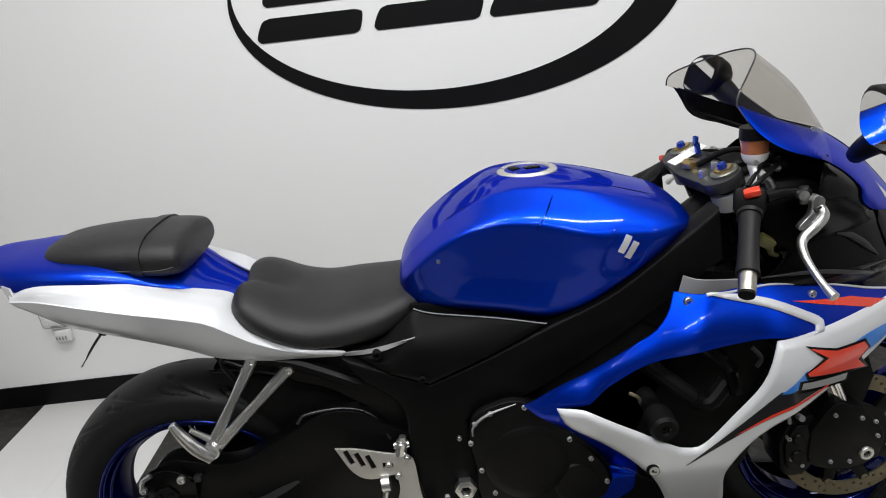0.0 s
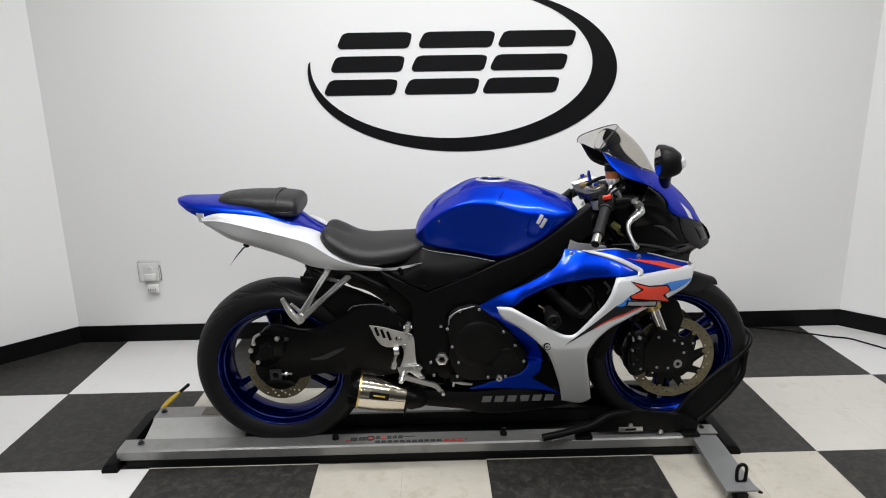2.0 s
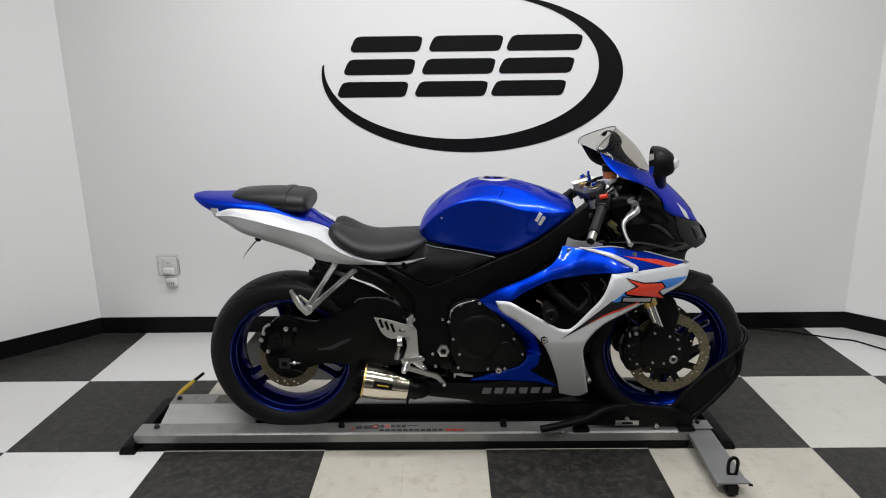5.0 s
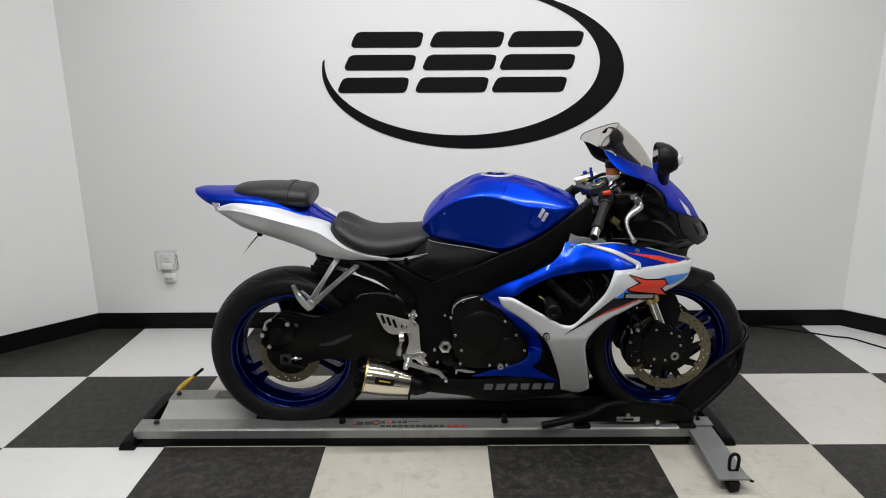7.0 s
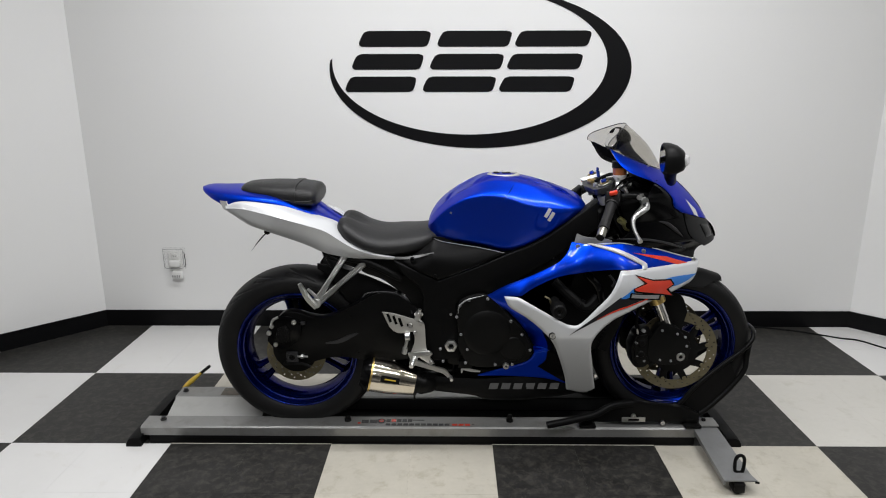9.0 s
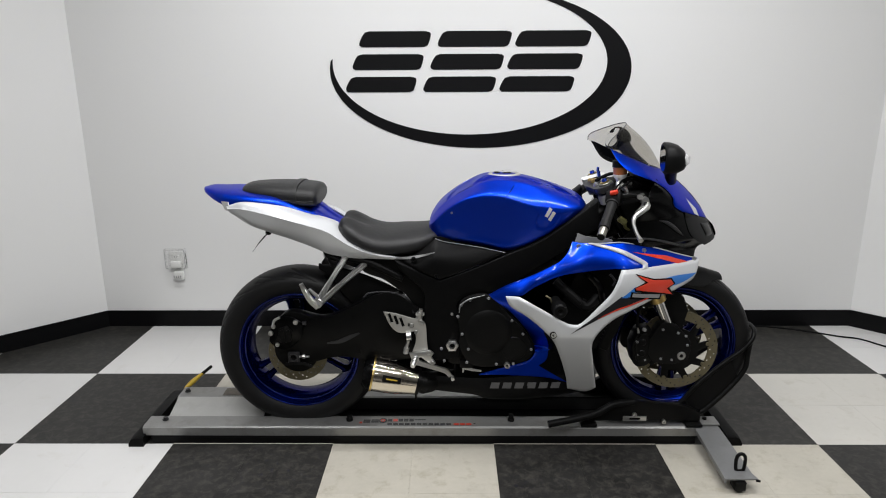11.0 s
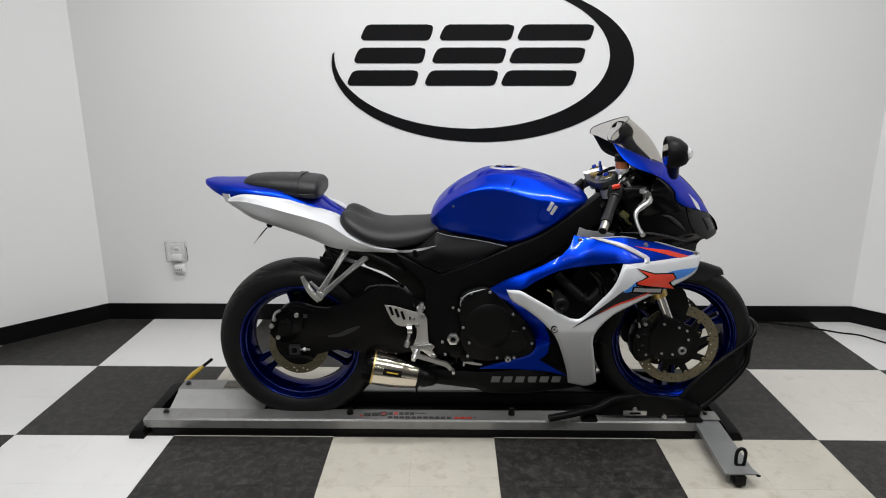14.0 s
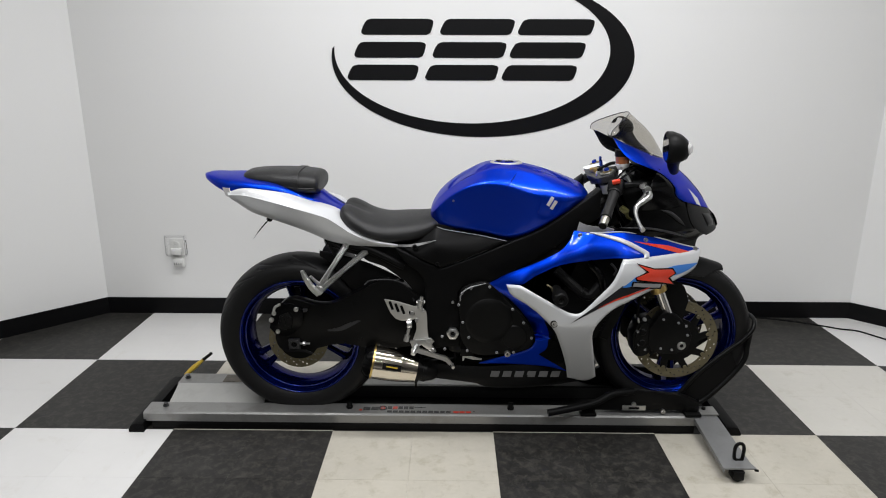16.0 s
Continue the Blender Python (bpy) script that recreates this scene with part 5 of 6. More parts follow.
part("inner_fairing", panel(edge_path([(0.05, 0.60), (0.14, 0.66), (0.29, 0.72), (0.42, 0.73)], [(0.42, 0.73), (0.45, 0.60), (0.36, 0.40)], [(0.36, 0.40), (0.24, 0.40), (0.05, 0.54)], [(0.05, 0.54), (0.05, 0.60)]), lambda x, z: -0.15, 0.003, 0.05, roll=0), BLACK_P, bike, "black inner duct")
part("fairing_infill", skin([[(0.267, -0.188, 0.834), (0.285, -0.189, 0.826), (0.302, -0.190, 0.822), (0.330, -0.190, 0.8185), (0.364, -0.190, 0.816), (0.385, -0.190, 0.810)], [(0.257, -0.186, 0.790), (0.275, -0.186, 0.790), (0.302, -0.186, 0.790), (0.330, -0.186, 0.790), (0.364, -0.186, 0.790), (0.385, -0.186, 0.790)]], 30, 8, 0.003), INFILL, bike, "grey fairing infill panel", smooth=60)
part("frame_shroud", panel(edge_path([(0.06, 0.62), (0.16, 0.69), (0.215, 0.75), (0.245, 0.805)], [(0.245, 0.805), (0.300, 0.815), (0.42, 0.80)], [(0.42, 0.80), (0.42, 0.70)], [(0.42, 0.70), (0.25, 0.68), (0.06, 0.62)]), lambda x, z: -0.135, 0.003, 0.03, roll=0), BLACK_P, bike, "black shroud behind the fairing")
belly = skin([[(-0.370, -0.070, 0.275), (-0.241, -0.125, 0.282), (-0.054, -0.150, 0.282), (0.06, -0.150, 0.290), (0.150, -0.145, 0.290), (0.38, -0.08, 0.275)], [(-0.370, -0.075, 0.25), (-0.241, -0.135, 0.255), (-0.05, -0.158, 0.25), (0.06, -0.158, 0.25), (0.150, -0.155, 0.25), (0.38, -0.085, 0.235)],
              [(-0.370, -0.06, 0.222), (-0.231, -0.12, 0.222), (-0.08, -0.14, 0.212), (-0.020, -0.140, 0.194), (0.136, -0.138, 0.194), (0.38, -0.07, 0.195)], [(-0.37, 0.0, 0.215), (-0.231, 0, 0.213), (-0.08, 0, 0.20), (-0.02, 0, 0.185), (0.136, 0, 0.185), (0.38, 0.0, 0.185)]], 40, 14, 0.003)
bp = both("belly_pan", belly, BLACK_P, bike, "matt black belly pan", smooth=60)
for k in range(6):
    x = -0.020 + 0.044 * k
    part("letter_bar", panel([(x, 0.247), (x + 0.031, 0.2465), (x + 0.037, 0.2695), (x + 0.006, 0.270)], lambda x, z: -0.1555 - 0.0028 * math.cos((x - 0.03) * 9) - 0.001, 0.001, 0.02, lift=0.002, roll=0), DIMTXT, bp, smooth=0)

# nose: black lower cowl, blue upper cowl, lamp, screen
NOSE_BLK = edge_path([(0.405, 0.789), (0.526, 0.780), (0.62, 0.748), (0.690, 0.712)], [(0.690, 0.712), (0.715, 0.756), (0.765, 0.768), (0.800, 0.776)], [(0.800, 0.776), (0.803, 0.790), (0.798, 0.806)], [(0.798, 0.806), (0.787, 0.826), (0.766, 0.848)], [(0.766, 0.848), (0.700, 0.870), (0.622, 0.895)], [(0.622, 0.895), (0.600, 0.952), (0.572, 0.985), (0.538, 1.012)], [(0.538, 1.012), (0.50, 0.965), (0.475, 0.90), (0.455, 0.86), (0.430, 0.83), (0.405, 0.812)], [(0.405, 0.812), (0.405, 0.789)])


def cowl_y(x, z):
    """The lower cowl: round like the nose, tucked behind the side fairing at its foot."""
    f = max(0.0, min(1.0, (0.80 - z) / 0.05))
    n = nose_y(x, z)
    return n + f * (max(n, side_y(x, z) + 0.010) - n)


nose_b = panel(NOSE_BLK, eased(cowl_y, 0.007), lift=-0.004, roll=0.002, step=0.007)
nose = both("lower_cowl", nose_b, BLACK_G, bike, "black front cowl side", smooth=60)
# highlights on the cowl's creases, built as lighter grey tubes
for run, rad0 in ((((0.545, 0.872), (0.575, 0.862), (0.606, 0.840), (0.636, 0.815)), 0.007), (((0.40, 0.818), (0.50, 0.814), (0.58, 0.797), (0.66, 0.766)), 0.004)):
    part("cowl_crease", tube([(x, cowl_y(x, z) + 0.002, z) for x, z in run], [0.001, rad0, rad0, 0.001], 8, 20), YOKE, nose)
bezel = edge_path([(0.645, 0.890), (0.700, 0.870), (0.762, 0.849)], [(0.762, 0.849), (0.785, 0.826), (0.796, 0.806)], [(0.796, 0.806), (0.801, 0.790), (0.798, 0.778)], [(0.798, 0.779), (0.765, 0.776), (0.728, 0.772)], [(0.728, 0.772), (0.692, 0.792), (0.662, 0.825), (0.645, 0.890)])
both("lamp_bezel", panel(bezel, nose_y, 0.002, 0.007, lift=0.001, roll=0.002), SATIN, bike, "satin dark grey lamp surround", smooth=60)
NOSE_BLU = edge_path([(0.372, 1.112), (0.436, 1.083), (0.528, 1.046), (0.586, 1.0285)], [(0.586, 1.0285)] + [nose_front(k / 8) for k in range(1, 6)] + [(0.764, 0.850)], [(0.764, 0.850), (0.700, 0.872), (0.630, 0.896)],
                     [(0.630, 0.896), (0.602, 0.914), (0.592, 0.930)], [(0.592, 0.930), (0.590, 0.948), (0.566, 0.976), (0.530, 0.999), (0.490, 1.015)], [(0.490, 1.015), (0.437, 1.037), (0.400, 1.066), (0.372, 1.112)])
nose_u = panel(NOSE_BLU, nose_y, lift=0.003, roll=0.003, reach=0.01, step=0.007)
both("cowl_liner", panel(NOSE_BLU, nose_y, 0.002, 0.012, lift=-0.007, roll=0.0), BLACK_P, bike, "black cowl lining", smooth=80)
part("cowl_liner", flip(panel(edge_path([(0.362, 1.114), (0.44, 1.080), (0.55, 1.034)], [(0.55, 1.034), (0.55, 1.000)], [(0.55, 1.000), (0.476, 1.021), (0.433, 1.035), (0.402, 1.058), (0.362, 1.114)]), nose_y, 0.002, 0.012, lift=-0.004, roll=0)), BLACK_P, bike, "black cowl lining", smooth=80)
upper = both("upper_cowl", nose_u, BLUE, bike, "glossy blue upper cowl", smooth=80)
# a bright reflection on the cowl's edge, painted as a white wedge
part("white_flash", panel([(0.655, 0.935), (0.700, 0.895), (0.712, 0.868), (0.690, 0.880)], nose_y, 0.0006, 0.01, lift=0.004, roll=0), WHITE, upper)
lamp_h = panel(edge_path([(0.712, 0.846), (0.760, 0.836)], [(0.760, 0.836), (0.778, 0.816), (0.782, 0.796)], [(0.782, 0.796), (0.738, 0.798)], [(0.738, 0.798), (0.712, 0.846)]), nose_y, lift=0.005, roll=0.004, step=0.008, reach=0.01)
both("headlamp", lamp_h, BLACK_G, bike, "dark glossy headlamp lens", smooth=60)
base_c = [(0.362, -0.165, 1.112), (0.390, -0.163, 1.099), (0.436, -0.155, 1.079), (0.528, -0.112, 1.043), (0.575, -0.050, 1.032), (0.590, 0, 1.028), (0.575, 0.050, 1.032), (0.528, 0.112, 1.043), (0.436, 0.155, 1.079), (0.390, 0.163, 1.099), (0.362, 0.165, 1.112)]
rim_c = [(0.358, -0.166, 1.114), (0.360, -0.163, 1.130), (0.372, -0.150, 1.143), (0.402, -0.110, 1.161), (0.438, -0.055, 1.180), (0.453, 0, 1.187), (0.438, 0.055, 1.180), (0.402, 0.110, 1.161), (0.372, 0.150, 1.143), (0.360, 0.163, 1.130), (0.358, 0.166, 1.114)]
mid_c = [tuple(np.array(a) * 0.5 + np.array(b) * 0.5 + np.array((0.010, 0, 0.010)) * (1 - abs(a[1]) / 0.17)) for a, b in zip(base_c, rim_c)]
screen = part("windscreen", skin([base_c, mid_c, rim_c], 48, 12), SMOKE, bike, "smoked clear bubble windscreen", smooth=80)
part("screen_edge", tube(rim_c, 0.0016, 6, 80), YOKE, screen, "dark screen edge")
for s in (-1, 1):
    part("screen_screw", moved(bolt(0, 0, 0, 0.0035, 0.003), pose(0.505, s * 0.132, 1.055, 0, 0, 0 if s < 0 else 180)), ALU, screen)
inner_n = skin([[(0.42, -0.140, 1.056), (0.47, -0.138, 1.036), (0.54, -0.130, 1.005)], [(0.47, -0.08, 1.036), (0.53, -0.07, 1.012), (0.57, -0.06, 0.992)], [(0.47, 0.08, 1.036), (0.53, 0.07, 1.012), (0.57, 0.06, 0.992)], [(0.42, 0.140, 1.056), (0.47, 0.138, 1.036), (0.54, 0.130, 1.005)]], 12, 16, 0.003)
part("dash_surround", inner_n, BLACK_P, bike, "black inner cowl behind the screen", smooth=60)
part("instrument", moved(box(0, 0, 0, 0.045, 0.17, 0.05, 0.014), pose(0.515, 0.0, 1.010, 0, -35, 0)), BLACK_P, bike, "black instrument cluster")
part("cowl_bracket", tube([(0.42, -0.10, 0.90), (0.50, -0.09, 0.97), (0.56, -0.05, 0.98)], 0.012, 8, 10), BLACK_M, bike)
part("wiring_loom", tube([(0.36, -0.03, 0.93), (0.42, -0.06, 0.99), (0.47, -0.04, 0.95), (0.52, -0.07, 0.90)], 0.008, 8, 20), BLACK_P, bike)
part("wiring_loom", tube([(0.40, -0.10, 0.98), (0.44, -0.125, 1.00), (0.48, -0.10, 0.97), (0.50, -0.11, 0.90)], 0.006, 8, 20), BLACK_P, bike)
part("cowl_core", loft([(0.40, 0.83, 0.99, 0.11, 0.5), (0.50, 0.80, 0.99, 0.135, 0.5), (0.62, 0.78, 0.92, 0.115, 0.5), (0.70, 0.775, 0.86, 0.075, 0.5)], 12, 20, 3), BLACK_P, bike, "dark cowl inside")
part("steering_head", loft([(0.26, 0.78, 0.83, 0.07, 0.5), (0.33, 0.78, 0.875, 0.075, 0.5), (0.40, 0.78, 0.92, 0.07, 0.5), (0.44, 0.79, 0.90, 0.05, 0.5)], 10, 20, 4), BLACK_M, bike, "black steering head casting")
tab = part("cowl_tab", plate([(0.503, 1.002), (0.539, 0.998), (0.533, 0.972), (0.507, 0.951), (0.500, 0.967)], -0.034, -0.030, bev=0.001), PLASTW, bike, "white plastic tab on the cowl bracket", smooth=30)
part("tab_screw", bolt(0.521, -0.034, 0.989, 0.005, 0.003), BLACK_P, tab)
plug = part("wiring_connector", moved(box(0, 0, 0, 0.030, 0.020, 0.020, 0.004), pose(0.420, -0.165, 0.872, 15, 35, 0)), OLIVE, bike, "olive wiring connector")
part("connector_tail", tube([(0.428, -0.165, 0.862), (0.434, -0.160, 0.846), (0.450, -0.150, 0.836)], [0.007, 0.005, 0.004], 8, 8), OLIVE, plug)
for s in (-1, 1):
    aim = Matrix.Translation((0.51, s * -0.325, 1.102)) @ Matrix.Rotation(radians(s * -9), 4, "Z") @ Matrix.Rotation(radians(0 if s > 0 else 20), 4, "Y") @ Matrix.Translation((-0.51, s * 0.325, -1.102))

    def oval(x, yc, zc, hy, hz):
        return [(x, s * (yc + hy * math.copysign(abs(math.cos(a)) ** 0.75, math.cos(a))), zc + hz * math.copysign(abs(math.sin(a)) ** 0.75, math.sin(a)) + 0.1 * hy * math.cos(a)) for a in np.linspace(0, 2 * math.pi, 32, endpoint=False)]

    shell = [oval(*k) for k in ((0.490, -0.325, 1.102, 0.060, 0.042), (0.494, -0.325, 1.102, 0.064, 0.046), (0.510, -0.326, 1.102, 0.064, 0.046), (0.532, -0.327, 1.101, 0.057, 0.040), (0.548, -0.328, 1.099, 0.044, 0.030), (0.556, -0.330, 1.098, 0.026, 0.016))]
    mr = part("mirror", moved(grid_mesh(shell, True, True), aim), BLACK_P, bike, "black mirror housing", smooth=60)
    part("mirror_glass", moved(grid_mesh([oval(0.4885, -0.325, 1.102, 0.056 * f, 0.038 * f) for f in (1, 0.02)], True), aim), MIRROR, mr, "mirror glass", smooth=60)
    part("mirror_stalk", tube([(0.585, s * -0.135, 1.003), (0.562, s * -0.190, 1.028), (0.543, s * -0.245, 1.052), (0.530, s * -0.295, 1.078)], [0.016, 0.019, 0.021, 0.026], 14, 18), BLACK_P, mr)
    part("mirror_lens", moved(loft([(0.0, -0.022, 0.022, 0.030, 0.5), (0.010, -0.020, 0.020, 0.028, 0.5), (0.018, -0.012, 0.012, 0.018, 0.5)], 8, 20, 2.4), aim @ pose(0.5445, s * -0.345, 1.100, 0, 0, s * -25)), LENS, mr, "clear indicator lens")

# forks, bars and controls
FORK_TOP, FORK_LOW = Vector((0.402, 0, 1.000)), Vector((0.668, 0, 0.365))


def on_fork(z, y):
    t = (z - FORK_LOW.z) / (FORK_TOP.z - FORK_LOW.z)
    p = FORK_LOW.lerp(FORK_TOP, t)
    return (p.x, y, z)


def crown(z, y):
    """A place on the fork's upper end, in the clamps."""
    return (0.366 + 0.42 * (1.0 - z), y, z)


for s in (-1, 1):
    fk = part("fork_leg", tube([on_fork(0.60, s * 0.100), crown(0.90, s * 0.100), crown(0.986, s * 0.100)], [0.027, 0.027, 0.0265], 24), BLACK_G, bike, "black upper fork tube")
    part("stanchion", tube([on_fork(0.44, s * 0.100), on_fork(0.61, s * 0.100)], 0.0205, 20), CHROME, fk, "polished fork stanchion")
    part("fork_collar", tube([on_fork(0.562, s * 0.100), on_fork(0.590, s * 0.100)], 0.030, 20), GOLD, fk, "gold fork collar")
    part("fork_foot", tube([on_fork(0.345, s * 0.100), on_fork(0.40, s * 0.100), on_fork(0.465, s * 0.100)], [0.030, 0.029, 0.027], 16), FRAME, fk, "black fork foot")
    part("fork_cap", tube([crown(0.985, s * 0.100), crown(0.991, s * 0.100), crown(0.993, s * 0.100)], [0.0245, 0.0245, 0.022], 28), CAPGREY, fk, "weathered grey fork cap")
    part("cap_hex", tube([crown(0.992, s * 0.100), crown(0.9965, s * 0.100)], 0.0165, 6), GOLD, fk, "gold hexagon on the fork cap")
    part("preload_adjuster", tube([crown(0.996, s * 0.100), crown(1.002, s * 0.100), crown(1.005, s * 0.100)], [0.0088, 0.0085, 0.007], 8), BLUEANO, fk, "blue preload adjuster")
    cp = part("front_caliper", plate(edge_path([(0.497, 0.395), (0.518, 0.448), (0.562, 0.462)], [(0.562, 0.462), (0.585, 0.400), (0.560, 0.325), (0.510, 0.322), (0.497, 0.395)]), min(s * 0.122, s * 0.050), max(s * 0.122, s * 0.050), bev=0.01), BLACK_M, bike, "black radial brake caliper", smooth=50)
    for x, z in ((0.513, 0.415), (0.520, 0.365), (0.545, 0.345), (0.575, 0.415)):
        part("bolt", moved(bolt(0, 0, 0, 0.005, 0.010), pose(x, s * 0.122, z, 0, 0, 0 if s < 0 else 180)), ARM_GREY, cp)
    part("caliper_body", plate(edge_path([(0.505, 0.400), (0.522, 0.440), (0.548, 0.446)], [(0.548, 0.446), (0.560, 0.395), (0.545, 0.345), (0.515, 0.342), (0.505, 0.400)]), min(s * 0.122, s * 0.131), max(s * 0.122, s * 0.131), bev=0.004), ENGINE, cp, smooth=50)
    for zz in (0.372, 0.414):
        part("piston_cover", moved(lathe([(0.0005, -0.006), (0.010, -0.006), (0.013, -0.003), (0.013, 0.002), (0.0005, 0.002)], 0, 0, 20), pose(0.531, s * 0.130, zz, 0, 0, 0 if s < 0 else 180)), BLACK_M, cp)
    part("bleed_nipple", tube([(0.518, s * 0.118, 0.446), (0.514, s * 0.120, 0.464)], [0.005, 0.003], 8), ALU, cp)
    part("banjo_bolt", tube([(0.536, s * 0.116, 0.458), (0.536, s * 0.130, 0.462)], 0.007, 8), ARM_GREY, cp)
    part("brake_hose", tube([(0.515, s * 0.105, 0.465), (0.520, s * 0.10, 0.53), (0.56, s * 0.09, 0.60)], 0.005, 8, 14), BLACK_P, cp)
part("fork_bracket", plate(edge_path([(0.555, 0.430), (0.600, 0.490), (0.660, 0.470)], [(0.660, 0.470), (0.705, 0.410), (0.700, 0.350)], [(0.700, 0.350), (0.640, 0.330), (0.560, 0.350), (0.555, 0.430)]), -0.134, -0.090, bev=0.006), BLACK_M, bike, "black fork foot bracket", smooth=50)
for x, z in ((0.684, 0.440), (0.692, 0.405), (0.600, 0.465), (0.640, 0.348), (0.600, 0.352), (0.655, 0.452)):
    part("bracket_bolt", bolt(x, -0.134, z, 0.0045, 0.005), ARM_GREY, bike)
part("axle_clamp", tube([on_fork(0.37, -0.108), (0.690, -0.108, 0.360)], 0.024, 16), BLACK_M, bike)
part("caliper_trim", box(0.542, -0.1235, 0.40, 0.004, 0.002, 0.04, 0), ALU, bike)
side = [(0.366 + 0.036 * math.cos(radians(a)), -0.100 + 0.036 * math.sin(radians(a))) for a in range(-190, 40, 12)]
yoke = [(0.322, 0.022), (0.321, 0.0), (0.322, -0.022), (0.326, -0.055)] + side + [(0.396, -0.058), (0.390, -0.030), (0.390, 0.030), (0.396, 0.058)] + [(x, -y) for x, y in side[::-1]] + [(0.326, 0.055)]
bm = plate(yoke, -0.014, 0.008, bev=0.003)
part("top_yoke", moved(bm, Matrix.Translation((0.366, 0, 0.976)) @ Matrix.Rotation(radians(-22), 4, "Y") @ Matrix.Translation((-0.366, 0, 0)) @ Matrix.Rotation(radians(90), 4, "X")), YOKE, bike, "dark alloy top yoke", smooth=50)
part("steering_nut", moved(lathe([(0.006, -0.010), (0.017, -0.010), (0.019, -0.007), (0.019, 0.004), (0.006, 0.004)], 0, 0, 6), pose(0.350, 0.0, 0.981, -90, 0, 0)), GOLD, bike, "gold steering nut")
part("ignition_lock", moved(lathe([(0.005, -0.010), (0.019, -0.010), (0.022, -0.004), (0.022, 0.004), (0.005, 0.004)], 0, 0, 24), pose(0.384, 0.040, 0.981, -90, 0, 0)), BLACK_M, bike, "black ignition lock")
part("yoke_bolt", moved(lathe([(0.002, -0.012), (0.007, -0.012), (0.008, -0.009), (0.008, 0.004), (0.002, 0.004)], 0, 0, 12), pose(0.372, -0.058, 0.986, -90, 0, 0)), ALU, bike)
part("yoke_bolt", moved(lathe([(0.002, -0.012), (0.007, -0.012), (0.008, -0.009), (0.008, 0.004), (0.002, 0.004)], 0, 0, 12), pose(0.346, -0.068, 0.976, -90, 0, 0)), ALU, bike)
part("yoke_cover", moved(box(0, 0, 0, 0.124, 0.018, 0.002, 0.0006), pose(0.357, 0.037, 0.994, 18, -5, 40)), PLASTW, bike, "white card lying on the yoke")
part("throttle_cable", tube([(0.385, -0.165, 0.968), (0.43, -0.150, 0.995), (0.465, -0.12, 1.005), (0.50, -0.09, 0.985)], 0.004, 8, 20), BLACK_P, bike)
part("throttle_cable", tube([(0.385, -0.160, 0.975), (0.425, -0.135, 1.008), (0.47, -0.10, 1.010), (0.51, -0.06, 0.98)], 0.004, 8, 20), BLACK_P, bike)
part("cable_guide", tube([(0.418, -0.140, 0.985), (0.430, -0.142, 0.975), (0.436, -0.145, 0.962)], 0.007, 8, 8), ALU, bike, "bright cable guide")
part("cable_guide", tube([(0.436, -0.138, 0.998), (0.450, -0.138, 0.994)], 0.006, 8), ALU, bike, "bright cable guide")
part("ignition_key", join(tube([(0.381, 0.042, 0.988), (0.377, 0.044, 1.012)], 0.006, 8), box(0.375, 0.045, 1.018, 0.008, 0.014, 0.016, 0.002)), BLUEANO, bike, "blue ignition key")
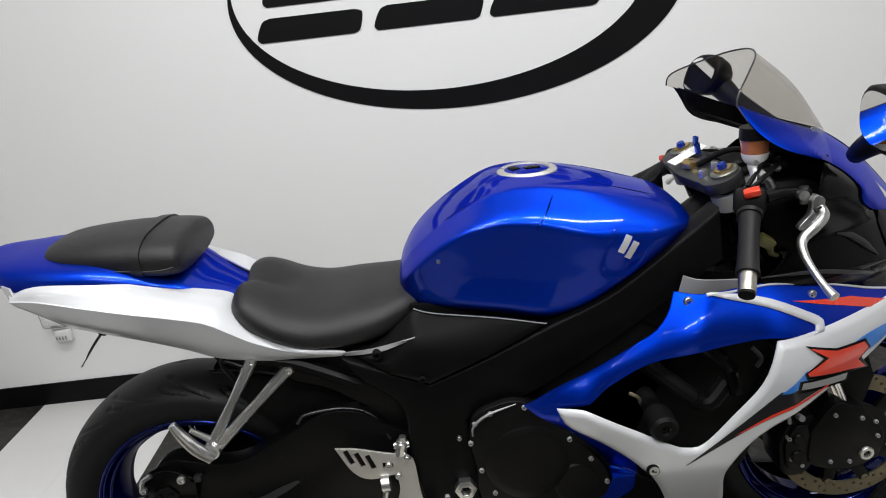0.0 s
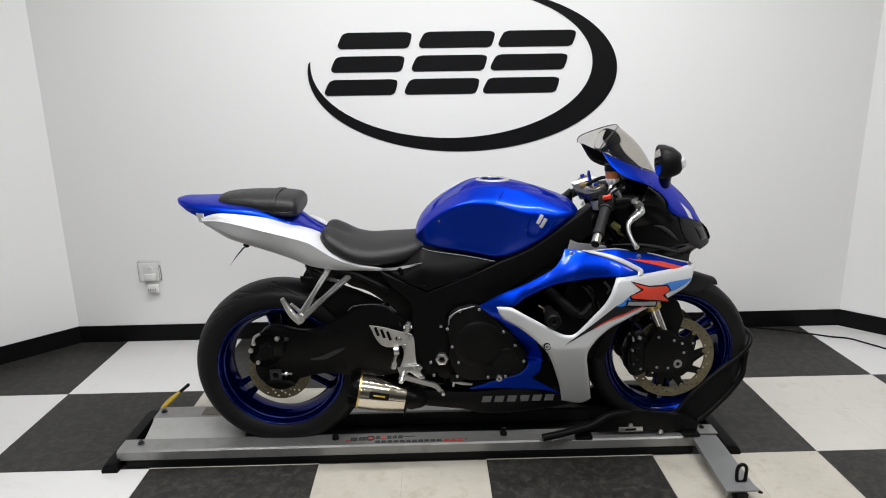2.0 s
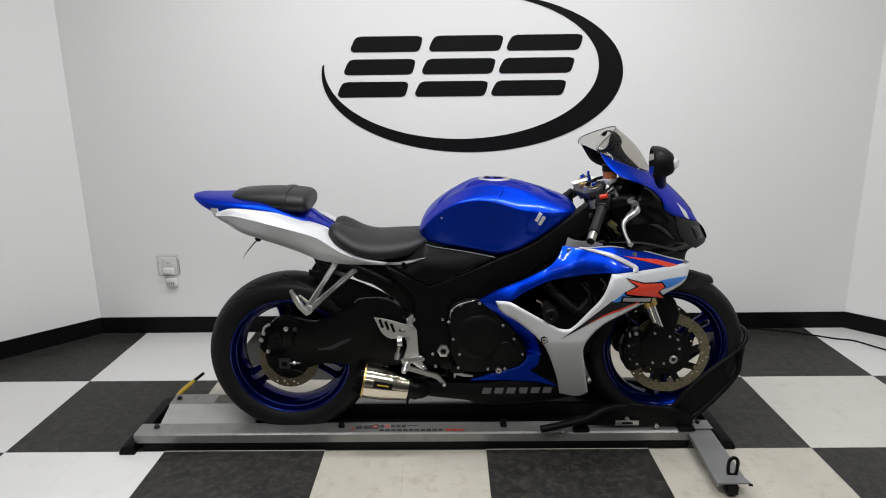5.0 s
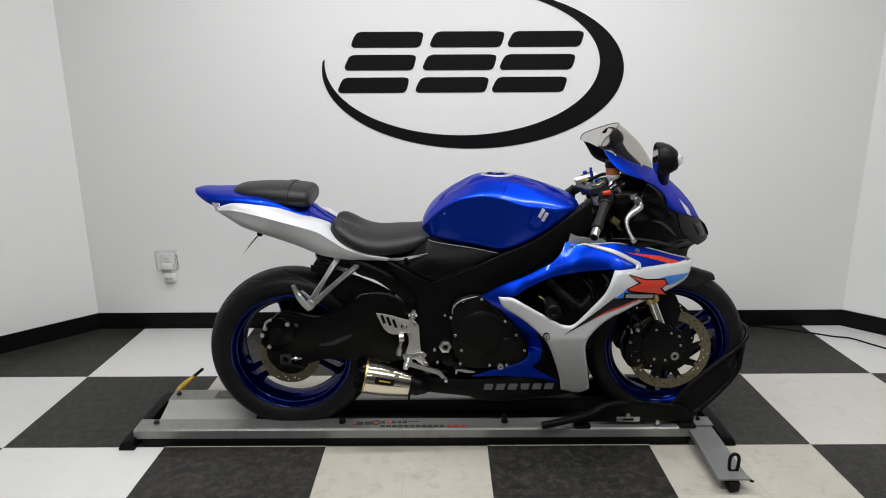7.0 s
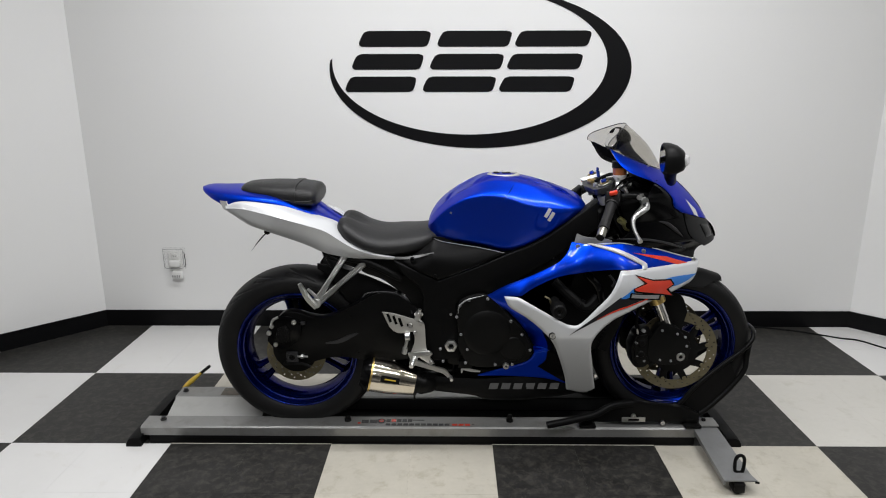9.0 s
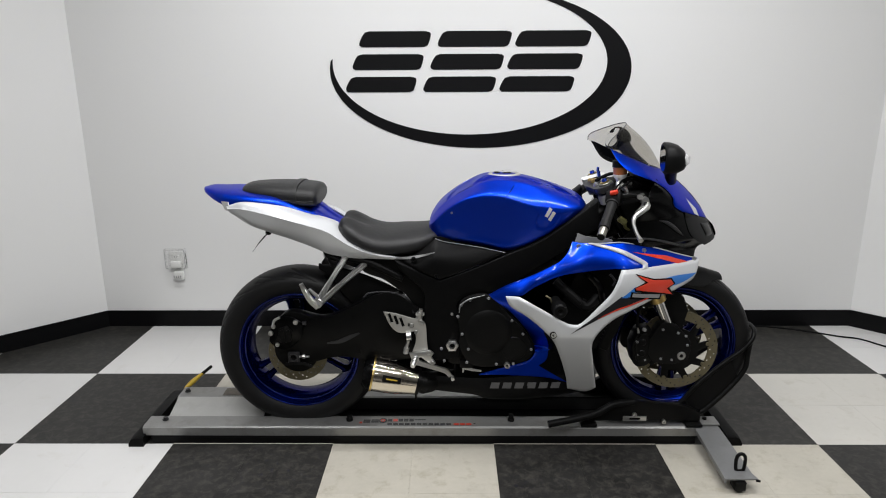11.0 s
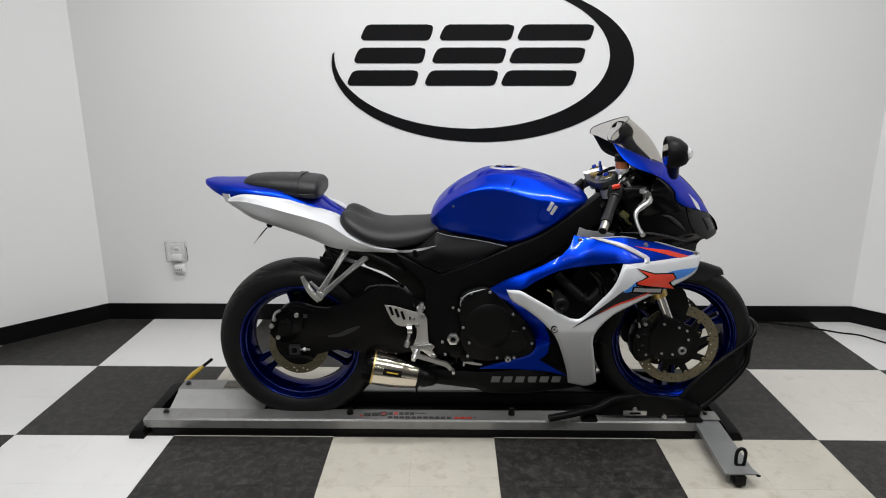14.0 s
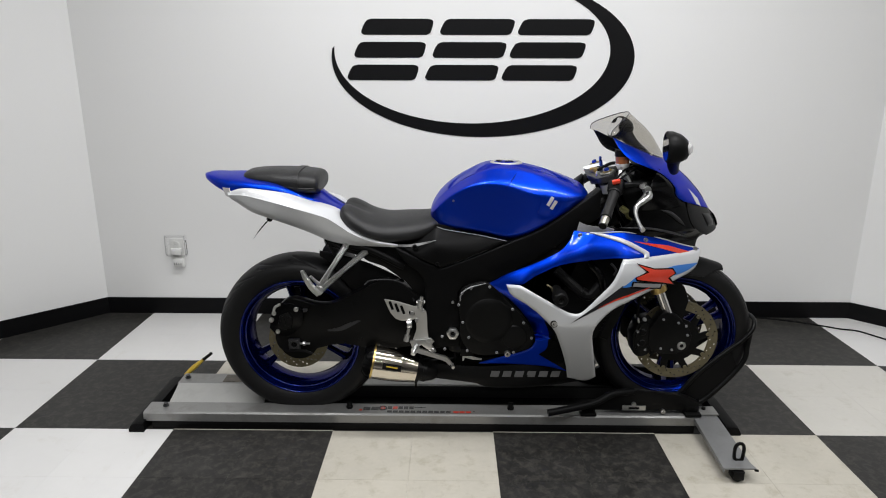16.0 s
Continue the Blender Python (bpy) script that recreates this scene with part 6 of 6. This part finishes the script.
for s in (-1, 1):
    cb = part("clip_on", tube([crown(0.948, s * 0.100), (0.388, s * 0.15, 0.950), (0.372, s * 0.20, 0.930), (0.325, s * 0.300, 0.868)], 0.0115, 12, 20), BLACK_M, bike, "black clip-on handlebar")
    part("clamp_ring", tube([crown(0.930, s * 0.100), crown(0.958, s * 0.100)], 0.039, 28), SATIN_ALU, cb, "silver clamp ring")
    part("grip", tube([(0.376, s * 0.192, 0.934), (0.340, s * 0.268, 0.888), (0.328, s * 0.294, 0.872)], [0.0175, 0.0165, 0.0165, 0.0185], 16, 12), RUBBER, cb, "black rubber grip")
    part("grip_flange", tube([(0.378, s * 0.188, 0.936), (0.375, s * 0.194, 0.932)], [0.021, 0.021], 18), RUBBER, cb, "rubber grip flange")
    part("bar_end", tube([(0.328, s * 0.294, 0.872), (0.323, s * 0.304, 0.866), (0.314, s * 0.323, 0.854)], [0.0140, 0.0140, 0.0135], 20, 8), BAREND, cb, "machined bar end weight")
    part("bar_end_bolt", tube([(0.3135, s * 0.324, 0.8535), (0.3125, s * 0.326, 0.8522)], 0.0125, 16), BLACK_P, cb)
    part("switch_housing", moved(box(0, 0, 0, 0.052, 0.042, 0.048, 0.010), pose(0.386, s * 0.168, 0.950, s * 20, 0, s * 25)), BLACK_P, cb, "black switch housing")
    lv = part("brake_lever" if s < 0 else "clutch_lever", tube([(0.492, s * 0.170, 0.945), (0.487, s * 0.205, 0.938), (0.484, s * 0.222, 0.929), (0.462, s * 0.238, 0.918), (0.438, s * 0.247, 0.901), (0.428, s * 0.275, 0.885), (0.427, s * 0.315, 0.866), (0.430, s * 0.343, 0.853), (0.432, s * 0.355, 0.848)], [0.009, 0.009, 0.0095, 0.0092, 0.0080, 0.0066, 0.0056, 0.0054, 0.0082], 12, 40), ALU, bike, "polished silver lever", smooth=60)
    part("lever_perch", tube([(0.410, s * 0.172, 0.955), (0.450, s * 0.166, 0.958), (0.488, s * 0.165, 0.950)], [0.012, 0.009, 0.012], 12, 12), BLACK_M, lv)
    part("pivot_bolt", tube([(0.480, s * 0.165, 0.965), (0.484, s * 0.165, 0.935)], 0.008, 10), ALU, lv)
    part("lever_pivot", moved(plate(edge_path([(0.470, 0.952), (0.478, 0.962), (0.492, 0.953), (0.489, 0.934), (0.497, 0.921), (0.478, 0.911), (0.456, 0.903), (0.452, 0.910), (0.468, 0.930), (0.470, 0.952)]), -0.006, 0.006, bev=0.003), Matrix.Translation((0, s * 0.205, 0))), ALU, lv, "cast lever pivot", smooth=50)
    part("pivot_bolt", moved(bolt(0.480, 0, 0.938, 0.007), Matrix.Translation((0, s * 0.205 - 0.006, 0))), YOKE, lv)
    part("lever_adjuster", tube([(0.470, s * 0.176, 0.955), (0.468, s * 0.190, 0.957)], 0.009, 10), ALU, lv)
part("kill_switch", moved(box(0, 0, 0, 0.027, 0.018, 0.013, 0.004), pose(0.381, -0.186, 0.972, 15, -15, -20)), RED, bike, "red kill switch")
part("start_switch", moved(box(0, 0, 0, 0.012, 0.012, 0.012, 0.003), pose(0.349, 0.160, 0.960, 0, 0, 20)), RED, bike, "red switch on the far bar")
cup = part("fluid_reservoir", tube([(0.4135, -0.122, 1.024), (0.412, -0.122, 1.050)], [0.023, 0.024], 24), BROWN, bike, "brown-tinted brake fluid reservoir")
part("reservoir_base", tube([(0.414, -0.122, 1.006), (0.414, -0.122, 1.014), (0.4135, -0.122, 1.0245)], [0.016, 0.021, 0.0232], 24), PLASTW, cup, "milky lower half of the reservoir")
part("reservoir_screw", tube([(0.405, -0.146, 1.012), (0.404, -0.149, 1.012)], 0.004, 10), ALU, cup)
part("reservoir_cap", tube([(0.412, -0.122, 1.049), (0.411, -0.122, 1.070)], [0.026, 0.025], 20), BLACK_P, cup, "black reservoir cap")
part("reservoir_neck", tube([(0.414, -0.122, 1.011), (0.415, -0.124, 0.992), (0.43, -0.135, 0.975)], [0.014, 0.010, 0.009], 12, 8), PLASTW, cup)
part("reservoir_bracket", tube([(0.405, -0.14, 1.0), (0.402, -0.15, 0.975), (0.400, -0.155, 0.955)], 0.008, 8, 8), ALU, cup)
part("damper_hose", tube([(0.355, -0.02, 0.985), (0.40, -0.05, 1.015), (0.45, -0.07, 1.005), (0.50, -0.08, 0.96)], 0.006, 8, 16), BLACK_P, bike)

part("cable_tie", tube([(0.712, -0.05, 0.735), (0.716, -0.055, 0.690), (0.712, -0.055, 0.655), (0.704, -0.05, 0.640)], 0.0012, 6, 14), YOKE, bike, "thin tie under the cowl")

# front mudguard
rows = []
for a in np.linspace(62, 172, 30):
    ra = radians(a)
    tip = max(0.25, min(1, (a - 62) / 12))
    ring = []
    for u in np.linspace(-1, 1, 13):
        r = 0.322 - 0.055 * abs(u) ** 2.4 * tip - 0.006 * (1 - tip) + 0.014 * max(0.0, (80 - a) / 20) ** 1.5
        ring.append((0.680 + r * math.cos(ra), 0.074 * u * (0.55 + 0.45 * tip), 0.347 + r * math.sin(ra)))
    rows.append(ring)
bm = grid_mesh(rows)
thicken(bm, 0.003)
part("front_mudguard", bm, BLACK_P, bike, "matt black front mudguard", smooth=60)
part("mudguard_stay", plate(edge_path([(0.60, 0.60), (0.67, 0.585), (0.70, 0.52)], [(0.70, 0.52), (0.68, 0.45), (0.655, 0.44)], [(0.655, 0.44), (0.62, 0.52), (0.60, 0.60)]), -0.092, -0.084), BLACK_P, bike)

# exhaust
p0, p1 = Vector((-0.450, -0.145, 0.298)), Vector((-0.285, -0.135, 0.262))
can = part("muffler", tube([p0.lerp(p1, t) for t in np.linspace(0, 1, 8)], [0.062, 0.062, 0.061, 0.058, 0.053, 0.049], 32), CANSTEEL, bike, "polished steel muffler can", smooth=50)
part("muffler_band", tube([p0.lerp(p1, -0.01), p0.lerp(p1, 0.03)], 0.0645, 32), GOLD, can, "gold edge band")
part("end_cap", tube([p0.lerp(p1, -0.20), p0.lerp(p1, -0.10), p0.lerp(p1, 0.0)], [0.045, 0.060, 0.0635], 32), BLACK_G, can, "black end cap")
part("outlet_cap", tube([p0.lerp(p1, 0.97), p0.lerp(p1, 1.04)], [0.050, 0.049], 32), BLACK_M, can)
part("pipe", tube([p0.lerp(p1, 1.0), p0.lerp(p1, 1.2), (-0.20, -0.08, 0.245), (-0.05, -0.03, 0.235)], [0.040, 0.032, 0.028], 16, 12), BLACK_M, can)
part("pipe_clamp", tube([p0.lerp(p1, 1.10), p0.lerp(p1, 1.18)], 0.041, 20), BLACK_M, can)
part("clamp_bolt", tube([(-0.290, -0.165, 0.226), (-0.290, -0.165, 0.204)], 0.004, 6), BLACK_M, can)
badge_rows = []
ax = (p1 - p0).normalized()
for t in np.linspace(0.22, 0.62, 6):
    c = p0.lerp(p1, t)
    rr = np.interp(t, np.linspace(0, 1, 6), [0.062, 0.062, 0.061, 0.058, 0.053, 0.049]) + 0.0012
    up = Vector((0, -1, 0)).cross(ax).normalized()
    out = ax.cross(up).normalized()
    if out.y > 0:
        out = -out
    if up.z < 0:
        up = -up
    badge_rows.append([c + float(rr) * (math.cos(a) * out + math.sin(a) * up) for a in np.linspace(0.10, 0.48, 6)])
part("badge", grid_mesh(badge_rows), BLACK_P, can, "dark maker's plate", smooth=60)
part("badge_bar", grid_mesh([[v + (v - p0.lerp(p1, 0.22 + 0.08 * i)).normalized() * 0.0008 for v in r[2:4]] for i, r in enumerate(badge_rows)][1:5]), YELLOW, can)

part("exhaust_hanger", plate(edge_path([(-0.40, 0.40), (-0.30, 0.40), (-0.20, 0.38)], [(-0.20, 0.38), (-0.19, 0.30)], [(-0.19, 0.30), (-0.30, 0.27), (-0.36, 0.30)], [(-0.36, 0.30), (-0.40, 0.40)]), -0.075, -0.060, bev=0.004), BLACK_M, bike, "black exhaust hanger plate", smooth=50)

# foot controls
heel = edge_path([(-0.398, 0.551), (-0.358, 0.545), (-0.300, 0.528), (-0.262, 0.520)], [(-0.262, 0.520), (-0.250, 0.500), (-0.246, 0.43), (-0.240, 0.392)], [(-0.240, 0.392), (-0.300, 0.396)],
                 [(-0.300, 0.396), (-0.286, 0.44), (-0.288, 0.478)], [(-0.288, 0.478), (-0.340, 0.472), (-0.372, 0.494), (-0.398, 0.551)])


def slot(x, z, l=0.034, w=0.005):
    d, s = Vector((0.32, -0.95)), Vector((0.95, 0.32))
    c = Vector((x, z))
    return [tuple(c + d * a * l / 2 + s * b * w) for a, b in ((-1, -1), (-1, 1), (1, 1), (1, -1))]


hp = part("heel_guard", plate(heel, -0.183, -0.178, [slot(-0.374, 0.528), slot(-0.354, 0.520), slot(-0.334, 0.512), [(-0.312, 0.508), (-0.292, 0.504), (-0.292, 0.495), (-0.312, 0.496)]], bev=0.001), HEEL, bike, "satin metal heel guard", smooth=30)
for x, z in ((-0.262, 0.512), (-0.284, 0.475), (-0.300, 0.502)):
    part("bolt", bolt(x, -0.183, z, 0.007, 0.006), ALU, hp)
part("master_cylinder", tube([(-0.275, -0.175, 0.520), (-0.268, -0.178, 0.548)], 0.012, 10), ALU, hp)
part("cylinder_top", join(tube([(-0.285, -0.178, 0.541), (-0.255, -0.178, 0.541)], 0.006, 8), tube([(-0.268, -0.178, 0.548), (-0.266, -0.178, 0.560)], 0.007, 8)), ALU, hp)
part("spring", tube([(-0.302, -0.188, 0.463), (-0.318, -0.188, 0.462)], 0.015, 14), ALU, hp)
part("linkage", join(tube([(-0.312, -0.19, 0.448), (-0.322, -0.19, 0.405)], 0.006, 8), tube([(-0.318, -0.19, 0.420), (-0.323, -0.19, 0.398)], 0.010, 8)), ALU, hp)
pk = part("foot_peg", tube([(-0.282, -0.175, 0.385), (-0.290, -0.205, 0.378), (-0.296, -0.232, 0.366)], [0.011, 0.010, 0.008], 12), ALU, bike, "ribbed alloy foot peg")
for k in range(4):
    c = Vector((-0.282, -0.175, 0.385)).lerp(Vector((-0.294, -0.222, 0.371)), 0.35 + 0.18 * k)
    part("rib", tube([c, c + Vector((-0.0005, -0.003, -0.0006))], 0.0115, 12), ALU, pk)
part("peg_mount", plate([(-0.310, 0.400), (-0.235, 0.410), (-0.222, 0.398), (-0.232, 0.386), (-0.215, 0.360), (-0.232, 0.356), (-0.268, 0.384), (-0.300, 0.372)], -0.196, -0.184, bev=0.003), ALU, pk)
pd = part("brake_pedal", skin([[(-0.295, -0.200, 0.382), (-0.255, -0.200, 0.366), (-0.205, -0.203, 0.350), (-0.178, -0.206, 0.343), (-0.160, -0.208, 0.322)], [(-0.300, -0.200, 0.362), (-0.255, -0.200, 0.348), (-0.205, -0.203, 0.334), (-0.182, -0.206, 0.326), (-0.168, -0.208, 0.312)]], 20, 6, 0.010), ALU, bike, "silver rear brake pedal", smooth=40)
part("pedal_tip", tube([(-0.158, -0.200, 0.314), (-0.155, -0.222, 0.311)], 0.006, 10), ALU, pd)
part("pivot_bolt", bolt(-0.240, -0.196, 0.402, 0.011, 0.006), ALU, pd)
part("pivot_bolt", bolt(-0.228, -0.196, 0.366, 0.008, 0.005), ALU, pd)
for s in (-1, 1):
    br = part("peg_bracket", join(beam([(-0.526, s * 0.132, 0.744), (-0.575, s * 0.165, 0.668), (-0.622, s * 0.182, 0.597)], [0.024, 0.017, 0.022], [0.016, 0.014, 0.018]),
                                  beam([(-0.458, s * 0.132, 0.716), (-0.535, s * 0.168, 0.656), (-0.612, s * 0.182, 0.590)], [0.024, 0.017, 0.022], [0.016, 0.014, 0.018]),
                                  tube([(-0.624, s * 0.170, 0.586), (-0.624, s * 0.200, 0.586)], [0.017, 0.016], 16)), ALU, bike, "polished passenger peg bracket", smooth=40)
    part("passenger_peg", beam([(-0.622, s * 0.200, 0.574), (-0.646, s * 0.207, 0.604), (-0.664, s * 0.212, 0.640), (-0.674, s * 0.214, 0.664)], [0.020, 0.021, 0.018, 0.012], [0.022, 0.022, 0.020, 0.014]), ALU, br, "folded passenger peg", smooth=40)
    part("bracket_bolt", moved(bolt(0, 0, 0, 0.008, 0.006), pose(-0.530, s * 0.142, 0.736, 0, 0, 0 if s < 0 else 180)), ALU, br)
    part("bracket_bolt", moved(bolt(0, 0, 0, 0.008, 0.006), pose(-0.463, s * 0.142, 0.710, 0, 0, 0 if s < 0 else 180)), ALU, br)
    part("peg_strut", tube([(-0.650, s * 0.200, 0.640), (-0.625, s * 0.190, 0.610)], [0.005, 0.007], 8), ALU, br)
    part("bolt", bolt(-0.630, -0.196, 0.578, 0.008, 0.006) if s < 0 else flip(bolt(-0.630, -0.196, 0.578, 0.008, 0.006)), ALU, br)
for s in (-1, 1):
    part("subframe_tube", tube([(-0.59, s * 0.10, 0.755), (-0.53, s * 0.125, 0.735), (-0.45, s * 0.13, 0.715), (-0.33, s * 0.14, 0.66)], 0.014, 10, 16), BLACK_M, bike, "black subframe tube")
part("subframe_plate", plate(edge_path([(-0.612, 0.752), (-0.599, 0.730), (-0.561, 0.715), (-0.521, 0.701), (-0.468, 0.682)], [(-0.468, 0.682), (-0.44, 0.765)], [(-0.44, 0.765), (-0.612, 0.79)], [(-0.612, 0.79), (-0.612, 0.752)]), -0.118, -0.100, bev=0.004), BLACK_M, bike, "black subframe plate", smooth=50)
guard = part("chain_guard", plate(edge_path([(-0.635, 0.701), (-0.565, 0.688), (-0.475, 0.660), (-0.384, 0.620), (-0.333, 0.588), (-0.303, 0.556)], [(-0.303, 0.556), (-0.325, 0.553)], [(-0.325, 0.553), (-0.36, 0.575), (-0.42, 0.580), (-0.50, 0.545), (-0.56, 0.60), (-0.587, 0.650), (-0.635, 0.682)], [(-0.635, 0.682), (-0.635, 0.701)]), -0.097, -0.083, bev=0.005), BLACK_P, bike, "black guard over the swingarm", smooth=50)
part("hose_clip", bolt(-0.344, -0.098, 0.592, 0.011, 0.010), BLACK_M, guard)
part("brake_hose", tube([(-0.470, -0.142, 0.590), (-0.451, -0.135, 0.604), (-0.381, -0.130, 0.606), (-0.330, -0.130, 0.587), (-0.305, -0.135, 0.553), (-0.295, -0.14, 0.53)], 0.0032, 8, 30), YOKE, bike, "black brake hose")
part("grab_hook", tube([(-0.574, -0.130, 0.694), (-0.590, -0.130, 0.728), (-0.583, -0.130, 0.737), (-0.550, -0.130, 0.720)], 0.005, 8, 14), BLACK_M, bike, "black luggage hook")
part("hugger", plate(edge_path([(-0.625, 0.700), (-0.575, 0.685), (-0.54, 0.640), (-0.51, 0.590), (-0.49, 0.545)], [(-0.49, 0.545), (-0.50, 0.53)], [(-0.50, 0.53), (-0.53, 0.59), (-0.56, 0.645), (-0.625, 0.68)], [(-0.625, 0.68), (-0.625, 0.706)]), -0.088, 0.088, bev=0.008), BLACK_P, bike, "black rear hugger", smooth=50)
part("seat_lock_hook", tube([(-0.600, -0.12, 0.762), (-0.585, -0.13, 0.750), (-0.592, -0.13, 0.735)], 0.005, 8, 10), BLACK_M, bike)

# ---- floor tiles, laid last ----
B = 0.6096
T2 = B / 2


def tile_mesh(name, material):
    bm = box(0, 0, -0.002, T2 - 0.0005, T2 - 0.0005, 0.004, 0)
    me = bpy.data.meshes.new(name)
    bm.to_mesh(me)
    bm.free()
    me.materials.append(material)
    return me


CREAM, WHITE_T, CHAR, PALE = tile_mesh("tile_cream", TILE_W), tile_mesh("tile_white", TILE_N), tile_mesh("tile_charcoal", TILE_B), tile_mesh("tile_pale", TILE_M)
near_t, far_t = [], []
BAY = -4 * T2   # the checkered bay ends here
for i in range(-16, 16):
    for j in range(-4, 4):
        cx, cy = (i + 0.5) * T2, (j + 0.5) * T2
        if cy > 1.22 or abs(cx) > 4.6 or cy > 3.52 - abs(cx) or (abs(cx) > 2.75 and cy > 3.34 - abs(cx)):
            continue
        bi, bj = math.floor(i / 2) + 3, math.floor(j / 2)
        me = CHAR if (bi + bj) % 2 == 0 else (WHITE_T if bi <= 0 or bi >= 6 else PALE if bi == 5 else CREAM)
        (near_t if abs(cx) < 2.75 else far_t).append((cx, cy, me))
# unseen grey floor, added so the tank doesn't reflect checks
part("screed", box(0, (BAY - 8.49) / 2, -0.0025, 9.18, BAY + 8.49, 0.003, 0), UNSEEN_FLOOR, floor, "unseen plain grey floor added beyond the tiles", smooth=0)
CORNER = 3.34   # the angled walls stand where abs(x) + y is about 3.3
for cx, cy, me in near_t:
    if abs(cx) + cy + T2 > CORNER:
        side = 1 if cx > 0 else -1
        bm = box(cx, cy, -0.002, T2 - 0.0005, T2 - 0.0005, 0.004, 0)
        bmesh.ops.bisect_plane(bm, geom=bm.verts[:] + bm.edges[:] + bm.faces[:], plane_co=(side * CORNER, 0, 0), plane_no=(side, 1, 0), clear_outer=True)
        bmesh.ops.holes_fill(bm, edges=bm.edges[:])
        if bm.faces:
            part("tile", bm, me.materials[0], floor, smooth=0)
        continue
    t = new("tile", me)
    t.location = (cx, cy, 0)
    t.parent = floor
for nm, me in (("far_tiles", CREAM), ("far_tiles", CHAR), ("far_tiles", WHITE_T), ("far_tiles", PALE)):
    bms = [moved(box(0, 0, -0.002, T2 - 0.0012, T2 - 0.0012, 0.004, 0), Matrix.Translation((cx, cy, 0))) for cx, cy, m2 in far_t if m2 is me]
    if bms:
        ob = part(nm, join(*bms), me.materials[0], floor, smooth=0)
        ob["kind"] = "stuff"
